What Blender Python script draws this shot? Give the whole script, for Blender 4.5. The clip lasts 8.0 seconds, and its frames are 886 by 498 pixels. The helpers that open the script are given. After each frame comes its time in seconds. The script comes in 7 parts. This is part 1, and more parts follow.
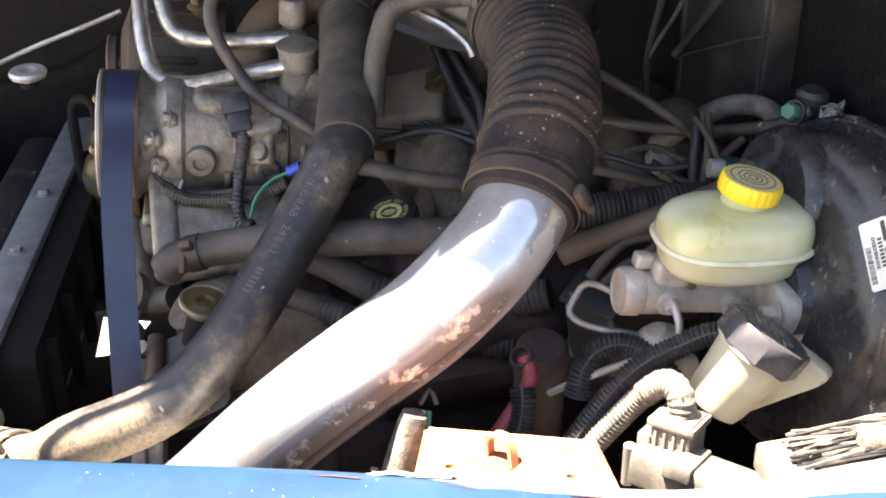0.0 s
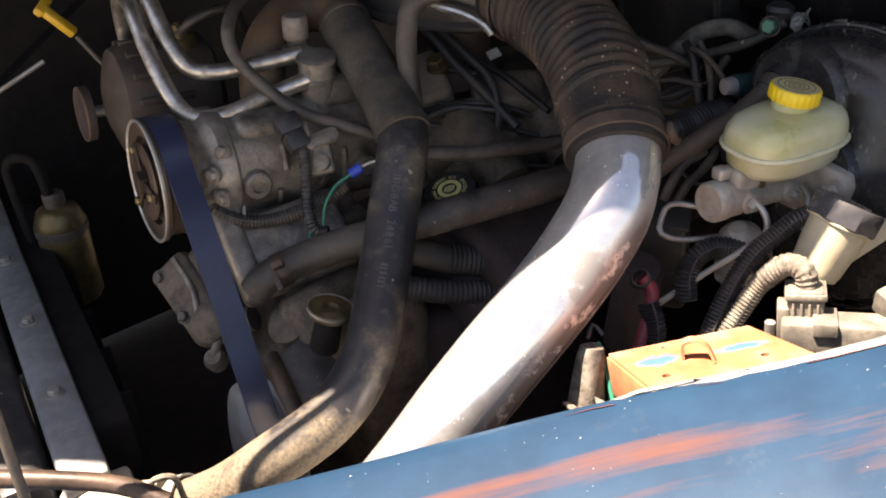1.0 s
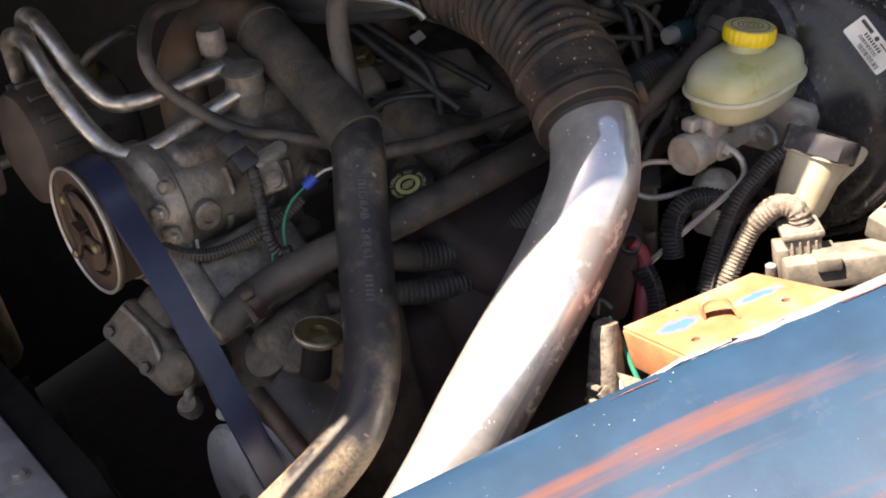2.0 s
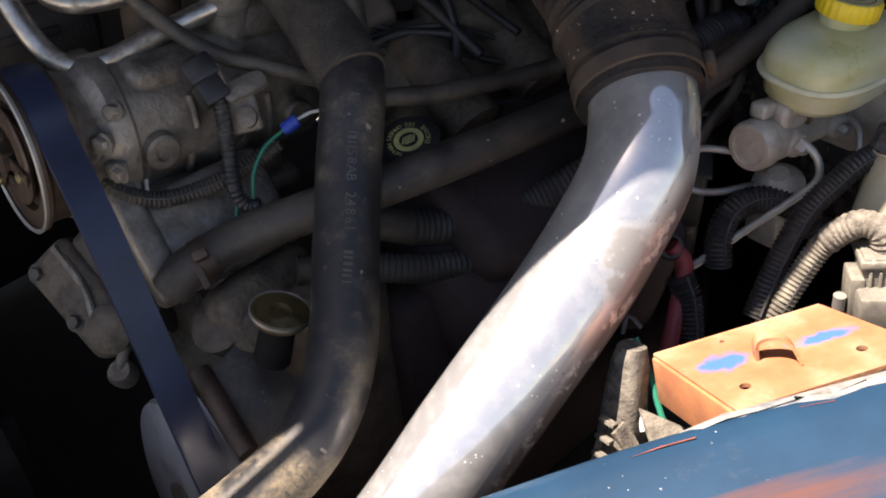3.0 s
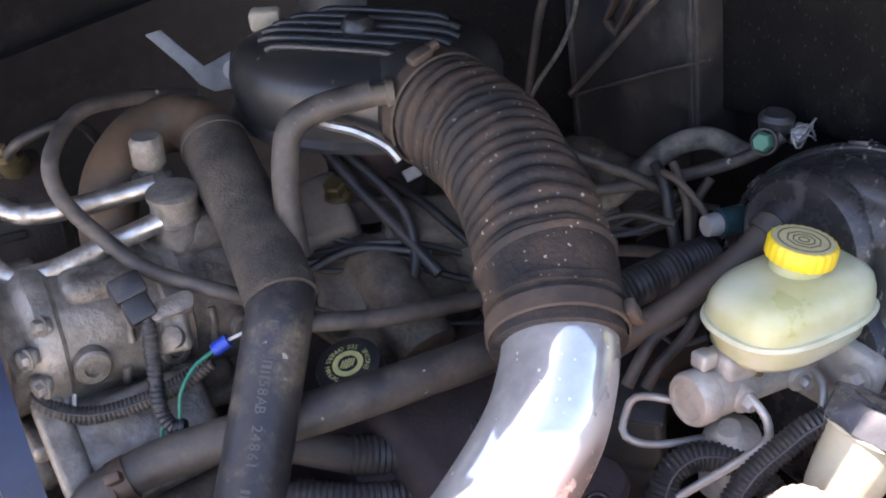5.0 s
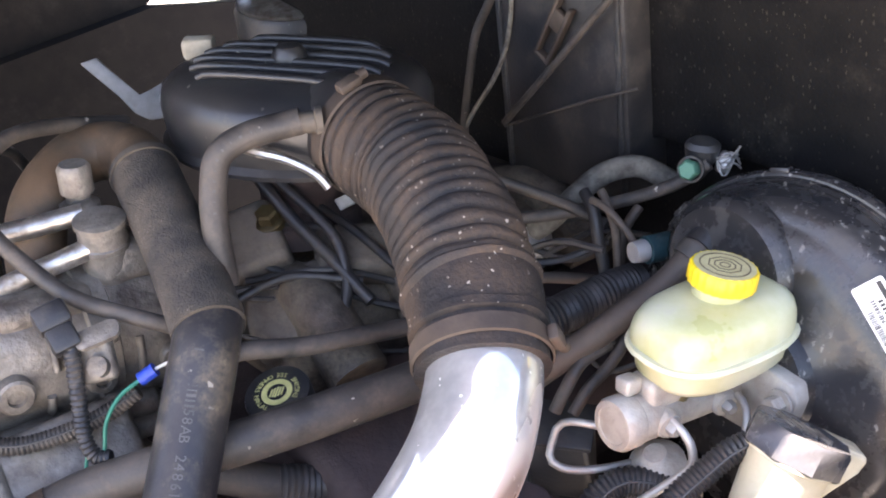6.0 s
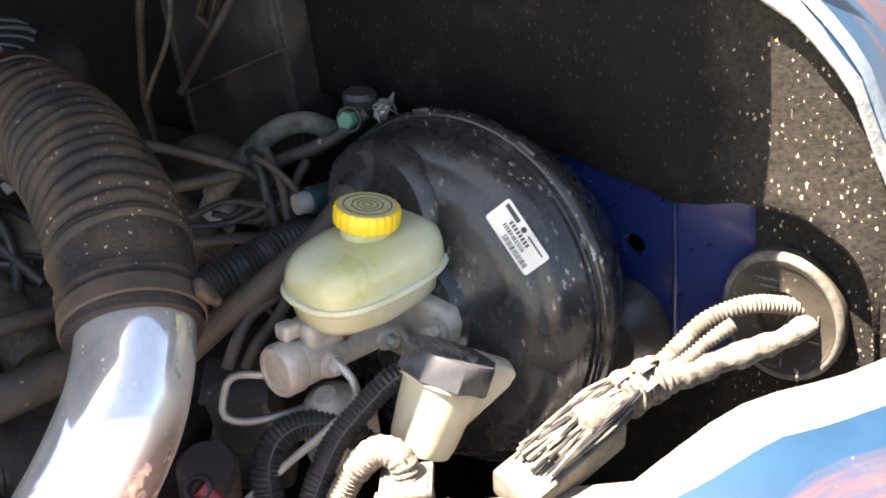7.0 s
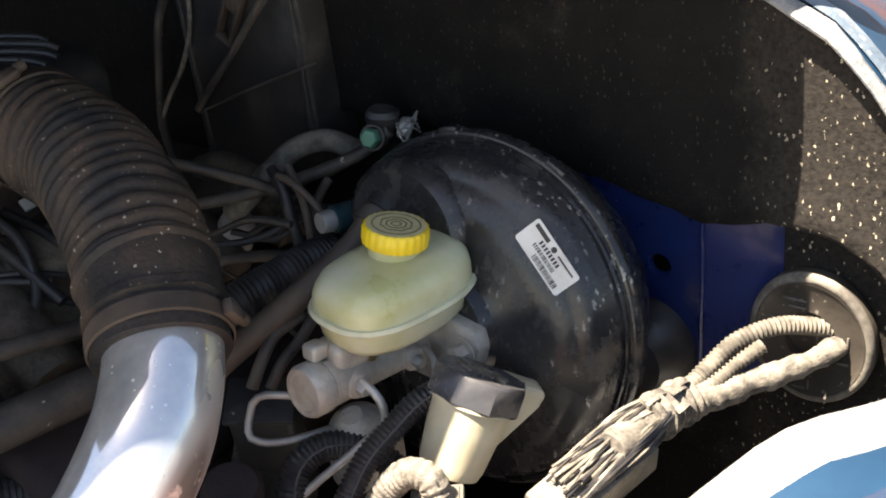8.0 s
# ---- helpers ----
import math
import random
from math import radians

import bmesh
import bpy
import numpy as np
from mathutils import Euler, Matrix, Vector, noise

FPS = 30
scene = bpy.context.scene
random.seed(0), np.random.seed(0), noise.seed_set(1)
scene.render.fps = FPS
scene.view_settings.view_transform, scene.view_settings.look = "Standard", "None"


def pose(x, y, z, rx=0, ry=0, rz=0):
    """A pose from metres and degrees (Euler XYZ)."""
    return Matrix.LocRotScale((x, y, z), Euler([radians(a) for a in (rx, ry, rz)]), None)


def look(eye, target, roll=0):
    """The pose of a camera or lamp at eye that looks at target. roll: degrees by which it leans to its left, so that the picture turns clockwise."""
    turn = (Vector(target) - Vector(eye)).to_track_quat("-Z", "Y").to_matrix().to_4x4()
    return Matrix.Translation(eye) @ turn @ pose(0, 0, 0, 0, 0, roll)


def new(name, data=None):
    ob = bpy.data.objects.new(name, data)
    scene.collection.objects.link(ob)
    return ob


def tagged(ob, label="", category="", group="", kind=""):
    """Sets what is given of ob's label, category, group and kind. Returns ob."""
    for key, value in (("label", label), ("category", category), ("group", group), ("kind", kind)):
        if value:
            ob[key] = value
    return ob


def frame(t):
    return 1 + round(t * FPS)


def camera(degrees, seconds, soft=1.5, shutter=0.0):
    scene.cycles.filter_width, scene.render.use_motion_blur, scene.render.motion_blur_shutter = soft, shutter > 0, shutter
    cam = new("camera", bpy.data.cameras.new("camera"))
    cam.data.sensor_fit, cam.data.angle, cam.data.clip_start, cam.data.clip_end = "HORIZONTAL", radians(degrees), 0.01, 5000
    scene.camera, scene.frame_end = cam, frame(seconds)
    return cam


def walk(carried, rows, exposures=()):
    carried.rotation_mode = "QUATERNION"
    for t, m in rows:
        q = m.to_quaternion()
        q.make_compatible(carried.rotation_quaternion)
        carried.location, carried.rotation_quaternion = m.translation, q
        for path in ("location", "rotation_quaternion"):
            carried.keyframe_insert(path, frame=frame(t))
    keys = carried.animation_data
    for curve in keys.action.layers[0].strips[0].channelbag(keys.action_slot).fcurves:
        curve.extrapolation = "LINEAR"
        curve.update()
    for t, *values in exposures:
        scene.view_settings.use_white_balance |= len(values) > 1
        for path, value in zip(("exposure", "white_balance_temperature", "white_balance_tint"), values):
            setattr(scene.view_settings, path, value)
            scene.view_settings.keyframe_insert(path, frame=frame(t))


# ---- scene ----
cam = camera(44.0, 8.0, soft=1.9)
PATH = [
    (0, (0.117, 0.034, 1.415), (-0.436, 1.753, 0.554), -0.4),
    (0.5, (-0.033, -0.079, 1.464), (-0.364, 1.711, 0.636), -4.8),
    (0.8, (-0.159, -0.111, 1.482), (-0.287, 1.655, 0.551), -6.4),
    (1, (-0.197, -0.101, 1.494), (-0.25, 1.651, 0.53), -7.3),
    (1.2, (-0.22, -0.081, 1.488), (-0.214, 1.692, 0.561), -7.7),
    (2.3, (-0.345, -0.003, 1.514), (-0.085, 1.622, 0.374), -12.4),
    (2.5, (-0.361, 0.032, 1.502), (-0.068, 1.615, 0.315), -10.5),
    (3, (-0.286, 0.135, 1.451), (-0.095, 1.749, 0.286), -6.6),
    (3.5, (-0.208, 0.197, 1.444), (-0.144, 1.87, 0.348), -5.9),
    (4, (-0.162, 0.199, 1.456), (-0.163, 1.901, 0.405), -7.7),
    (4.5, (-0.135, 0.194, 1.461), (-0.166, 1.939, 0.485), -8.1),
    (4.7, (-0.126, 0.192, 1.466), (-0.163, 1.951, 0.515), -8.2),
    (5.8, (-0.098, 0.182, 1.46), (-0.105, 1.987, 0.599), -7.4),
    (6, (-0.094, 0.185, 1.459), (-0.044, 1.984, 0.587), -7.1),
    (6.5, (-0.048, 0.169, 1.434), (0.174, 1.954, 0.559), -7.2),
    (7, (-0.004, 0.146, 1.434), (0.401, 1.862, 0.491), -8.0),
    (7.5, (-0.006, 0.143, 1.437), (0.445, 1.834, 0.468), -9.0),
    (8, (-0.026, 0.159, 1.437), (0.4, 1.883, 0.517), -7.5),
]
# seconds, stops, white balance and tint of the clip's automatic camera
LIGHTNESS = [(0.0, 3.58, 7850, 17), (0.5, 2.99, 7850, 17), (1.0, 2.48, 8350, 20), (2.5, 2.40, 8050, 20), (3.0, 1.93, 7450, 17), (3.5, 1.80, 7100, 16), (4.0, 2.57, 6900, 19), (4.5, 3.20, 6700, 22), (6.0, 4.36, 7400, 22), (6.5, 4.37, 7300, 18), (7.0, 3.42, 7750, 14), (8.0, 2.66, 7650, 12)]
walk(cam, [(t, look(eye, target, roll)) for t, eye, target, roll in PATH], LIGHTNESS)

# ---- light ----
SUN_WAY = Vector((0.36, 0.0, -0.93)).normalized()
sun = new("sun", bpy.data.lights.new("sun", "SUN"))
sun.data.energy, sun.data.angle, sun.data.color = 5.0, radians(0.5), (1.0, 0.955, 0.90)
sun.matrix_world = look((0, 0, 5), Vector((0, 0, 5)) + SUN_WAY)
world = bpy.data.worlds.new("sky")
scene.world = world
world.use_nodes = True
sky = world.node_tree.nodes.new("ShaderNodeTexSky")
sky.sky_type, sky.sun_disc = "NISHITA", False
sky.sun_elevation = math.asin(-SUN_WAY.z)
sky.sun_rotation = math.atan2(-SUN_WAY.x, -SUN_WAY.y)
back = world.node_tree.nodes["Background"]
back.inputs["Strength"].default_value = 0.05
world.node_tree.links.new(sky.outputs[0], back.inputs["Color"])

# ---- vehicle axes: front, rear, across to the far side ----
FRONT = Vector((-0.82, -0.575, 0.0)).normalized()
REAR = -FRONT
ACROSS = Vector((-0.575, 0.82, 0.0)).normalized()
UP = Vector((0, 0, 1))


# ---- materials ----
def surf(name, col, col2=None, rough=0.6, metal=0.0, scale=30.0, dust=0.0, dustcol=(0.27, 0.22, 0.165), bump=0.15,
         specks=0.0, speckcol=(0.55, 0.5, 0.42), speckscale=160.0, coat=0.0, fine=260.0, dustscale=22.0, low=None, splash_shade=None, spec=0.5, drip=1.0):
    """A worn surface: two tones at one scale, fine grain, dust that lies in patches, and dried specks."""
    m = bpy.data.materials.new(name)
    m.use_nodes = True
    t = m.node_tree
    b = t.nodes["Principled BSDF"]
    lk = t.links.new
    co = t.nodes.new("ShaderNodeTexCoord").outputs["Object"]

    def noise_at(sc, detail=5.0, ro=0.6):
        n = t.nodes.new("ShaderNodeTexNoise")
        n.inputs["Scale"].default_value, n.inputs["Detail"].default_value, n.inputs["Roughness"].default_value = sc, detail, ro
        lk(co, n.inputs["Vector"])
        return n.outputs["Fac"]

    def ramp(src, a, c):
        r = t.nodes.new("ShaderNodeMapRange")
        r.inputs["From Min"].default_value, r.inputs["From Max"].default_value = a, c
        lk(src, r.inputs["Value"])
        return r.outputs["Result"]

    def mix(f, a, c):
        x = t.nodes.new("ShaderNodeMix")
        x.data_type = "RGBA"
        lk(f, x.inputs["Factor"])
        for sock, v in ((x.inputs["A"], a), (x.inputs["B"], c)):
            if isinstance(v, tuple):
                sock.default_value = (*v, 1)
            else:
                lk(v, sock)
        return x.outputs["Result"]

    def times(a, k):
        x = t.nodes.new("ShaderNodeMath")
        x.operation = "MULTIPLY"
        lk(a, x.inputs[0])
        if isinstance(k, float):
            x.inputs[1].default_value = k
        else:
            lk(k, x.inputs[1])
        return x.outputs[0]

    big, grain = noise_at(scale), noise_at(fine, 3.0)
    col2 = col2 or tuple(c * 0.6 for c in col)
    c = mix(ramp(big, 0.38, 0.62), col, col2)
    rg = t.nodes.new("ShaderNodeMapRange")
    rg.inputs["To Min"].default_value, rg.inputs["To Max"].default_value = max(0.03, rough - 0.12), min(1.0, rough + 0.12)
    lk(big, rg.inputs["Value"])
    rgh = rg.outputs["Result"]
    if dust > 0:
        patch = noise_at(dustscale, 8.0, 0.7)
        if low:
            # dustcol patches cover more of the part that lies lower
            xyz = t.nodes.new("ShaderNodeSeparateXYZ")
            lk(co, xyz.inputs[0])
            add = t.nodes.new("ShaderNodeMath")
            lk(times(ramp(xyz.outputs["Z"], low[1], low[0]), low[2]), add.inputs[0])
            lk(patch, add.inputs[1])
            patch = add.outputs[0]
        if splash_shade:
            # mud begins near the hood's shadow line, so shade is partly painted in
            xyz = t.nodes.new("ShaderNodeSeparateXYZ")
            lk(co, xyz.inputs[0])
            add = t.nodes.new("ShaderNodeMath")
            lk(times(ramp(xyz.outputs["X"], splash_shade[0], splash_shade[1]), splash_shade[2]), add.inputs[0])
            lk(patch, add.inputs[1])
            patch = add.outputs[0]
        d = times(ramp(patch, 0.66 - dust * 0.45, 0.80 - dust * 0.2), ramp(grain, 0.2, 0.6))
        c = mix(d, c, dustcol)
        rr = t.nodes.new("ShaderNodeMix")
        lk(d, rr.inputs["Factor"])
        lk(rgh, rr.inputs["A"])
        rr.inputs["B"].default_value = 0.92
        rgh = rr.outputs["Result"]
        if metal:
            mm = t.nodes.new("ShaderNodeMapRange")
            mm.inputs["To Min"].default_value, mm.inputs["To Max"].default_value = metal, 0.0
            lk(d, mm.inputs["Value"])
            lk(mm.outputs["Result"], b.inputs["Metallic"])
    if metal and not dust:
        b.inputs["Metallic"].default_value = metal
    if specks > 0:
        v = t.nodes.new("ShaderNodeTexVoronoi")
        v.inputs["Scale"].default_value = speckscale
        wob = t.nodes.new("ShaderNodeVectorMath")
        wob.operation = "MULTIPLY_ADD"
        wn = t.nodes.new("ShaderNodeTexNoise")
        wn.inputs["Scale"].default_value = speckscale * 2.2
        lk(co, wn.inputs["Vector"])
        lk(wn.outputs["Color"], wob.inputs[0])
        wob.inputs[1].default_value = [0.9 / speckscale] * 3
        run = t.nodes.new("ShaderNodeVectorMath")
        run.operation = "MULTIPLY"
        run.inputs[1].default_value = (1.0, 1.0, drip)
        lk(co, run.inputs[0])
        lk(run.outputs[0], wob.inputs[2])
        lk(wob.outputs[0], v.inputs["Vector"])
        sep = t.nodes.new("ShaderNodeSeparateColor")
        lk(v.outputs["Color"], sep.inputs[0])
        size = ramp(sep.outputs[0], 1.0 - specks, 1.0)
        lim = times(size, 0.34)
        less = t.nodes.new("ShaderNodeMath")
        less.operation = "LESS_THAN"
        lk(v.outputs["Distance"], less.inputs[0])
        lk(lim, less.inputs[1])
        gate = times(less.outputs[0], ramp(noise_at(11.0), 0.46, 0.60))
        # specks thin out on the shaded side, deepening that shade in the colour
        if splash_shade:
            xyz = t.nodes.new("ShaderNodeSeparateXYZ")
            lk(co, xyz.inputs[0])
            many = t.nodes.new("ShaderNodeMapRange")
            many.inputs["From Min"].default_value, many.inputs["From Max"].default_value = splash_shade[0], splash_shade[1]
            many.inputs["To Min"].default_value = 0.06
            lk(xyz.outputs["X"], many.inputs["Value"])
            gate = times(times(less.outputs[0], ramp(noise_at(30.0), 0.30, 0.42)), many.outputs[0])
        c = mix(gate, c, speckcol)
    b.inputs["Specular IOR Level"].default_value = spec
    lk(c, b.inputs["Base Color"])
    lk(rgh, b.inputs["Roughness"])
    if coat:
        b.inputs["Coat Weight"].default_value, b.inputs["Coat Roughness"].default_value = coat, 0.12
    bp = t.nodes.new("ShaderNodeBump")
    bp.inputs["Strength"].default_value, bp.inputs["Distance"].default_value = bump, 0.002
    lk(grain, bp.inputs["Height"])
    lk(bp.outputs["Normal"], b.inputs["Normal"])
    return m


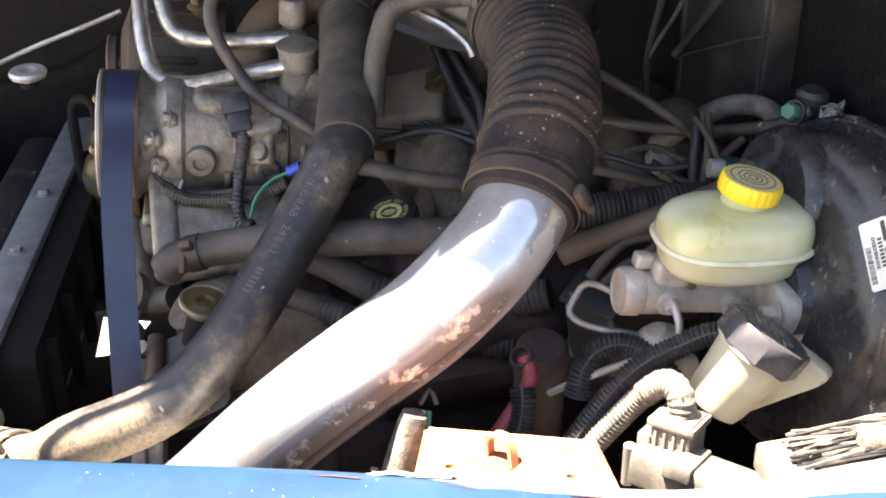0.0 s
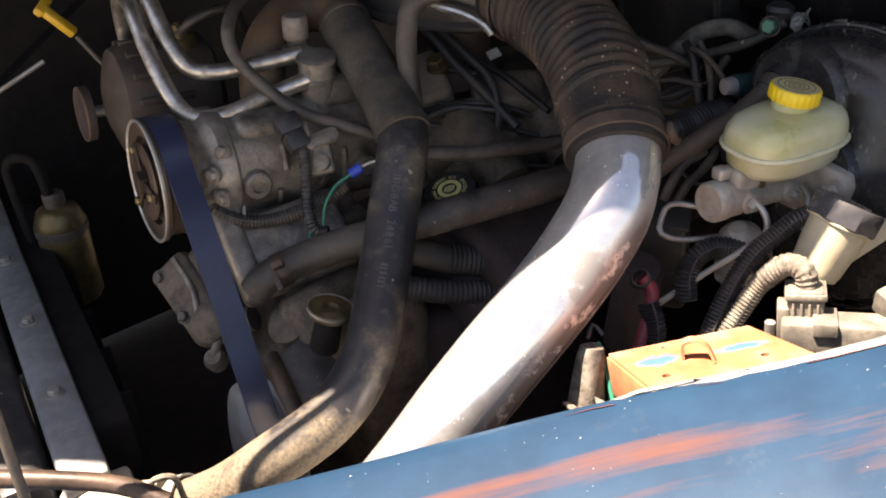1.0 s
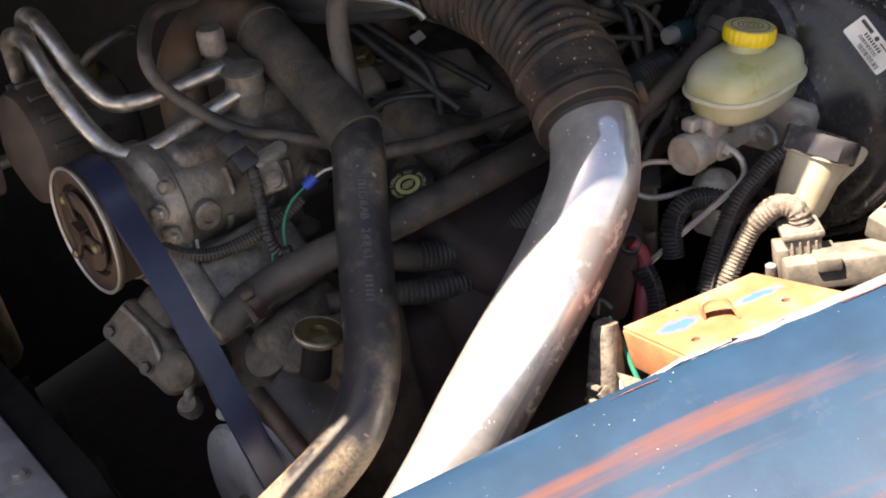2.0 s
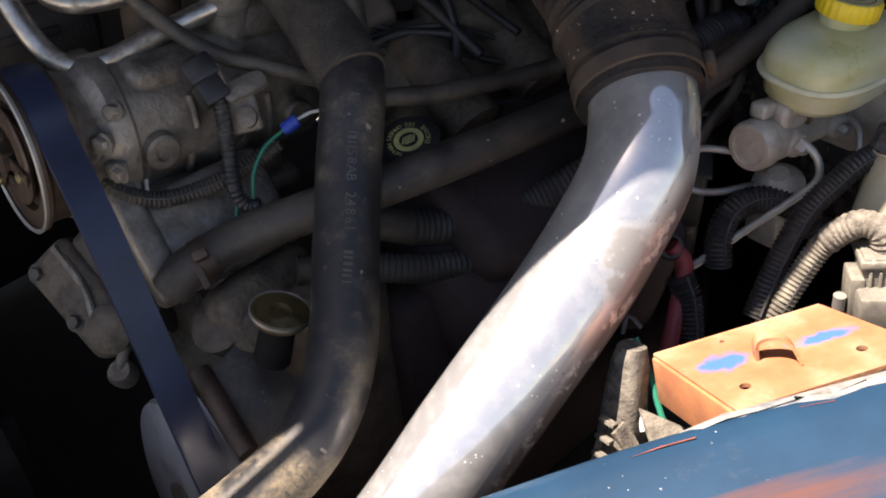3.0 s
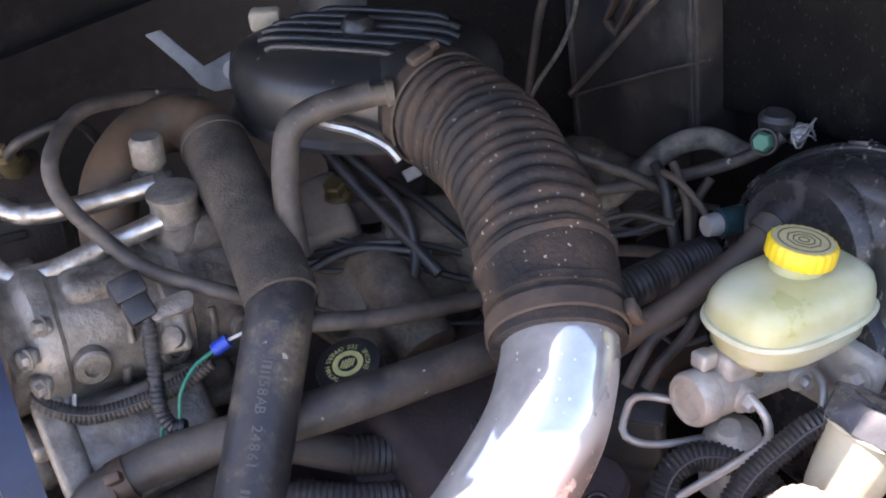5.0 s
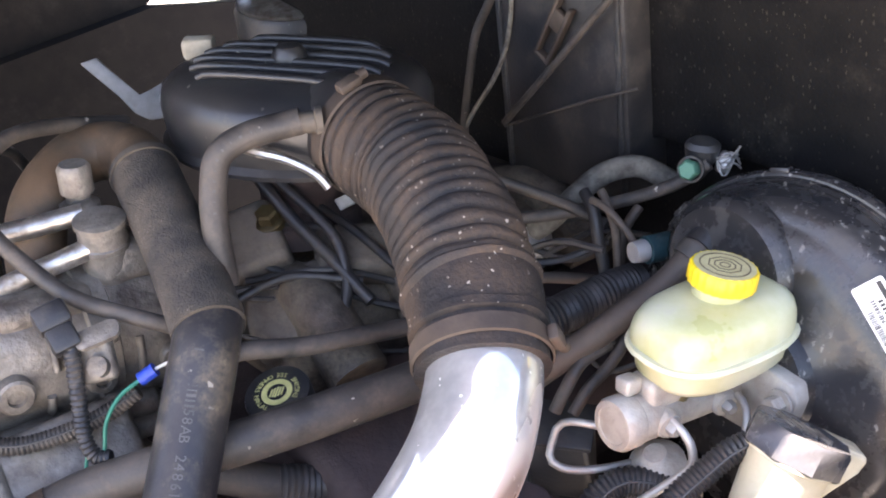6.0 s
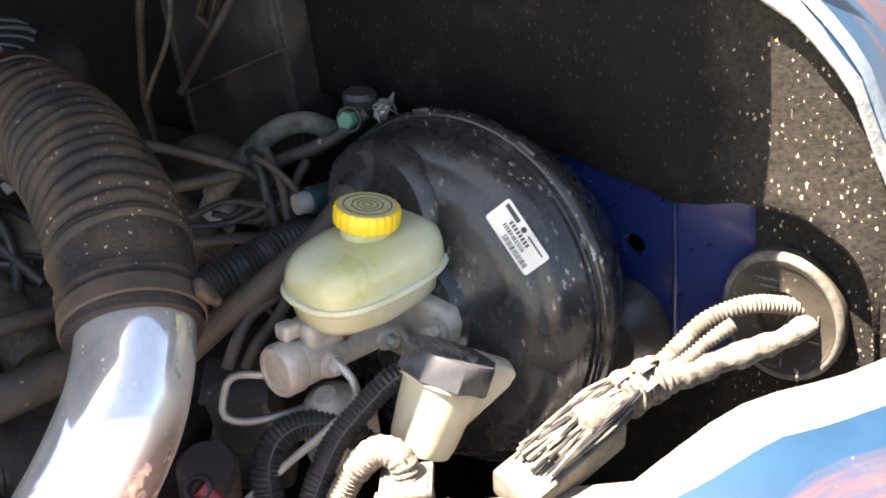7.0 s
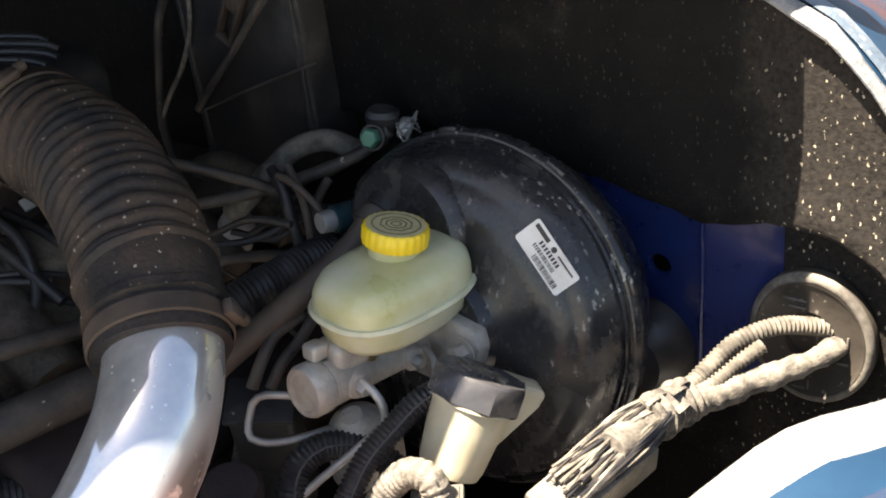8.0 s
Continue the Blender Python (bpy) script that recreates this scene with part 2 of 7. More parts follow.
M = {
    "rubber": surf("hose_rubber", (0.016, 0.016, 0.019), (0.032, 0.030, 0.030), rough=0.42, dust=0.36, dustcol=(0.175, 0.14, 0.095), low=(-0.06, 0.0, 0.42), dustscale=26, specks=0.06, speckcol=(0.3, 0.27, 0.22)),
    "bellows": surf("bellows_rubber", (0.018, 0.0165, 0.017), (0.042, 0.032, 0.027), rough=0.62, dust=0.50, dustcol=(0.085, 0.056, 0.038), specks=0.32, speckscale=250, speckcol=(0.36, 0.31, 0.26), scale=15, spec=0.26, dustscale=16, bump=0.5),
    # the pale specks put the weave's glitter into the colour
    "sleeve": surf("braided_sleeve", (0.026, 0.023, 0.021), (0.055, 0.046, 0.038), rough=0.8, dust=0.5, dustcol=(0.115, 0.092, 0.068), bump=0.9, fine=620, specks=0.6, speckscale=430, speckcol=(0.17, 0.145, 0.12)),
    "brownhose": surf("aged_brown_rubber", (0.108, 0.065, 0.036), (0.066, 0.045, 0.029), rough=0.65, dust=0.2, dustcol=(0.17, 0.12, 0.08)),
    "corrugated": surf("dark_corrugated_hose", (0.026, 0.025, 0.026), (0.045, 0.041, 0.040), rough=0.5, dust=0.4, dustcol=(0.090, 0.078, 0.070)),
    "dustyhose": surf("dusty_grey_rubber", (0.028, 0.025, 0.023), (0.058, 0.049, 0.043), rough=0.55, dust=0.45, dustcol=(0.120, 0.095, 0.075), specks=0.06, dustscale=34),
    "castalu": surf("cast_aluminium", (0.28, 0.25, 0.215), (0.085, 0.072, 0.062), rough=0.45, metal=0.45, dust=0.40, dustcol=(0.21, 0.175, 0.135), bump=0.6, scale=26, fine=190),
    "castmc": surf("dusty_cast_alloy", (0.44, 0.41, 0.36), (0.30, 0.27, 0.235), rough=0.55, metal=0.25, dust=0.45, dustcol=(0.36, 0.31, 0.25), bump=0.4, scale=45),
    "alutube": surf("aluminium_tube", (0.50, 0.48, 0.45), (0.28, 0.25, 0.22), rough=0.34, metal=0.9, dust=0.34, dustcol=(0.16, 0.12, 0.085), scale=60, dustscale=45),
    "steelline": surf("steel_line", (0.42, 0.41, 0.38), (0.30, 0.28, 0.26), rough=0.5, metal=0.6, dust=0.3, dustcol=(0.33, 0.29, 0.24)),
    "darksteel": surf("oily_steel", (0.05, 0.047, 0.045), (0.09, 0.075, 0.06), rough=0.55, metal=0.3, dust=0.5, dustcol=(0.13, 0.105, 0.08)),
    "engine": surf("dirty_engine_casting", (0.12, 0.098, 0.080), (0.040, 0.031, 0.027), rough=0.65, metal=0.2, dust=0.6, dustcol=(0.19, 0.15, 0.105), bump=0.5),
    "oily": surf("dark_oily_block", (0.042, 0.031, 0.031), (0.060, 0.043, 0.041), rough=0.65, dust=0.3, dustcol=(0.05, 0.036, 0.033), bump=0.4, spec=0.25),
    "blackplastic": surf("black_plastic", (0.022, 0.022, 0.024), (0.035, 0.034, 0.034), rough=0.45, dust=0.35, dustcol=(0.12, 0.105, 0.085), specks=0.12),
    "hat": surf("moulded_black_cover", (0.022, 0.022, 0.024), (0.030, 0.029, 0.029), rough=0.34, dust=0.16, dustcol=(0.085, 0.074, 0.064), specks=0.05, dustscale=60, bump=0.08),
    "cord": surf("black_wire_loom", (0.018, 0.018, 0.020), (0.034, 0.031, 0.030), rough=0.42, dust=0.32, dustcol=(0.10, 0.083, 0.066)),
    "pale_loom": surf("sun_bleached_loom", (0.17, 0.15, 0.12), (0.065, 0.057, 0.046), rough=0.8, dust=0.42, dustcol=(0.27, 0.24, 0.185), scale=70),
    # the blue sky's sheen on black rubber is put into the base colour
    "belt": surf("ribbed_belt_rubber", (0.023, 0.031, 0.068), (0.018, 0.024, 0.050), rough=0.38, dust=0.12, dustcol=(0.12, 0.12, 0.13), bump=0.05),
    "yellow": surf("yellow_plastic", (0.80, 0.58, 0.02), (0.72, 0.50, 0.03), rough=0.45, dust=0.22, dustcol=(0.55, 0.45, 0.2), bump=0.05),
    # yellow plastic with the handle's shade put into a darker orange
    "shadedyellow": surf("shaded_yellow_plastic", (0.55, 0.33, 0.02), (0.45, 0.26, 0.02), rough=0.45, dust=0.25, dustcol=(0.35, 0.25, 0.1), bump=0.05),
    "capdirt": surf("grimy_cap_top", (0.62, 0.54, 0.28), (0.50, 0.42, 0.21), rough=0.7, dust=0.35, dustcol=(0.50, 0.45, 0.34), scale=60),
    "caprings": surf("brown_grime", (0.11, 0.08, 0.045), (0.20, 0.15, 0.08), rough=0.85, scale=120),
    "grommet": surf("dusty_brown_rubber", (0.040, 0.033, 0.026), (0.060, 0.050, 0.039), rough=0.6, dust=0.30, dustcol=(0.10, 0.083, 0.062), specks=0.55, speckscale=230, speckcol=(0.45, 0.40, 0.32)),
    "palerim": surf("dust_caked_rim", (0.17, 0.155, 0.13), (0.075, 0.066, 0.055), rough=0.85, scale=70, dust=0.4, dustcol=(0.27, 0.245, 0.2)),
    "pulleygrey": surf("dull_pulley_steel", (0.30, 0.305, 0.315), (0.20, 0.203, 0.212), rough=0.45, metal=0.1, dust=0.3, dustcol=(0.12, 0.11, 0.1), scale=18),
    "capgloss": surf("glossy_grey_black_plastic", (0.045, 0.045, 0.05), (0.07, 0.068, 0.068), rough=0.26, dust=0.3, dustcol=(0.16, 0.15, 0.135), specks=0.12),
    "tankplastic": surf("aged_translucent_plastic", (0.44, 0.43, 0.20), (0.60, 0.60, 0.44), rough=0.30, dust=0.26, dustcol=(0.50, 0.46, 0.36), bump=0.08, scale=11, fine=120),
    "tankseam": surf("pale_plastic_seam", (0.62, 0.61, 0.44), (0.52, 0.50, 0.33), rough=0.42, dust=0.2, dustcol=(0.5, 0.46, 0.36), scale=40),
    "pstank": surf("amber_translucent_plastic", (0.50, 0.455, 0.33), (0.40, 0.355, 0.245), rough=0.4, dust=0.3, dustcol=(0.5, 0.43, 0.3), bump=0.05),
    "booster": surf("black_pressed_steel", (0.016, 0.016, 0.018), (0.034, 0.032, 0.032), rough=0.25, dust=0.33, dustcol=(0.072, 0.066, 0.061), specks=0.7, speckscale=230, speckcol=(0.32, 0.30, 0.27), drip=0.24, dustscale=38, scale=14, bump=0.12),
    "label": surf("white_paper_label", (0.72, 0.71, 0.68), (0.62, 0.60, 0.56), rough=0.7, dust=0.15),
    "ink": surf("black_ink", (0.05, 0.05, 0.05), rough=0.7),
    "blue": surf("deep_blue_paint", (0.005, 0.014, 0.078), (0.008, 0.020, 0.10), rough=0.3, dust=0.16, dustcol=(0.12, 0.12, 0.14), coat=0.4, specks=0.06),
    # mud range sits at the hood's shadow line, leaving the shaded part blacker
    "liner": surf("black_splash_liner", (0.0055, 0.0052, 0.0055), (0.009, 0.0082, 0.008), rough=0.75, dust=0.20, dustcol=(0.030, 0.026, 0.022), specks=0.42, speckscale=360, speckcol=(0.42, 0.37, 0.27), bump=0.4, splash_shade=(0.335, 0.372, 0.50), spec=0.12, dustscale=14, drip=0.55),
    "orange": surf("rusty_orange_primer", (0.33, 0.125, 0.050), (0.37, 0.185, 0.09), rough=0.75, dust=0.40, dustcol=(0.38, 0.26, 0.19), scale=24, bump=0.25),
    "clampsteel": surf("dusty_brown_clamp_steel", (0.05, 0.037, 0.030), (0.075, 0.055, 0.042), rough=0.65, metal=0.3, dust=0.35, dustcol=(0.09, 0.068, 0.052)),
    "rust": surf("rusty_steel", (0.42, 0.16, 0.06), (0.30, 0.11, 0.05), rough=0.85, dust=0.3, dustcol=(0.45, 0.28, 0.16)),
    "alternator": surf("sooty_brown_casting", (0.030, 0.022, 0.018), (0.055, 0.040, 0.031), rough=0.6, metal=0.2, dust=0.35, dustcol=(0.075, 0.055, 0.042), bump=0.4),
    "rustpulley": surf("rust_brown_steel", (0.040, 0.027, 0.021), (0.085, 0.055, 0.039), rough=0.5, metal=0.35, dust=0.3, dustcol=(0.09, 0.062, 0.046)),
    "greyplastic": surf("weathered_grey_plastic", (0.085, 0.079, 0.068), (0.145, 0.132, 0.11), rough=0.7, dust=0.5, dustcol=(0.29, 0.26, 0.205), scale=60, specks=0.3, speckcol=(0.4, 0.37, 0.31)),
    "tape": surf("dusty_wrapping_tape", (0.19, 0.17, 0.14), (0.055, 0.048, 0.042), rough=0.8, dust=0.42, dustcol=(0.34, 0.305, 0.24), scale=95, bump=0.5, fine=520),
    "red": surf("red_cable", (0.24, 0.030, 0.042), (0.16, 0.022, 0.03), rough=0.5, dust=0.2),
    "green": surf("green_wire", (0.012, 0.20, 0.13), (0.012, 0.14, 0.09), rough=0.5, dust=0.1),
    "mint": surf("pale_green_plastic", (0.10, 0.27, 0.17), (0.07, 0.20, 0.13), rough=0.5, dust=0.15),
    "bluewire": surf("blue_plastic", (0.02, 0.07, 0.50), rough=0.45, dust=0.1),
    "greypaint": surf("grey_painted_steel", (0.24, 0.245, 0.252), (0.17, 0.174, 0.178), rough=0.5, dust=0.35, dustcol=(0.16, 0.15, 0.135)),
    "gold": surf("gold_zinc_plate", (0.19, 0.145, 0.066), (0.10, 0.075, 0.038), rough=0.42, metal=0.7, dust=0.35, dustcol=(0.28, 0.23, 0.14)),
    "bracketgrey": surf("pale_zinc_bracket", (0.52, 0.50, 0.48), (0.42, 0.40, 0.38), rough=0.5, metal=0.4, dust=0.3),
    "ground": surf("pale_dry_ground", (0.30, 0.29, 0.275), (0.25, 0.24, 0.225), rough=0.95, scale=2.0, dust=0.4, dustcol=(0.34, 0.325, 0.30), bump=0.4),
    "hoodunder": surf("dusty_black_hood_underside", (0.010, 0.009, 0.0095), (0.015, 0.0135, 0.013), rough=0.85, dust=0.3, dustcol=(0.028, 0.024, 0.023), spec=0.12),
    "brownrubber": surf("dusty_brown_rubber_hose", (0.062, 0.046, 0.036), (0.095, 0.073, 0.058), rough=0.65, dust=0.4, dustcol=(0.15, 0.115, 0.085)),
    "manifold": surf("stained_manifold_casting", (0.20, 0.165, 0.135), (0.10, 0.080, 0.066), rough=0.6, metal=0.15, dust=0.5, dustcol=(0.21, 0.17, 0.125), bump=0.4, scale=18),
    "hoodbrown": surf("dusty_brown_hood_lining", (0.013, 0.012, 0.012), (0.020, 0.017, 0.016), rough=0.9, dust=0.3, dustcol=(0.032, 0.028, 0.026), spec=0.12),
    "sticker": surf("yellow_print", (0.80, 0.74, 0.30), rough=0.6, dust=0.12, dustcol=(0.3, 0.26, 0.15)),
    "pinkrust": surf("pink_rust_primer", (0.26, 0.075, 0.055), (0.14, 0.042, 0.034), rough=0.8, scale=80, dust=0.25, dustcol=(0.2, 0.12, 0.1)),
    "primer": surf("faded_grey_blue_primer", (0.11, 0.145, 0.18), (0.07, 0.10, 0.135), rough=0.7, scale=80, dust=0.3, dustcol=(0.2, 0.19, 0.17), bump=0.4, specks=0.2, speckcol=(0.6, 0.6, 0.58)),
    "sealer": surf("chalky_seam_sealer", (0.22, 0.215, 0.205), (0.10, 0.11, 0.12), rough=0.85, scale=90, dust=0.3, dustcol=(0.27, 0.235, 0.19), bump=0.5),
    "print": surf("pale_hose_print", (0.095, 0.093, 0.090), rough=0.7),
    "paleplastic": surf("dusty_beige_plastic", (0.40, 0.35, 0.27), (0.30, 0.26, 0.2), rough=0.7, dust=0.4, dustcol=(0.5, 0.44, 0.34)),
    "teal": surf("teal_plastic", (0.018, 0.060, 0.072), rough=0.5, dust=0.3),
    "white": surf("white_plastic", (0.72, 0.71, 0.68), rough=0.5, dust=0.2),
}


def streaked_paint():
    """Faded blue paint, worn to orange rust in long strokes along the panel's edge."""
    m = surf("worn_blue_fender_paint", (0.011, 0.036, 0.072), (0.008, 0.027, 0.056), rough=0.46, dust=0.12, dustcol=(0.040, 0.056, 0.074), coat=0.0, bump=0.03, scale=14, specks=0.03, speckscale=420, speckcol=(0.20, 0.23, 0.25))
    t = m.node_tree
    b = t.nodes["Principled BSDF"]
    lk = t.links.new
    b.inputs["Specular IOR Level"].default_value = 0.09
    old = b.inputs["Base Color"].links[0].from_socket
    rold = b.inputs["Roughness"].links[0].from_socket
    co = t.nodes.new("ShaderNodeTexCoord").outputs["UV"]
    mp = t.nodes.new("ShaderNodeMapping")
    mp.inputs["Scale"].default_value = (2.8, 34.0, 1.0)
    lk(co, mp.inputs["Vector"])
    n = t.nodes.new("ShaderNodeTexNoise")
    n.inputs["Scale"].default_value, n.inputs["Detail"].default_value, n.inputs["Roughness"].default_value = 1.0, 7.0, 0.62
    lk(mp.outputs[0], n.inputs["Vector"])
    # the rubbed band lies a hand's width out from the lip
    sep = t.nodes.new("ShaderNodeSeparateXYZ")
    lk(co, sep.inputs[0])
    band = t.nodes.new("ShaderNodeValToRGB")
    stops = band.color_ramp.elements
    stops[0].position, stops[0].color = 0.0, (0, 0, 0, 1)
    stops[1].position, stops[1].color = 1.0, (0.3, 0.3, 0.3, 1)
    for cx, cy in ((0.030, 0.20), (0.050, 0.56), (0.075, 0.47), (0.10, 0.54), (0.15, 0.36)):
        stops.new(cx).color = (cy, cy, cy, 1)
    lk(sep.outputs["Y"], band.inputs[0])
    both = t.nodes.new("ShaderNodeMath")
    lk(n.outputs["Fac"], both.inputs[0])
    lk(band.outputs[0], both.inputs[1])
    r = t.nodes.new("ShaderNodeMapRange")
    r.inputs["From Min"].default_value, r.inputs["From Max"].default_value = 0.955, 1.15
    r.inputs["To Max"].default_value = 0.58
    lk(both.outputs[0], r.inputs["Value"])
    x = t.nodes.new("ShaderNodeMix")
    x.data_type = "RGBA"
    lk(r.outputs[0], x.inputs["Factor"])
    lk(old, x.inputs["A"])
    x.inputs["B"].default_value = (0.140, 0.048, 0.019, 1)
    lk(x.outputs["Result"], b.inputs["Base Color"])
    y = t.nodes.new("ShaderNodeMix")
    lk(r.outputs[0], y.inputs["Factor"])
    lk(rold, y.inputs["A"])
    y.inputs["B"].default_value = 0.8
    lk(y.outputs["Result"], b.inputs["Roughness"])
    return m


M["fender"] = streaked_paint()


def chrome():
    """Mirror-bright plating under a thin film of dust, with dried drops and brown grime in patches."""
    m = bpy.data.materials.new("dusty_chrome")
    m.use_nodes = True
    t = m.node_tree
    lk = t.links.new
    b = t.nodes["Principled BSDF"]
    co = t.nodes.new("ShaderNodeTexCoord").outputs["Object"]

    def noise_at(sc, detail, low, high):
        n = t.nodes.new("ShaderNodeTexNoise")
        n.inputs["Scale"].default_value, n.inputs["Detail"].default_value, n.inputs["Roughness"].default_value = sc, detail, 0.62
        lk(co, n.inputs["Vector"])
        r = t.nodes.new("ShaderNodeMapRange")
        r.inputs["From Min"].default_value, r.inputs["From Max"].default_value = low, high
        lk(n.outputs["Fac"], r.inputs["Value"])
        return r.outputs["Result"]

    def combine(op, a, c):
        x = t.nodes.new("ShaderNodeMath")
        x.operation, x.use_clamp = op, True
        for k, v in enumerate((a, c)):
            if isinstance(v, float):
                x.inputs[k].default_value = v
            else:
                lk(v, x.inputs[k])
        return x.outputs[0]

    v = t.nodes.new("ShaderNodeTexVoronoi")
    v.inputs["Scale"].default_value = 270.0
    lk(co, v.inputs["Vector"])
    sep = t.nodes.new("ShaderNodeSeparateColor")
    lk(v.outputs["Color"], sep.inputs[0])
    size = combine("MULTIPLY", combine("SUBTRACT", sep.outputs[0], 0.72), 1.1)
    drops = combine("MULTIPLY", combine("LESS_THAN", v.outputs["Distance"], size), noise_at(20.0, 2.0, 0.42, 0.55))
    # the side turned to the fender carries brown grime, thickest in one stain
    turned = t.nodes.new("ShaderNodeVectorMath")
    turned.operation = "DOT_PRODUCT"
    turned.inputs[1].default_value = (0.63, -0.75, -0.20)
    lk(t.nodes.new("ShaderNodeTexCoord").outputs["Normal"], turned.inputs[0])
    side = t.nodes.new("ShaderNodeMapRange")
    side.inputs["From Min"].default_value, side.inputs["From Max"].default_value = 0.74, 0.97
    lk(turned.outputs["Value"], side.inputs["Value"])
    off = t.nodes.new("ShaderNodeVectorMath")
    off.operation = "DISTANCE"
    off.inputs[1].default_value = (0.086, -0.005, 0.075)
    lk(co, off.inputs[0])
    ragged = combine("ADD", off.outputs["Value"], combine("MULTIPLY", noise_at(45.0, 6.0, 0.0, 1.0), 0.035))
    stain = t.nodes.new("ShaderNodeMapRange")
    stain.inputs["From Min"].default_value, stain.inputs["From Max"].default_value = 0.055, 0.036
    lk(ragged, stain.inputs["Value"])
    grime = combine("MULTIPLY", noise_at(60.0, 8.0, 0.26, 0.46), combine("MAXIMUM", side.outputs["Result"], combine("MULTIPLY", stain.outputs["Result"], 0.85)))
    film = combine("MAXIMUM", combine("ADD", combine("MULTIPLY", noise_at(75.0, 2.5, 0.44, 0.70), 0.10), 0.25), combine("MULTIPLY", drops, 0.65))
    film = combine("MAXIMUM", film, combine("MULTIPLY", grime, 0.85))
    mix = t.nodes.new("ShaderNodeMix")
    mix.data_type = "RGBA"
    lk(grime, mix.inputs["Factor"])
    mix.inputs["A"].default_value, mix.inputs["B"].default_value = (0.76, 0.73, 0.68, 1), (0.050, 0.031, 0.016, 1)
    col = t.nodes.new("ShaderNodeMix")
    col.data_type = "RGBA"
    lk(film, col.inputs["Factor"])
    col.inputs["A"].default_value = (0.60, 0.62, 0.66, 1)
    lk(mix.outputs["Result"], col.inputs["B"])
    lk(col.outputs["Result"], b.inputs["Base Color"])
    lk(combine("SUBTRACT", 1.0, film), b.inputs["Metallic"])
    lk(combine("ADD", combine("MULTIPLY", combine("MAXIMUM", grime, drops), 0.6), 0.07), b.inputs["Roughness"])
    bump = t.nodes.new("ShaderNodeBump")
    bump.inputs["Strength"].default_value, bump.inputs["Distance"].default_value = 0.10, 0.001
    lk(noise_at(9.0, 2.0, 0.0, 1.0), bump.inputs["Height"])
    lk(bump.outputs["Normal"], b.inputs["Normal"])
    # fine scratches and haze scatter part of the reflection
    haze = t.nodes.new("ShaderNodeBsdfPrincipled")
    lk(col.outputs["Result"], haze.inputs["Base Color"])
    haze.inputs["Metallic"].default_value, haze.inputs["Roughness"].default_value = 0.9, 0.34
    both = t.nodes.new("ShaderNodeMixShader")
    both.inputs[0].default_value = 0.21
    lk(b.outputs[0], both.inputs[1])
    lk(haze.outputs[0], both.inputs[2])
    lk(both.outputs[0], t.nodes["Material Output"].inputs["Surface"])
    return m


M["chrome"] = chrome()


# ---- building helpers ----
ORIGIN = {}


def thing(name, at, label, category, group="", kind=""):
    ob = new(name)
    ob.empty_display_size = 0.02
    ob.location = at
    ORIGIN[ob] = Vector(at)
    return tagged(ob, label, category, group, kind)


def part(name, bm, material, parent=None, label="", smooth=True, sharp=40):
    """Links a bmesh, given in world places, as one mesh under a thing or a part."""
    base = ORIGIN[parent] if parent else Vector((0, 0, 0))
    bmesh.ops.recalc_face_normals(bm, faces=bm.faces)
    bmesh.ops.translate(bm, verts=bm.verts, vec=-base)
    me = bpy.data.meshes.new(name)
    if smooth:
        for f in bm.faces:
            f.smooth = True
        for e in bm.edges:
            if len(e.link_faces) == 2 and e.calc_face_angle(0) > radians(sharp):
                e.smooth = False
    bm.to_mesh(me)
    bm.free()
    me.materials.append(M[material] if isinstance(material, str) else material)
    ob = new(name, me)
    if parent:
        ob.parent = parent
    ORIGIN[ob] = base
    return tagged(ob, label)


def structure(name, bm, material, label, category):
    return tagged(part(name, bm, material), label, category, kind="structure")


def spline(pts, step=0.004):
    """Evenly spaced places on a smooth curve through pts."""
    p = [Vector(q) for q in pts]
    p = [p[0] * 2 - p[1]] + p + [p[-1] * 2 - p[-2]]
    raw = []
    for i in range(1, len(p) - 2):
        a, b, c, d = p[i - 1:i + 3]
        for k in range(24):
            u = k / 24
            raw.append(0.5 * (2 * b + (c - a) * u + (2 * a - 5 * b + 4 * c - d) * u * u + (3 * b - a - 3 * c + d) * u ** 3))
    raw.append(p[-2])
    s = [0.0]
    for a, b in zip(raw, raw[1:]):
        s.append(s[-1] + (b - a).length)
    n = max(2, int(s[-1] / step))
    out, j = [], 0
    for k in range(n + 1):
        want = s[-1] * k / n
        while j < len(s) - 2 and s[j + 1] < want:
            j += 1
        f = (want - s[j]) / max(1e-9, s[j + 1] - s[j])
        out.append(raw[j].lerp(raw[j + 1], min(1, f)))
    return out, s[-1]


def tube(pts, r, seg=14, step=0.006, cap=True, flat=1.0):
    """A swept tube; r is a number or a function of (metres along, whole length)."""
    path, whole = spline(pts, step)
    bm = bmesh.new()
    tang = [(path[min(i + 1, len(path) - 1)] - path[max(i - 1, 0)]).normalized() for i in range(len(path))]
    side = tang[0].orthogonal().normalized()
    rings, s = [], 0.0
    for i, c in enumerate(path):
        if i:
            s += (c - path[i - 1]).length
            side = (side - tang[i] * side.dot(tang[i])).normalized()
        other = tang[i].cross(side)
        rad = r(s, whole) if callable(r) else r
        rings.append([bm.verts.new(c + (side * math.cos(a) + other * math.sin(a) * flat) * rad) for a in (2 * math.pi * k / seg for k in range(seg))])
    for a, b in zip(rings, rings[1:]):
        for k in range(seg):
            bm.faces.new((a[k], a[(k + 1) % seg], b[(k + 1) % seg], b[k]))
    if cap:
        bm.faces.new(rings[0][::-1])
        bm.faces.new(rings[-1])
    return bm


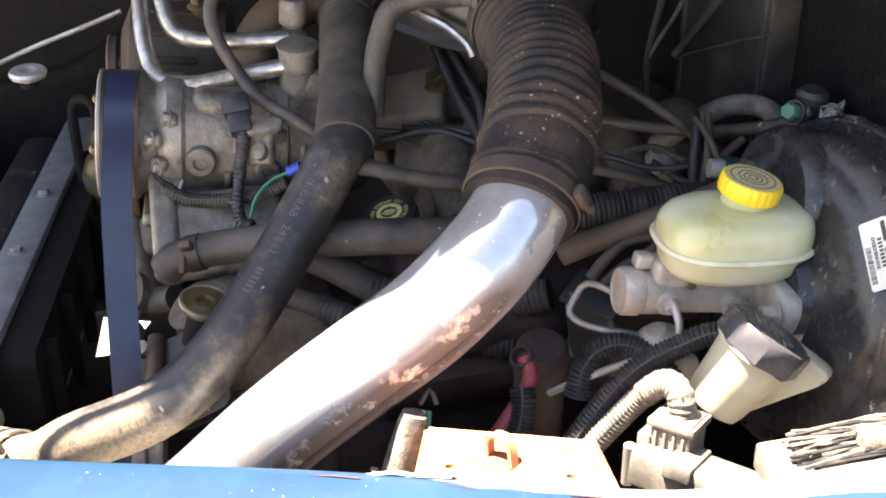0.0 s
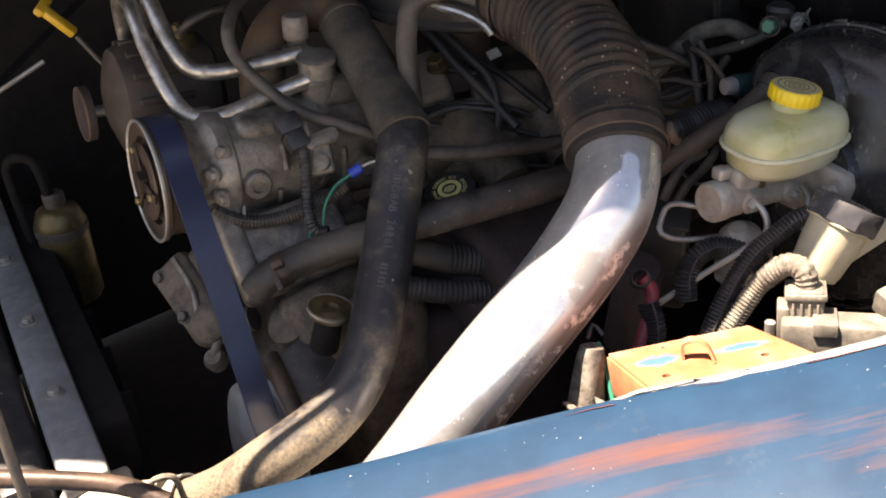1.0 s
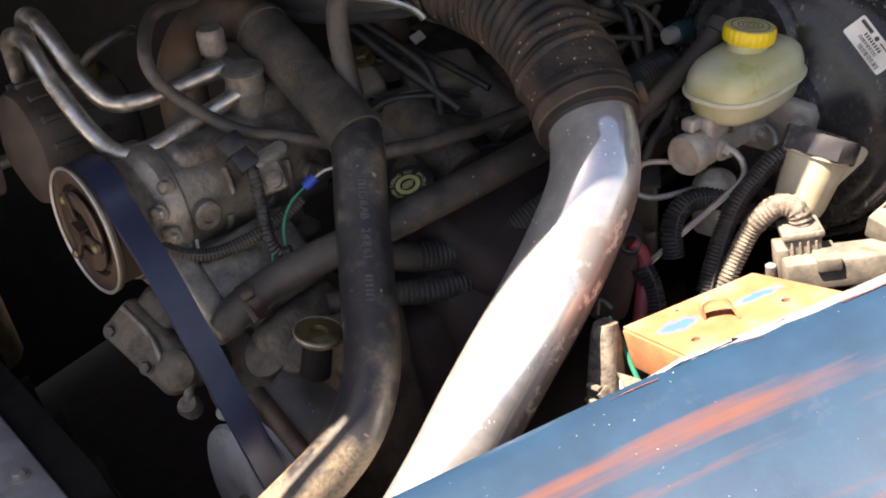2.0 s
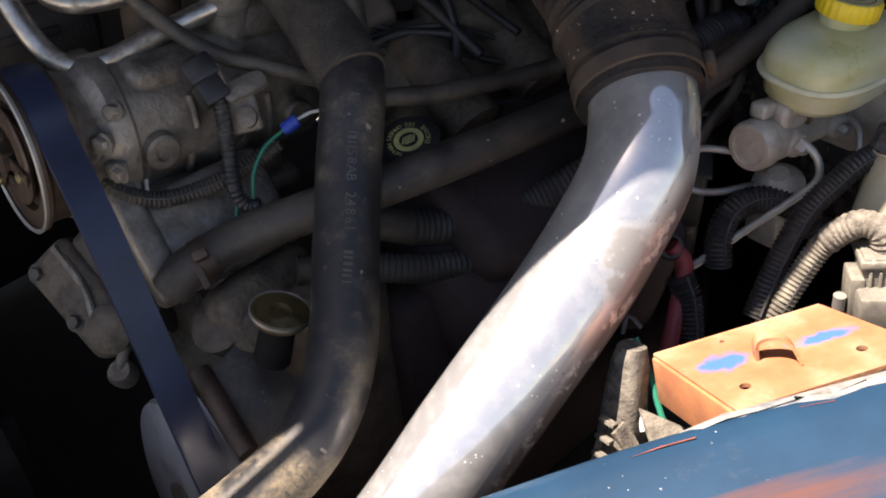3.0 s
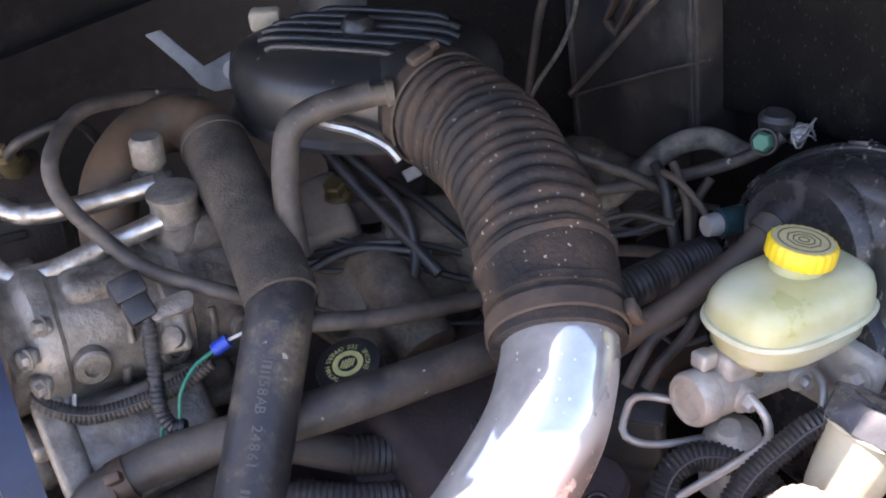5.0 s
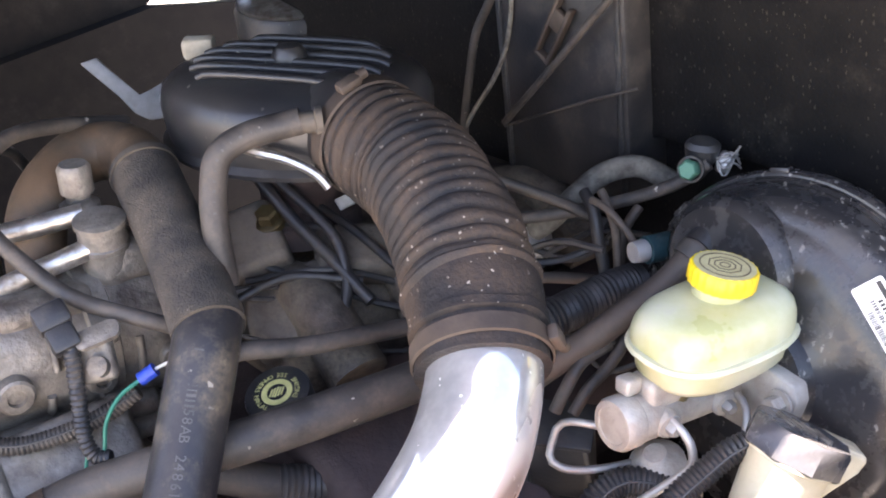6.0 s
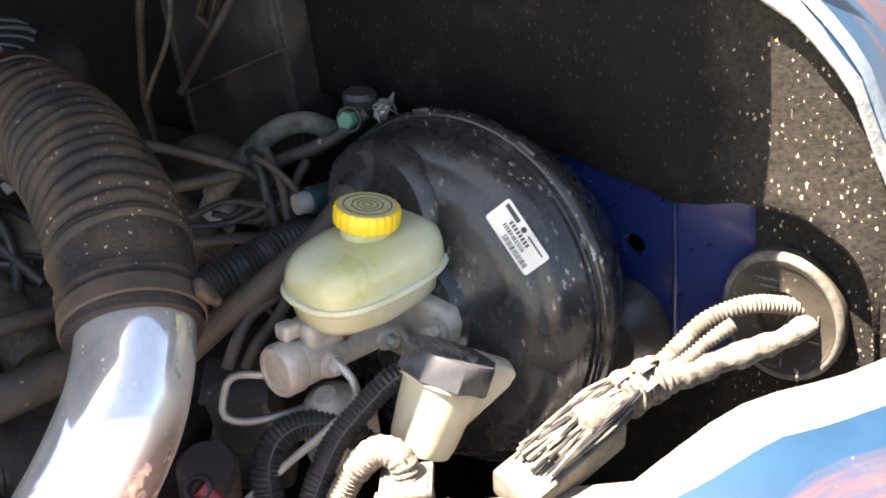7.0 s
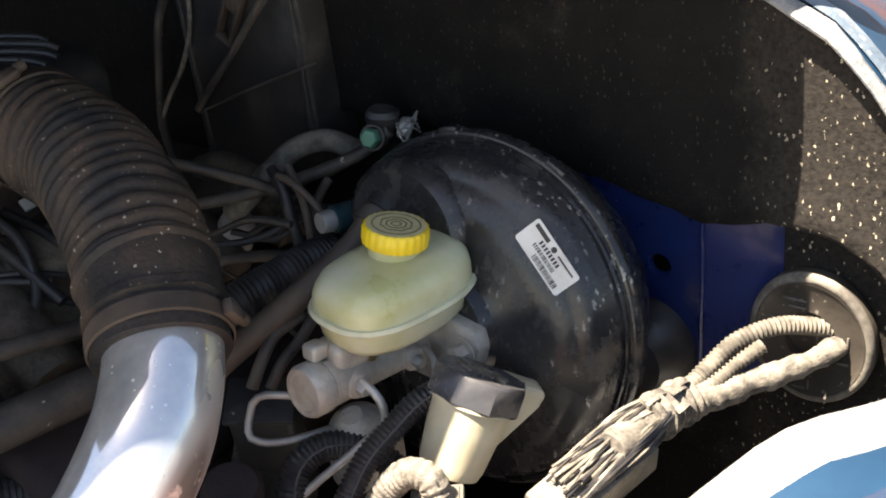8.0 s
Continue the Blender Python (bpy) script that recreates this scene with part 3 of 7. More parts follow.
def ribs(r0, depth, pitch, ends=0.0):
    """Radius of a corrugated hose with plain cuffs."""
    def f(s, whole):
        if s < ends or s > whole - ends:
            return r0
        return r0 + depth * math.cos(2 * math.pi * (s - ends) / pitch)
    return f


def axes(at, z, x=None):
    """A frame at a place whose z points along z."""
    z = Vector(z).normalized()
    x = Vector(x) if x is not None else z.orthogonal()
    x = (x - z * x.dot(z)).normalized()
    y = z.cross(x)
    m = Matrix((x, y, z)).transposed().to_4x4()
    m.translation = Vector(at)
    return m


def lathe(profile, m, seg=32, closed=False, wave=0.0, waves=0, sx=1.0, sy=1.0):
    """A turned body from (radius, height) pairs in the frame m; wave: knurled sides."""
    bm = bmesh.new()
    rings = []
    for r, h in profile:
        if r < 1e-6:
            rings.append([bm.verts.new(m @ Vector((0, 0, h)))])
        else:
            ring = []
            for k in range(seg):
                a = 2 * math.pi * k / seg
                q = r * (1 + wave * math.cos(waves * a))
                ring.append(bm.verts.new(m @ Vector((q * math.cos(a) * sx, q * math.sin(a) * sy, h))))
            rings.append(ring)
    for a, b in zip(rings, rings[1:]):
        for k in range(seg):
            l = (k + 1) % seg
            if len(a) == 1 and len(b) == 1:
                continue
            if len(a) == 1:
                bm.faces.new((a[0], b[l], b[k]))
            elif len(b) == 1:
                bm.faces.new((a[k], a[l], b[0]))
            else:
                bm.faces.new((a[k], a[l], b[l], b[k]))
    for ring in (rings[0], rings[-1]):
        if len(ring) > 1 and not closed:
            bm.faces.new(ring)
    return bm


def box(m, size, bevel=0.003, seg=2, taper=1.0):
    """A bevelled block centred in the frame m."""
    bm = bmesh.new()
    bmesh.ops.create_cube(bm, size=1)
    for v in bm.verts:
        k = taper if v.co.z > 0 else 1.0
        v.co = Vector((v.co.x * size[0] * k, v.co.y * size[1] * k, v.co.z * size[2]))
    if bevel:
        bmesh.ops.bevel(bm, geom=bm.edges[:], offset=bevel, segments=seg, profile=0.5, affect="EDGES")
    bmesh.ops.transform(bm, matrix=m, verts=bm.verts)
    return bm


def join(*bms):
    """Several bmeshes as one."""
    out = bmesh.new()
    for b in bms:
        me = bpy.data.meshes.new("tmp")
        b.to_mesh(me)
        b.free()
        out.from_mesh(me)
        bpy.data.meshes.remove(me)
    return out


def slab(outline, m, depth, bevel=0.0):
    """A plate with the given outline in the frame m, going depth along its -z."""
    bm = bmesh.new()
    top = [bm.verts.new(m @ Vector((x, y, 0))) for x, y in outline]
    low = [bm.verts.new(m @ Vector((x, y, -depth))) for x, y in outline]
    bm.faces.new(top)
    bm.faces.new(low[::-1])
    n = len(top)
    for k in range(n):
        bm.faces.new((top[k], low[k], low[(k + 1) % n], top[(k + 1) % n]))
    if bevel:
        bmesh.ops.bevel(bm, geom=bm.edges[:], offset=bevel, segments=2, profile=0.5, affect="EDGES")
    return bm


def rounded(w, h, r, n=5):
    """A rounded rectangle's outline."""
    out = []
    for cx, cy, a0 in ((w / 2 - r, h / 2 - r, 0), (-w / 2 + r, h / 2 - r, 90), (-w / 2 + r, -h / 2 + r, 180), (w / 2 - r, -h / 2 + r, 270)):
        for k in range(n + 1):
            a = radians(a0 + 90 * k / n)
            out.append((cx + r * math.cos(a), cy + r * math.sin(a)))
    return out


def bolt(at, z, r=0.006, h=0.006, parent=None, material="castalu", name="bolt"):
    m = axes(at, z)
    bm = join(lathe([(0, 0), (r * 1.5, 0), (r * 1.5, 0.0015), (0, 0.0015)], m, 18, True),
              lathe([(0, 0.001), (r, 0.001), (r, h), (r * 0.85, h + 0.001), (0, h + 0.001)], m, 6, True))
    return part(name, bm, material, parent)


def sweep(edge, section, out):
    """A panel: the section, (outwards, up) pairs, carried along the edge; out: the way outwards at each place."""
    bm = bmesh.new()
    rows = []
    for p, o in zip(edge, out):
        rows.append([bm.verts.new(Vector(p) + o * a + UP * b) for a, b in section])
    for a, b in zip(rows, rows[1:]):
        for k in range(len(section) - 1):
            bm.faces.new((a[k], a[k + 1], b[k + 1], b[k]))
    return bm


def lumpy(bm, amount, scale):
    """Uneven cast or crusted surface."""
    for v in bm.verts:
        v.co += noise.noise_vector(v.co * scale) * amount
    return bm


def thicken(bm, t):
    """Gives a sheet a thickness behind its faces."""
    bmesh.ops.recalc_face_normals(bm, faces=bm.faces)
    bmesh.ops.solidify(bm, geom=bm.faces[:], thickness=t)
    return bm


def lettering(text, size, place):
    """Letters of the built-in font as one mesh; place(i, n) gives each letter's frame."""
    out = bmesh.new()
    n = len(text)
    for i, ch in enumerate(text):
        if ch == " ":
            continue
        cu = bpy.data.curves.new("letter", "FONT")
        cu.body, cu.size, cu.align_x, cu.align_y, cu.extrude, cu.resolution_u = ch, size, "CENTER", "CENTER", 0.00008, 2
        ob = bpy.data.objects.new("letter", cu)
        me = bpy.data.meshes.new_from_object(ob)
        me.transform(place(i, n))
        out.from_mesh(me)
        bpy.data.meshes.remove(me)
        bpy.data.objects.remove(ob)
        bpy.data.curves.remove(cu)
    return out

# ---- ground ----
bm = bmesh.new()
bmesh.ops.create_grid(bm, x_segments=8, y_segments=8, size=300)
structure("ground", bm, "ground", "pale dry sunlit ground under the vehicle", "ground")

# ---- firewall: right, up, forwards in its own frame ----
WALL = axes((0.314, 0.83, 1.024), FRONT, -ACROSS)
# the cowl's rim rounds off the wall's upper near corner
RIM = [(-0.10, 0.30), (0.0166, 0.250), (0.06, 0.228), (0.110, 0.200), (0.136, 0.180), (0.158, 0.151), (0.176, 0.115), (0.195, 0.078), (0.21, 0.052), (0.30, 0.034)]


def rim(x):
    for (a, h), (b, k) in zip(RIM, RIM[1:]):
        if a <= x <= b:
            return h + (k - h) * (x - a) / (b - a)
    return RIM[0][1] if x < RIM[0][0] else RIM[-1][1]


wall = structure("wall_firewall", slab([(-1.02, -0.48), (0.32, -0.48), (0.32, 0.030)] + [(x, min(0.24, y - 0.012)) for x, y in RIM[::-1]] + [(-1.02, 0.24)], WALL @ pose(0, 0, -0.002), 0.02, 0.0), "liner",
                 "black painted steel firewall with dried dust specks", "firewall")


def blue_panel(x0, x1, y0, y1, hole, r, z, name, label):
    """A pressed plate with a round hole right through it."""
    bm = bmesh.new()
    n = 32
    inner, outer, deep = [], [], []
    for k in range(n):
        a = 2 * math.pi * k / n
        dx, dy = math.cos(a), math.sin(a)
        far = min(((x1 - hole[0]) / dx if dx > 1e-6 else 9), ((x0 - hole[0]) / dx if dx < -1e-6 else 9),
                  ((y1 - hole[1]) / dy if dy > 1e-6 else 9), ((y0 - hole[1]) / dy if dy < -1e-6 else 9))
        inner.append(bm.verts.new(WALL @ Vector((hole[0] + r * dx, hole[1] + r * dy, z))))
        outer.append(bm.verts.new(WALL @ Vector((hole[0] + far * dx, hole[1] + far * dy, z))))
        deep.append(bm.verts.new(WALL @ Vector((hole[0] + r * 0.8 * dx, hole[1] + r * 0.8 * dy, z - 0.006))))
    for k in range(n):
        l = (k + 1) % n
        bm.faces.new((inner[k], inner[l], outer[l], outer[k]))
        bm.faces.new((deep[k], deep[l], inner[l], inner[k]))
    return tagged(part(name, bm, "blue", None, sharp=30), label, "firewall panel", kind="structure")


blue_panel(-0.17, 0.034, -0.10, 0.09, (0.0, 0.0), 0.010, 0.012, "wall_panel", "deep blue painted firewall panel with a round hole")
bm = bmesh.new()
corner = [(0.036, 0.012), (0.044, 0.0105), (0.054, 0.0085), (0.066, 0.006), (0.080, 0.003), (0.092, -0.001)]
rows = [[bm.verts.new(WALL @ Vector((x, y, z))) for y in (0.062, 0.0, -0.085)] for x, z in corner]
for a, b in zip(rows, rows[1:]):
    for k in range(2):
        bm.faces.new((a[k], b[k], b[k + 1], a[k + 1]))
structure("wall_panel", bm, "blue", "deep blue painted corner panel of the firewall", "firewall panel")
structure("trim", tube([WALL @ Vector(v) for v in ((0.036, 0.058, 0.013), (0.036, 0.0, 0.0135), (0.034, -0.05, 0.013), (0.033, -0.085, 0.013))], 0.0022, 8, 0.01), "blue",
          "raised seam on the blue firewall panel", "seam")

# black liner that hangs over the upper wall, its lower edge rolled away from the metal
edge = [(-1.02, 0.11), (-0.75, 0.09), (-0.42, 0.085), (-0.2, 0.085), (-0.073, 0.070), (-0.02, 0.060), (0.032, 0.049), (0.06, 0.051), (0.089, 0.057),
        (0.122, 0.057), (0.150, 0.046), (0.170, 0.030), (0.180, 0.008), (0.186, -0.03), (0.20, -0.12), (0.30, -0.14)]
line, _ = spline([(x, y, 0) for x, y in edge], 0.012)
bm = bmesh.new()
rows = []
for p in line:
    k = min(1.0, max(0.0, (p.x + 0.02) / 0.08))
    w = 0.0025 * noise.noise(Vector((p.x * 40, 0, 0)))
    rows.append([bm.verts.new(WALL @ Vector((p.x, y, z))) for y, z in (
        (p.y + 0.004, 0.014), (p.y + w, 0.016 + 0.004 * k), (p.y + 0.005 + w, 0.017 + 0.005 * k), (p.y + 0.014, 0.016 + 0.004 * k),
        (min(p.y + 0.04, rim(p.x) - 0.012), 0.016 + 0.001 * k), (min(max(p.y + 0.07, 0.13), rim(p.x) - 0.007), 0.016), (min(0.36, rim(p.x) - 0.002) if p.x > -0.1 else 0.36, 0.016))])
for a, b in zip(rows, rows[1:]):
    for k in range(6):
        bm.faces.new((a[k], b[k], b[k + 1], a[k + 1]))
tagged(part("splash_liner", bm, "liner"), "black plastic liner speckled with dried mud, painted darker on its shaded part", "liner", kind="structure")

# ---- fender and cowl: one rolled edge round the bay's corner ----
EDGE = [(-0.80, 0.80, 0.80), (-0.70, 0.68, 0.825), (-0.5475, 0.6034, 0.8764), (-0.365, 0.5575, 0.937), (-0.1327, 0.5540, 0.981), (0.030, 0.5380, 1.015), (0.1166, 0.5170, 1.0500), (0.1765, 0.5190, 1.0760),
        (0.2337, 0.5310, 1.0875), (0.2954, 0.5324, 1.0855), (0.3675, 0.5425, 1.0850), (0.432, 0.5505, 1.075), (0.464, 0.590, 1.070), (0.455, 0.630, 1.072), (0.4275, 0.6513, 1.080), (0.409, 0.678, 1.139), (0.400, 0.690, 1.176), (0.385, 0.711, 1.208), (0.371, 0.732, 1.227), (0.313, 0.810, 1.275), (0.16, 1.028, 1.36), (-0.09, 1.386, 1.40)]
line, _ = spline(EDGE, 0.02)
outs = []
for i, p in enumerate(line):
    d = line[min(i + 2, len(line) - 1)] - line[max(i - 2, 0)]
    outs.append(Vector((d.y, -d.x, 0)).normalized())
SECTION = [(-0.012, -0.022), (-0.013, -0.012), (-0.012, -0.005), (-0.007, 0.0), (0.0, 0.0015), (0.012, 0.0005), (0.05, -0.006), (0.10, -0.018), (0.16, -0.038), (0.23, -0.072), (0.29, -0.125), (0.33, -0.19), (0.35, -0.33), (0.35, -0.6)]
bm = bmesh.new()
rows = []
for p, o in zip(line, outs):
    fold = 0.3 if p.x > 0.33 and p.z > 1.1 else 1.0
    rows.append([bm.verts.new(p + o * a + UP * (z * fold if k < 3 else z)) for k, (a, z) in enumerate(SECTION)])
along = bm.loops.layers.uv.new("along")
gone = 0.0
for a, b in zip(rows, rows[1:]):
    step = (b[4].co - a[4].co).length
    for k in range(len(SECTION) - 1):
        f = bm.faces.new((a[k], a[k + 1], b[k + 1], b[k]))
        for loop, u, v in zip(f.loops, (gone, gone, gone + step, gone + step), (SECTION[k][0], SECTION[k + 1][0], SECTION[k + 1][0], SECTION[k][0])):
            loop[along].uv = (u, v)
    gone += step
structure("fender", bm, "fender", "faded blue fender worn to orange rust, with a rolled edge", "fender")
# chalky sealed lip along the rear stretch of the edge and round the corner


def crown(a):
    """Height of the fender's surface at a metres out from its edge."""
    for (p, h), (q, k) in zip(SECTION[3:], SECTION[4:]):
        if p <= a <= q:
            return h + (k - h) * (a - p) / (q - p)
    return 0.0


rear_part = [(p, o) for p, o in zip(line, outs) if p.x > -0.17 and p.z < 1.27]
bm = bmesh.new()
rows = []
for k, (p, o) in enumerate(rear_part):
    arc = p.x > 0.30 and p.z > 1.10
    front = min(1.0, max(0.0, (0.12 - p.x) / 0.29))
    w = (0.0 if arc else 0.003 - 0.009 * front + 0.017 * min(1.0, max(0.0, (p.x - 0.10) / 0.12))) + 0.005 * noise.noise(Vector((p.x * 60, p.y * 60, p.z * 60)))
    h = -0.0015 * front + 0.0015 * noise.noise(Vector((p.x * 90, 7, p.z * 90)))
    sink = 0.008 * min(1.0, max(0.0, (-0.09 - p.x) / 0.08))
    rows.append([bm.verts.new(p + o * (a + sink) + UP * (z - sink)) for a, z in ((-0.0145, -0.006 if arc else -0.014), (-0.0150, -0.004 if arc else -0.008), (-0.0125, -0.001), (-0.006, 0.0025 + h), (min(0.006, w - 0.005), 0.0028 + h), (w - 0.003, crown(w - 0.003) + 0.0012 + h), (w, crown(w) - 0.0008))])
for a, d in zip(rows, rows[1:]):
    for k in range(6):
        bm.faces.new((a[k], a[k + 1], d[k + 1], d[k]))
structure("trim", bm, "sealer", "chalky peeling sealer on the fender's lip", "lip sealer")
# faded band of bare primer behind the lip where it climbs the cowl
bm = bmesh.new()
rows = [[bm.verts.new(p + o * a + UP * z) for a, z in ((-0.001, 0.0035), (0.004, 0.0045), (0.015, 0.0040), (0.017, 0.0005))] for p, o in zip(line, outs) if p.x > 0.30 and p.z > 1.09 and p.z < 1.27]
for a, d in zip(rows, rows[1:]):
    for k in range(3):
        bm.faces.new((a[k], a[k + 1], d[k + 1], d[k]))
structure("trim", bm, "primer", "grey-blue primer band behind the cowl's lip", "lip band")
# pink rusted paint showing in stretches just behind the crusted lip
for x0, x1 in ((-0.145, -0.09), (-0.05, -0.022), (0.015, 0.095)):
    bm = bmesh.new()
    rows = [[bm.verts.new(p + o * (a + 0.002 * noise.noise(p * 60)) + UP * (0.0026 - 0.001 * abs(a - 0.0018) / 0.0018)) for a in [w * 0.9 * min(1, (p.x - x0) / 0.012, (x1 - p.x) / 0.012) for w in (0.000, 0.0007, 0.0014, 0.0020)]] for p, o in zip(line, outs) if x0 < p.x < x1 and p.z < 1.2]
    for a, d in zip(rows, rows[1:]):
        for k in range(3):
            bm.faces.new((a[k], a[k + 1], d[k + 1], d[k]))
    structure("trim", bm, "pinkrust", "pink rusted stretch of paint along the fender's lip", "rust patch")
# inner apron under the fender's edge
sub, so = line[:48], outs[:48]
bm = sweep(sub, [(-0.004, -0.02), (-0.002, -0.06), (0.02, -0.12), (0.02, -0.5)], so)
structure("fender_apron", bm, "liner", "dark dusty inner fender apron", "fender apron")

# ---- far side and front of the bay ----
SIDE = axes(Vector((0.314, 0.83, 1.0)) + ACROSS * 1.22, -ACROSS, REAR)
brow = [(0.45, 0.05), (0.265, 0.06), (0.107, 0.100), (0.035, 0.110), (-0.043, 0.125), (-0.41, 0.09), (-0.677, -0.06), (-1.5, -0.20)]
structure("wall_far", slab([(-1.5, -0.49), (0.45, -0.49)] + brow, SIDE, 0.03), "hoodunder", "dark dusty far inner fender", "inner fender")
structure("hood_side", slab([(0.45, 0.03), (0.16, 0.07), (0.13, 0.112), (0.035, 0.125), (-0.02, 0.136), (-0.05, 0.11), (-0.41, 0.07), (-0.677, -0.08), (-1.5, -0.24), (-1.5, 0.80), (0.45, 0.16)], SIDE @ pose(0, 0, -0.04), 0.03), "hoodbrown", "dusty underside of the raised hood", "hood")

# the raised hood, which shades the bay
bm = bmesh.new()
near_edge = [Vector((x, y, 1.335 + 0.42 * (0.31 - x))) for x, y in ((0.40, 0.742), (0.31, 0.738), (0.20, 0.733), (0.06, 0.725), (-0.06, 0.717), (-0.20, 0.708), (-0.26, 0.704), (-0.32, 0.697), (-0.40, 0.690), (-0.48, 0.685), (-0.60, 0.677), (-0.68, 0.677), (-1.0, 0.735), (-1.35, 0.80))]
pts = near_edge + [near_edge[-1] + ACROSS * 1.45, near_edge[0] + ACROSS * 1.45]
bm.faces.new([bm.verts.new(p) for p in pts])
thicken(bm, 0.025)
structure("hood", bm, "hoodunder", "raised hood with a dusty dark underside", "hood")

# radiator support and radiator
SUP = axes((-0.668, 0.885, 0.842), UP, (-0.438, 0.899, 0))
rs = thing("radiator_support", SUP @ Vector((0, 0, 0)), "grey painted steel radiator support bar", "support bar")
part("bar", join(box(SUP @ pose(0.28, 0, 0), (0.98, 0.045, 0.03), 0.006), box(SUP @ pose(0.28, 0.020, -0.03), (0.98, 0.006, 0.06), 0.002)), "greypaint", rs)
for x in (-0.05, 0.12, 0.3):
    bolt(SUP @ Vector((x, 0, 0.015)), UP, 0.007, 0.006, rs, "steelline")
rad = thing("radiator", SUP @ Vector((0.2, 0.05, -0.5)), "black radiator with a plastic top tank", "radiator")
part("top_tank", box(SUP @ pose(0.2, 0.055, -0.03), (0.75, 0.05, 0.07), 0.012), "blackplastic", rad)
part("core", box(SUP @ pose(0.2, 0.055, -0.29), (0.72, 0.035, 0.44), 0.003), "darksteel", rad)
SHR = axes(SUP @ Vector((0.2, -0.060, -0.045)), (0.899, 0.438, 0), (-0.438, 0.899, 0))
sh = thing("fan_shroud", SUP @ Vector((0.2, -0.075, -0.45)), "black plastic fan shroud with moulded ribs", "fan shroud")
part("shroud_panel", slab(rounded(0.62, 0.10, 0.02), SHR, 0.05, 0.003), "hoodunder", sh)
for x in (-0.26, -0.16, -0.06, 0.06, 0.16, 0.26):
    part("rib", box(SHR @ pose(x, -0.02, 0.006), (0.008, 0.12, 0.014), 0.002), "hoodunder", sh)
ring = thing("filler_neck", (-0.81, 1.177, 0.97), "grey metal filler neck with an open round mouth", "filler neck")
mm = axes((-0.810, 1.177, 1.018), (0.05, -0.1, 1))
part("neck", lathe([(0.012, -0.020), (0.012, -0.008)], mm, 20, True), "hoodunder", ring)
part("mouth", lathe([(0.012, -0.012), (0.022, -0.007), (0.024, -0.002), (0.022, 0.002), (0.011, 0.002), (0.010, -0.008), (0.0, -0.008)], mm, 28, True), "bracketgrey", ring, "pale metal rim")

# unseen panel, added to stop light leaking in from the front
structure("front_blocker", box(SUP @ pose(0.30, 0.17, -0.20), (1.30, 0.03, 0.46), 0.006), "hoodunder", "unseen dark panel added ahead of the radiator to block front light", "grille panel")

# floor of the bay: dark pan and rails, added to hide the sunlit ground
bm = bmesh.new()
gap = [(-0.953, 1.440), (-0.862, 1.450), (-0.846, 1.340), (-0.885, 1.312)]
rim_out = [(-1.73, 0.95), (-0.37, 1.90), (0.45, 0.74), (-0.91, -0.21)]
vi = [bm.verts.new((x, y, 0.50)) for x, y in gap]
vo = [bm.verts.new((x, y, 0.50)) for x, y in rim_out]
for k in range(4):
    bm.faces.new((vi[k], vi[(k + 1) % 4], vo[(k + 1) % 4], vo[k]))
thicken(bm, 0.006)
structure("underbody_sheet", bm, "oily", "dark sheet added under the engine to hide sunlit ground", "splash pan")
structure("frame_rail", box(axes((-0.12, 0.72, 0.66), UP, REAR) @ pose(0, -0.10, 0), (1.2, 0.09, 0.14), 0.01), "oily", "dark frame rail beside the engine", "frame rail")

# ---- engine mass ----
ENG = axes((-0.12, 1.12, 0.80), UP, REAR)
eb = thing("engine_block", ENG @ Vector((0, 0, -0.3)), "dirty dark engine block and intake castings", "engine")
part("block", box(ENG @ pose(-0.02, 0.0, -0.08), (0.50, 0.34, 0.34), 0.03), "oily", eb)
part("cylinder_head", box(ENG @ pose(0.0, -0.13, 0.08) @ pose(0, 0, 0, 35, 0, 0), (0.46, 0.15, 0.10), 0.02), "oily", eb)
part("valve_cover", box(ENG @ pose(0.02, -0.155, 0.135) @ pose(0, 0, 0, 32, 0, 0), (0.44, 0.13, 0.055), 0.02, 3), "oily", eb, "dark valve cover")
part("intake_manifold", box(ENG @ pose(0.02, 0.02, 0.19), (0.36, 0.22, 0.09), 0.025, 3), "engine", eb, "grey brown intake manifold")
for i in range(4):
    part("runner", tube([ENG @ Vector((-0.12 + 0.09 * i, 0.0, 0.22)), ENG @ Vector((-0.125 + 0.09 * i, -0.06, 0.235)), ENG @ Vector((-0.13 + 0.09 * i, -0.13, 0.19))], 0.026, 12, 0.012), "engine", eb)
part("plenum", lumpy(box(axes((-0.245, 1.045, 1.062), (-0.1, -0.55, 0.83), (0.95, 0.15, 0.2)), (0.085, 0.065, 0.05), 0.008, 3), 0.0016, 40), "manifold", eb, "stained plenum casting")
part("plenum", lumpy(box(axes((-0.198, 1.005, 1.022), (-0.05, -0.60, 0.80), (0.97, 0.05, 0.15)), (0.085, 0.070, 0.05), 0.010, 3), 0.0016, 40), "manifold", eb, "stained plenum casting")
part("plenum", lumpy(box(axes((-0.140, 1.035, 1.052), (0.1, -0.55, 0.83), (0.95, 0.1, -0.2)), (0.080, 0.050, 0.04), 0.010, 3), 0.0016, 40), "engine", eb)
part("sensor", join(lathe([(0.010, -0.015), (0.010, 0.004), (0.008, 0.006), (0.0, 0.006)], axes((-0.214, 1.040, 1.098), (-0.1, -0.4, 0.9)), 6), lathe([(0.013, -0.012), (0.013, -0.006), (0.009, -0.004)], axes((-0.214, 1.040, 1.098), (-0.1, -0.4, 0.9)), 20)), "gold", eb, "brassy sensor nut")
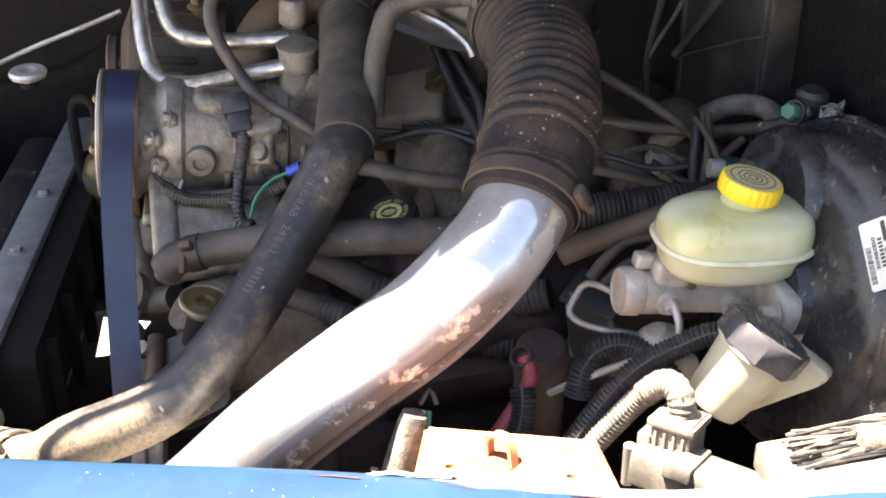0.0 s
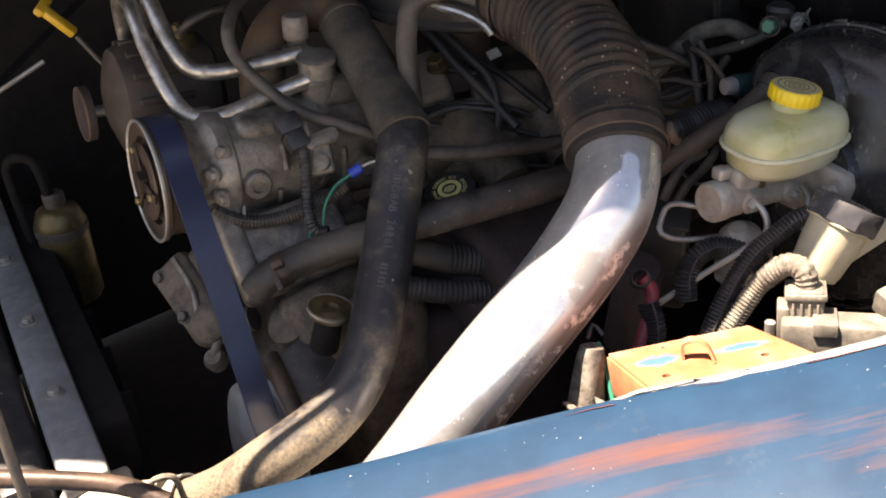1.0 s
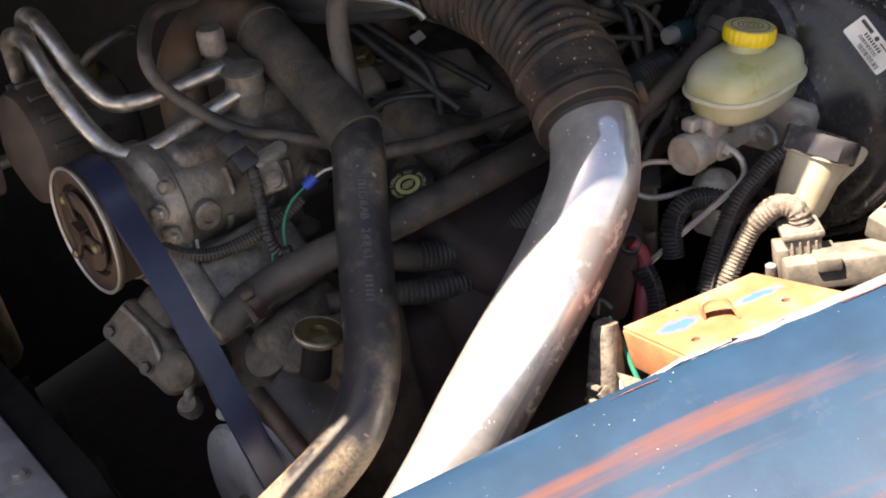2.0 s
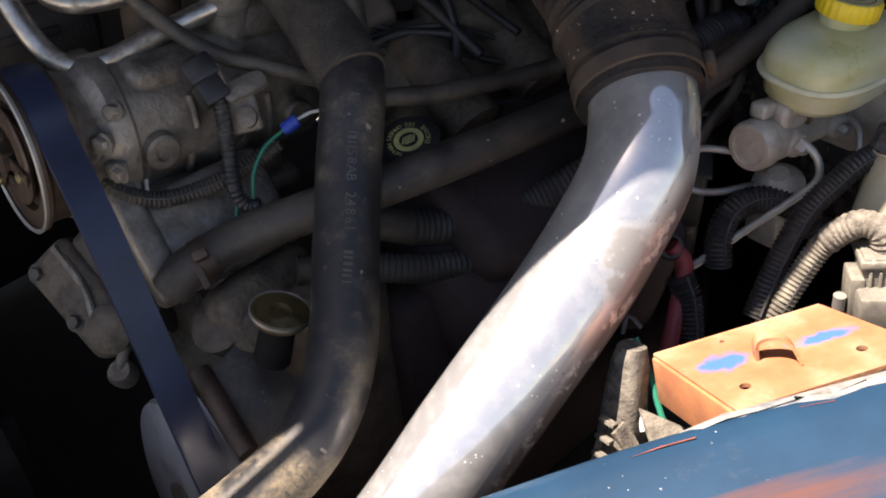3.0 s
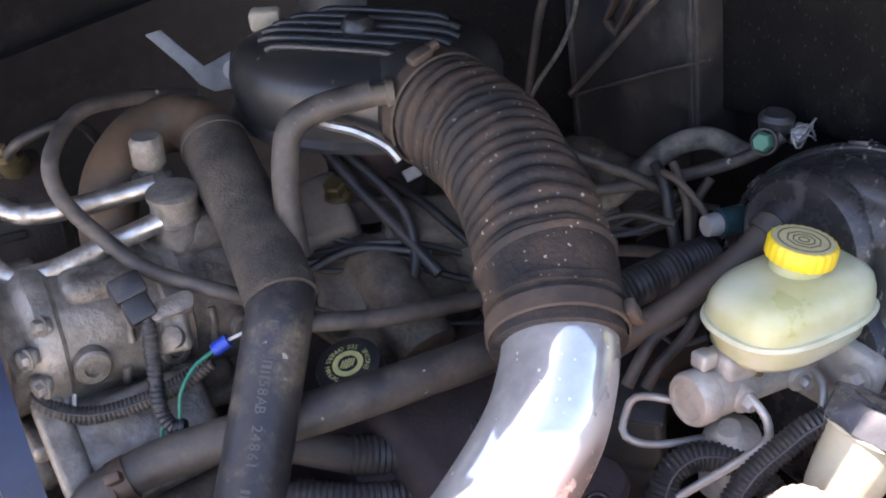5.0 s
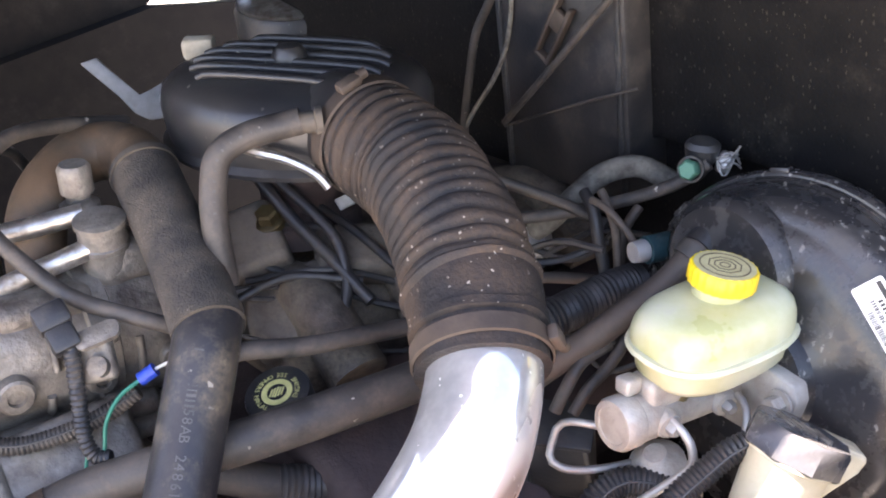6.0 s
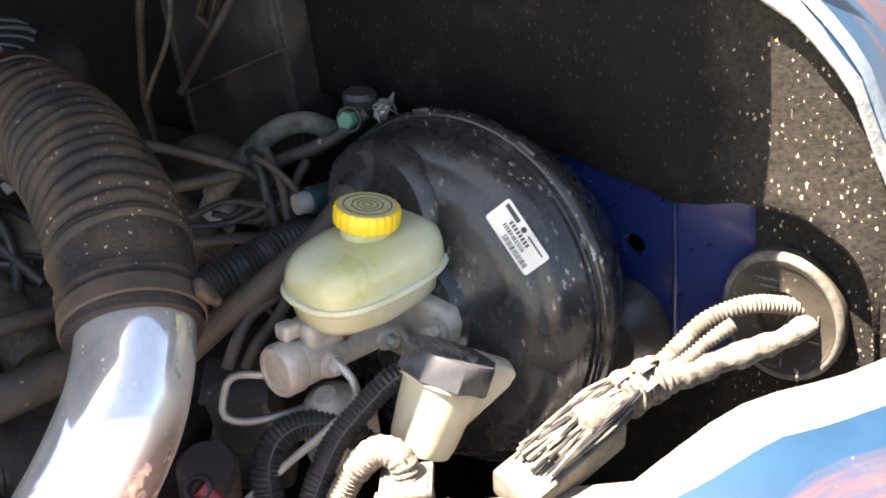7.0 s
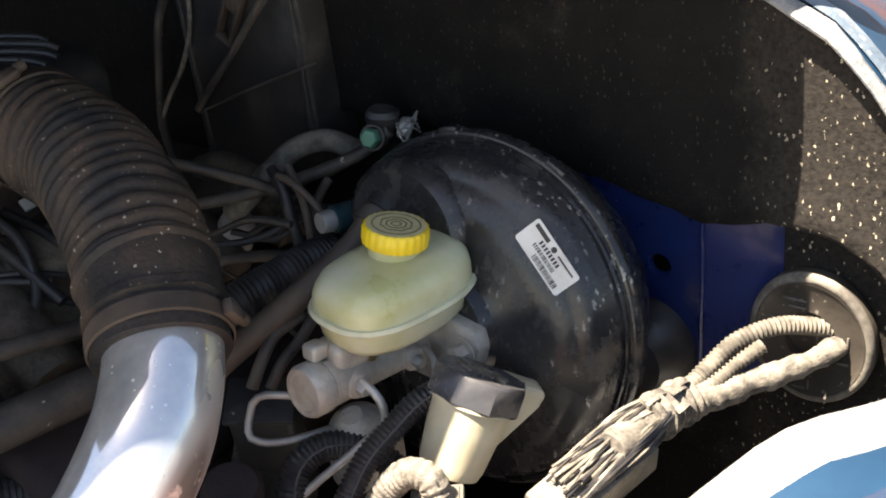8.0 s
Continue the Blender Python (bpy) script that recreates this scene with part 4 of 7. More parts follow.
part("throttle_body", lathe([(0.05, 0.0), (0.05, 0.02), (0.036, 0.03), (0.036, 0.11), (0.0, 0.11)], axes((-0.187, 1.09, 1.06), UP), 24), "oily", eb)
part("timing_cover", box(ENG @ pose(-0.30, -0.02, -0.02), (0.10, 0.26, 0.30), 0.03, 3), "engine", eb)
part("water_pump", lathe([(0.07, 0), (0.07, 0.03), (0.05, 0.045), (0.03, 0.07), (0.0, 0.07)], axes(ENG @ Vector((-0.33, 0.0, 0.03)), FRONT), 24), "engine", eb)
part("lower_bracket", lumpy(join(box(axes((-0.345, 0.845, 0.895), UP, FRONT) @ pose(0, 0, 0, 20, 0, 10), (0.10, 0.05, 0.11), 0.018, 4), lathe([(0.022, -0.03), (0.022, 0.012), (0.016, 0.016), (0.0, 0.016)], axes((-0.385, 0.828, 0.915), (-0.2, -0.6, 0.75)), 20),
                                  lathe([(0.016, -0.03), (0.016, 0.010), (0.0, 0.012)], axes((-0.350, 0.805, 0.925), (0.1, -0.6, 0.75)), 18)), 0.003, 30), "engine", eb, "lobed cast bracket on the engine's front corner")
part("cover_plate", slab(rounded(0.085, 0.060, 0.014), axes((-0.364, 0.772, 0.884), (0.12, -0.62, 0.77), (0.62, -0.62, -0.48)), 0.016, 0.002), "blackplastic", eb, "black cover plate with rounded corners")
part("strut", tube([(-0.405, 0.792, 0.905), (-0.392, 0.762, 0.890), (-0.376, 0.728, 0.872)], 0.009, 10, 0.01), "rustpulley", eb, "brown strut")

# ---- chrome intake pipe ----
ch = thing("intake_pipe", (-0.19, 0.675, 0.95), "polished chrome intake pipe with grime and reflections", "intake pipe")
part("pipe", tube([(-0.0595, 0.820, 1.1060), (-0.0597, 0.8050, 1.0985), (-0.0605, 0.7795, 1.0850), (-0.0672, 0.7555, 1.0700), (-0.0822, 0.7281, 1.0509), (-0.1132, 0.7065, 1.0182), (-0.1486, 0.6825, 0.9907), (-0.1869, 0.6630, 0.9595), (-0.2240, 0.6475, 0.9255), (-0.2688, 0.6310, 0.8795), (-0.3244, 0.6134, 0.8271), (-0.3860, 0.5960, 0.7680)], 0.0379, 40, 0.006), "chrome", ch)
seam_path, _ = spline([(-0.0822, 0.7281, 1.0509), (-0.1132, 0.7065, 1.0182), (-0.1486, 0.6825, 0.9907), (-0.1869, 0.6630, 0.9595), (-0.2240, 0.6475, 0.9255), (-0.2688, 0.6310, 0.8795)], 0.01)
ridge = []
for a, b in zip(seam_path, seam_path[1:]):
    d = (b - a).normalized()
    n = Vector((0.80, -0.52, -0.10))
    ridge.append(a + (n - d * n.dot(d)).normalized() * 0.0376)
part("seam", tube(ridge, 0.0011, 8, 0.006), "brownhose", ch, "rusty welded seam along the pipe")

# ---- ribbed intake hose ----
be = thing("intake_hose", (-0.07, 0.87, 1.13), "dusty black rubber intake hose with deep ribs and clamps", "intake hose")
BEL = [(-0.122, 1.004, 1.172), (-0.104, 0.975, 1.166), (-0.085, 0.945, 1.157), (-0.073, 0.905, 1.146), (-0.063, 0.862, 1.130), (-0.060, 0.829, 1.113), (-0.0595, 0.803, 1.099), (-0.062, 0.775, 1.082)]


def bellows_radius(s, whole):
    if s < 0.028:
        return 0.0455 + 0.0008 * math.cos(s * 700)
    if s > whole - 0.066:
        u = s - (whole - 0.066)
        if u < 0.006:
            return 0.0465 + 0.002 * math.sin(u / 0.006 * math.pi)
        if 0.034 < u < 0.041:
            return 0.0475
        return 0.0455 if u < 0.038 else 0.0440
    u = ((s - 0.028) / 0.0118) % 1.0
    return 0.0472 - 0.0040 * math.exp(-((u - 0.5) / 0.20) ** 2)


part("hose", lumpy(tube(BEL, bellows_radius, 48, 0.0014), 0.0021, 36), "bellows", be)


def clamp(at, along, r, parent, screw):
    m = axes(at, along, screw)
    part("band", lathe([(r, -0.007), (r + 0.0018, -0.006), (r + 0.0018, 0.006), (r, 0.007)], m, 40, True), "clampsteel", parent, "rusty brown hose clamp band")
    part("screw", join(box(m @ pose(r + 0.005, 0.0, 0), (0.008, 0.020, 0.012), 0.003), lathe([(0.0, 0.009), (0.0042, 0.009), (0.0042, 0.016), (0.0, 0.016)], m @ pose(r + 0.006, 0, 0, -90, 0, 0), 12)), "clampsteel", parent, "rusty brown clamp screw housing")


clamp((-0.0609, 0.7860, 1.0887), (0.05, 0.86, 0.51), 0.0450, be, (0.92, -0.35, 0.15))
clamp((-0.118, 0.997, 1.171), (-0.50, 0.85, 0.17), 0.0465, be, (-0.15, -0.30, 0.9))

# ---- air hat ----
hat = thing("air_hat", (-0.187, 1.085, 1.13), "black moulded intake cover with parallel ribs on top", "intake cover")
HM = axes((-0.178, 1.087, 1.14), (0.03, -0.06, 1), (-0.85, 0.42, 0))
part("cover", lathe([(0.060, 0.004), (0.094, 0.006), (0.1005, 0.009), (0.1015, 0.013), (0.0965, 0.018), (0.0975, 0.034), (0.098, 0.047), (0.0955, 0.058), (0.089, 0.066), (0.078, 0.0715), (0.06, 0.0750), (0.03, 0.077), (0, 0.077)], HM, 56, True, sx=1.24, sy=0.92), "hat", hat)
for y in (-0.045, -0.027, -0.009, 0.009, 0.027, 0.045):
    half = 0.088 * math.sqrt(max(0.05, 1 - (y / 0.064) ** 2))
    part("rib", tube([HM @ Vector((-half, y, 0.0730)), HM @ Vector((-half * 0.8, y, 0.0775)), HM @ Vector((0, y, 0.0785)), HM @ Vector((half * 0.8, y, 0.0775)), HM @ Vector((half, y, 0.0735))], 0.0034, 10, 0.008), "hat", hat)
part("foam_pad", lumpy(box(HM @ pose(0.116, -0.040, 0.068, 0, 0, 20), (0.030, 0.018, 0.017), 0.004, 2), 0.002, 60), "paleplastic", hat, "yellowed foam pad on the rim")
part("knob", lathe([(0.015, 0.076), (0.0145, 0.083), (0.010, 0.089), (0, 0.091)], HM, 24), "hat", hat)
part("neck", tube([(-0.187, 1.09, 1.158), (-0.155, 1.066, 1.164), (-0.137, 1.030, 1.171), (-0.121, 1.003, 1.172), (-0.105, 0.977, 1.166)], lambda s, w: 0.0455 + 0.004 * max(0.0, 1 - s / 0.055), 36, 0.005), "hat", hat)

# ---- radiator hose with its sleeve ----
rh = thing("radiator_hose", (-0.30, 0.75, 0.94), "black rubber radiator hose with pale print and paler lower bend", "radiator hose")
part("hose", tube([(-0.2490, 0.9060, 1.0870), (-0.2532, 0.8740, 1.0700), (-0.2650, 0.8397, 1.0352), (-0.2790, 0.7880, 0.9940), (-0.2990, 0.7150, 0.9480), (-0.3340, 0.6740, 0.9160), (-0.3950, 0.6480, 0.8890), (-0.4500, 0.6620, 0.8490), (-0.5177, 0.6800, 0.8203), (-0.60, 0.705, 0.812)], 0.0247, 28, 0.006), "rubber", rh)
part("sleeve", tube([(-0.250, 0.888, 1.079), (-0.258, 0.915, 1.092), (-0.272, 0.956, 1.112), (-0.290, 1.000, 1.134), (-0.306, 1.042, 1.152)], 0.0275, 28, 0.006), "sleeve", rh, "black woven heat sleeve")
part("elbow", tube([(-0.304, 1.036, 1.150), (-0.316, 1.062, 1.157), (-0.340, 1.080, 1.160), (-0.368, 1.070, 1.158), (-0.390, 1.035, 1.140), (-0.398, 1.01, 1.11), (-0.40, 1.0, 1.06)], 0.0245, 24, 0.006), "brownhose", rh, "brown aged rubber elbow")
part("sleeve_seam", tube([(-0.304, 1.036, 1.150), (-0.3045, 1.0375, 1.1507), (-0.306, 1.041, 1.1522)], 0.0288, 28, 0.002), "darksteel", rh)
HP = [Vector(v) for v in ((-0.2532, 0.8740, 1.0700), (-0.2650, 0.8397, 1.0352), (-0.2790, 0.7880, 0.9940), (-0.2990, 0.7150, 0.9480))]
hpath, hlen = spline(HP, 0.001)


def on_hose(dist):
    i = min(len(hpath) - 2, int(dist / hlen * len(hpath)))
    t = (hpath[i + 1] - hpath[max(0, i - 1)]).normalized()
    n = Vector((0.10, -0.70, 0.70))
    n = (n - t * n.dot(t)).normalized()
    return axes(hpath[i] + n * 0.0249, n, t)


part("printed_number", lettering("24861", 0.0105, lambda i, n: on_hose(0.083 + 0.0066 * i)), "print", rh, "pale printed number")
part("printed_number", lettering("58AB", 0.0105, lambda i, n: on_hose(0.050 + 0.0066 * i)), "print", rh, "pale printed letters")
random.seed(3)
for i in range(10):
    part("print_bar", box(on_hose((0.004 if i < 4 else 0.008) + 0.0042 * i), (random.uniform(0.0010, 0.0024), 0.0068, 0.0003), 0), "print", rh, smooth=False)
for i in range(6):
    part("print_bar", box(on_hose(0.128 + 0.0046 * i), (random.uniform(0.0010, 0.0024), 0.0066, 0.0003), 0), "print", rh, smooth=False)
sc = thing("spring_clamp", (-0.485, 0.66, 0.87), "pale folded metal clamp at the hose's end", "clamp")
mc = axes((-0.482, 0.671, 0.836), (-0.9, 0.25, -0.4))
part("band", lathe([(0.0248, -0.006), (0.0268, -0.006), (0.0268, 0.006), (0.0248, 0.006)], mc, 28, True), "bracketgrey", sc)
part("ear", tube([(-0.474, 0.648, 0.862), (-0.474, 0.636, 0.896), (-0.493, 0.634, 0.894), (-0.495, 0.650, 0.858)], 0.003, 8, 0.004), "pale_loom", sc)

# ---- air-conditioning compressor, pulley and belt ----
PN = Vector((-0.873, -0.475, 0.106)).normalized()
PC = Vector((-0.512, 0.907, 1.055))
comp = thing("compressor", PC - PN * 0.12 - UP * 0.07, "dusty cast aluminium air-conditioning compressor", "compressor")
CM = axes(PC, PN, UP)
# barrel in two halves, ribbed round the joint, lumpy with grime
def on_barrel(h, a, r):
    """Frame on the barrel: h along it, a degrees round it."""
    n = CM.to_3x3() @ Vector((math.cos(radians(a)), math.sin(radians(a)), 0))
    return axes(PC + PN * h + n * r, n, PN)


barrel = [(0.0, -0.245), (0.050, -0.245), (0.057, -0.238), (0.058, -0.225), (0.0575, -0.19), (0.0575, -0.176), (0.0625, -0.174), (0.0630, -0.164), (0.0628, -0.156), (0.058, -0.154), (0.0565, -0.14), (0.0565, -0.10), (0.058, -0.078), (0.0625, -0.074), (0.063, -0.060), (0.060, -0.056), (0.054, -0.05), (0.056, -0.038), (0.060, -0.034), (0.060, -0.026), (0.0, -0.026)]
part("barrel", lumpy(lathe(barrel, CM, 64, True), 0.0012, 40), "castalu", comp)
part("mounting_foot", lumpy(join(box(CM @ pose(-0.050, -0.026, -0.125), (0.022, 0.055, 0.155), 0.008, 3), box(CM @ pose(-0.066, -0.030, -0.125), (0.016, 0.066, 0.175), 0.006, 3)), 0.0016, 45), "castalu", comp, "grimy mounting foot")
part("upper_pad", lumpy(box(CM @ pose(0.044, -0.012, -0.125), (0.030, 0.060, 0.085), 0.013, 4), 0.0014, 40), "castalu", comp)
for h, a, r, wide in ((-0.092, 266, 0.054, 0.0145), (-0.156, 261, 0.055, 0.0125), (-0.215, 262, 0.052, 0.012)):
    m = on_barrel(h, a, r)
    part("boss", lathe([(wide * 1.25, -0.012), (wide, 0.004), (wide, 0.010), (wide * 0.86, 0.012), (wide * 0.5, 0.012), (wide * 0.42, 0.009), (0, 0.009)], m, 24), "castalu", comp)
for h, a, r in ((-0.063, 303, 0.062), (-0.054, 264, 0.062), (-0.048, 285, 0.060), (-0.066, 240, 0.062), (-0.165, 292, 0.063), (-0.165, 240, 0.063)):
    m = on_barrel(h, a, r)
    part("lug", box(m, (0.016, 0.013, 0.014), 0.004, 3), "castalu", comp)
    bolt(m @ Vector((0, 0, 0.007)), (m.to_3x3() @ Vector((0.75, 0, 0.3))), 0.0055, 0.006, comp)
for h, a0, a1 in ((-0.118, 235, 255), (-0.125, 275, 300), (-0.19, 240, 285)):
    q = [on_barrel(h, a0 + (a1 - a0) * k / 6, 0.057) @ Vector((0, 0, 0.001)) for k in range(7)]
    part("casting_rib", tube(q, 0.0035, 10, 0.004), "castalu", comp)
part("wire_clip", tube([on_barrel(-0.075, 250, 0.066).translation, on_barrel(-0.07, 244, 0.076).translation, on_barrel(-0.06, 236, 0.074).translation, on_barrel(-0.055, 230, 0.064).translation], 0.0018, 8, 0.003), "steelline", comp)
part("pulley", lathe([(0.0, -0.012), (0.020, -0.012), (0.022, -0.004), (0.044, -0.006), (0.046, 0.0), (0.0585, 0.0), (0.0628, 0.003), (0.0628, -0.003), (0.0585, -0.006), (0.0585, -0.028), (0.0628, -0.03), (0.0628, -0.034), (0.05, -0.034), (0.0, -0.034)], CM, 44, True), "rustpulley", comp, "rusty brown clutch pulley")
part("clutch_plate", join(lathe([(0.024, 0.0), (0.038, 0.0), (0.040, 0.003), (0.038, 0.005), (0.024, 0.005), (0.022, 0.003)], CM, 36, True), lathe([(0, 0), (0.013, 0), (0.013, 0.012), (0.008, 0.013), (0, 0.013)], CM, 6, True)), "rustpulley", comp)
for k in range(3):
    a = 2 * math.pi * k / 3 + 0.4
    part("spoke", box(CM @ pose(0.026 * math.cos(a), 0.026 * math.sin(a), 0.0065, 0, 0, math.degrees(a)), (0.030, 0.011, 0.003), 0.001), "rustpulley", comp)
    part("rivet", lathe([(0.005, 0.006), (0.005, 0.010), (0.003, 0.012), (0, 0.012)], CM @ pose(0.034 * math.cos(a), 0.034 * math.sin(a), 0), 12), "gold", comp)
part("mount_plate", join(box(axes((-0.382, 0.884, 0.975), (0.25, -0.75, 0.60), (0.87, 0.47, 0.0)), (0.125, 0.085, 0.022), 0.008, 3), box(axes((-0.432, 0.872, 0.985), (0.25, -0.75, 0.60), (0.87, 0.47, 0.0)), (0.026, 0.12, 0.035), 0.008, 3)), "castalu", comp, "dusty cast mounting plate")
part("pulley_rim", lathe([(0.0600, 0.0025), (0.0622, 0.0042), (0.0636, 0.0030), (0.0630, 0.0005)], CM, 44, True), "steelline", comp, "worn bright pulley rim")
part("rear_head", lathe([(0.0, -0.262), (0.035, -0.262), (0.046, -0.256), (0.050, -0.245), (0.0, -0.245)], CM, 30, True), "castalu", comp)
for a in (20, 80, 140, 200, 260, 320):
    q = CM @ Vector((0.052 * math.cos(radians(a)), 0.052 * math.sin(radians(a)), -0.03))
    bolt(q, PN, 0.005, 0.005, comp)
# manifold block with two fittings
part("manifold_block", lumpy(box(CM @ pose(0.066, -0.008, -0.205), (0.034, 0.046, 0.062), 0.009, 3), 0.0012, 45), "castalu", comp)
part("fitting", join(lathe([(0.0195, -0.045), (0.0195, -0.004), (0.0205, -0.003), (0.0205, 0.001), (0.0195, 0.002), (0.0185, 0.016), (0.0205, 0.017), (0.0205, 0.021), (0.018, 0.0225), (0.0, 0.0225)], axes((-0.336, 0.985, 1.118), (0.1, -0.15, 1)), 28)), "castalu", comp, "flat-topped alloy fitting")
part("fitting", join(lathe([(0.016, -0.012), (0.016, 0.0), (0.010, 0.002), (0.010, 0.008), (0.0135, 0.010), (0.0135, 0.030), (0.011, 0.034), (0.0, 0.034)], axes((-0.357, 1.02, 1.140), (0.1, -0.05, 1)), 20),
                     box(axes((-0.349, 1.006, 1.136), (0.1, -0.1, 1), (0.5, -0.8, 0)), (0.034, 0.016, 0.016), 0.004)), "castalu", comp, "grimy valve fitting")


b2 = thing("drive_belt", (-0.44, 0.82, 1.0), "black ribbed drive belt with blue sky sheen in its colour, running down from the pulley", "belt")


def ribbon(pts, across, width, thick, step=0.006):
    path, _ = spline(pts, step)
    bm = bmesh.new()
    rows = []
    for i, p in enumerate(path):
        t = (path[min(i + 1, len(path) - 1)] - path[max(i - 1, 0)]).normalized()
        w = (across - t * across.dot(t)).normalized() * width / 2
        n = t.cross(w).normalized() * thick / 2
        rows.append([bm.verts.new(p + v) for v in (w + n, w - n, -w - n, -w + n)])
    for a, b in zip(rows, rows[1:]):
        for k in range(4):
            bm.faces.new((a[k], a[(k + 1) % 4], b[(k + 1) % 4], b[k]))
    bm.faces.new(rows[0])
    bm.faces.new(rows[-1][::-1])
    return bm


mid = CM @ Vector((0, 0, -0.017))
arc = [mid + (CM.to_3x3() @ Vector((math.cos(a), math.sin(a), 0))) * 0.0612 for a in [radians(v) for v in (-62, -40, -15, 10, 35, 60, 85, 110)]]
near_run = [Vector((-0.400, 0.722, 0.800)), Vector((-0.418, 0.757, 0.890)), Vector((-0.434, 0.790, 0.966)), Vector((-0.450, 0.825, 1.035))]
part("belt", ribbon(near_run + arc, PN, 0.027, 0.005), "belt", b2)
for k in range(6):
    shift = PN * (0.0040 * (k - 2.5))
    part("belt_rib", ribbon([p + shift for p in [mid + (q - mid) * 0.952 for q in arc]], PN, 0.0024, 0.002), "cord", b2)
tb = thing("tensioner_bracket", (-0.49, 0.89, 0.86), "dirty cast belt tensioner bracket below the compressor", "bracket")
TB = axes((-0.494, 0.902, 0.915), (-0.35, -0.75, 0.55), (0.52, -0.62, -0.56))
part("casting", lumpy(join(box(TB, (0.105, 0.050, 0.034), 0.013, 4), box(TB @ pose(-0.02, 0.030, -0.004), (0.05, 0.036, 0.026), 0.010, 3), lathe([(0.020, -0.02), (0.020, 0.020), (0.014, 0.024), (0, 0.024)], TB @ pose(0.038, 0.004, 0), 20)), 0.003, 32), "engine", tb)
part("sleeve", tube([(-0.482, 0.880, 0.885), (-0.458, 0.874, 0.895), (-0.430, 0.868, 0.905)], 0.0135, 16, 0.006), "darksteel", tb)
part("stud", join(tube([(-0.462, 0.866, 0.902), (-0.470, 0.858, 0.888), (-0.476, 0.851, 0.876)], 0.005, 10, 0.005), lathe([(0.011, -0.012), (0.012, 0.0), (0.009, 0.006), (0, 0.006)], axes((-0.476, 0.850, 0.872), (-0.1, -0.5, 0.8)), 16)), "castalu", tb)
part("knob", lathe([(0.006, -0.012), (0.008, -0.004), (0.007, 0.004), (0.0, 0.006)], axes((-0.443, 0.823, 0.871), (-0.2, -0.7, 0.6)), 16), "castalu", tb, "small pale knob")
part("rib", tube([TB @ Vector((-0.045, 0.014, 0.016)), TB @ Vector((0.0, 0.012, 0.020)), TB @ Vector((0.040, -0.010, 0.018))], 0.0035, 8, 0.006), "castalu", tb)
for x, y in ((-0.040, -0.012), (0.012, -0.014)):
    bolt(TB @ Vector((x, y, 0.016)), TB.to_3x3() @ Vector((0, 0, 1)), 0.006, 0.006, tb, "darksteel")
# added block, covers the bright ground gap from one side
part("gap_block", box(axes((-0.655, 0.935, 0.78), UP, (-0.438, 0.899, 0)), (0.06, 0.04, 0.10), 0.008), "darksteel", rad)
rt = thing("radiator_neck", (-0.56, 0.66, 0.82), "beige plastic radiator neck with a moulded flange", "radiator neck")
part("neck", tube([(-0.50, 0.676, 0.828), (-0.54, 0.687, 0.818), (-0.60, 0.705, 0.812)], 0.029, 24, 0.01), "paleplastic", rt)
part("flange", box(axes((-0.555, 0.690, 0.822), UP, (-0.44, 0.9, 0)), (0.10, 0.05, 0.020), 0.006), "paleplastic", rt)
line_rod = part("latch_rod", tube([(-0.63, 0.62, 0.93), (-0.57, 0.615, 0.925), (-0.51, 0.61, 0.915), (-0.47, 0.60, 0.90)], 0.008, 10, 0.01), "rustpulley")
tagged(line_rod, "thin dark latch rod before the radiator", "rod")

lp = thing("lower_pulley", (-0.40, 0.77, 0.79), "grey smooth pump pulley below the belt", "pulley")
LM = axes((-0.443, 0.788, 0.779), PN, UP)
part("disc", lathe([(0, 0.004), (0.075, 0.002), (0.084, -0.001), (0.086, -0.006), (0.084, -0.012), (0.080, -0.014), (0.080, -0.024), (0.085, -0.028), (0.0, -0.03)], LM, 44, True), "pulleygrey", lp)
part("hub", lathe([(0.0, 0.003), (0.016, 0.003), (0.016, 0.007), (0.006, 0.009), (0.0, 0.009)], LM, 20, True), "darksteel", lp)

hp = thing("hood_prop_rod", (-0.573, 0.575, 0.88), "slim steel rod propping the raised hood", "prop rod")
part("rod", tube([(-0.573, 0.575, 0.880), (-0.586, 0.624, 1.335), (-0.602, 0.672, 1.690)], 0.0048, 10, 0.05), "darksteel", hp)
part("foot", lathe([(0.011, -0.012), (0.011, 0.004), (0.007, 0.008), (0, 0.008)], axes((-0.573, 0.575, 0.880), UP), 16), "rustpulley", hp)
low_path, low_len = spline([(-0.2990, 0.7150, 0.9480), (-0.3340, 0.6740, 0.9160), (-0.3950, 0.6480, 0.8890), (-0.4500, 0.6620, 0.8490)], 0.001)
for i in range(7):
    q = low_path[int((0.048 + 0.0065 * i) / low_len * len(low_path))]
    d = (low_path[int((0.055 + 0.0065 * i) / low_len * len(low_path))] - q).normalized()
    n = Vector((0.35, -0.75, 0.35))
    n = (n - d * n.dot(d)).normalized()
    part("print_bar", box(axes(q + n * 0.0248, n, d), (random.uniform(0.0008, 0.0022), 0.0052, 0.0003), 0), "print", rh, smooth=False)

# ---- brake booster, master cylinder, reservoir ----
BN = Vector((-0.80, -0.565, 0.19)).normalized()
BC = Vector((0.167, 0.852, 1.009))
BM = axes(BC, BN, UP)
bo = thing("brake_booster", BC - UP * 0.14, "black pressed steel brake booster with dusty smears and rolled rim", "brake booster")
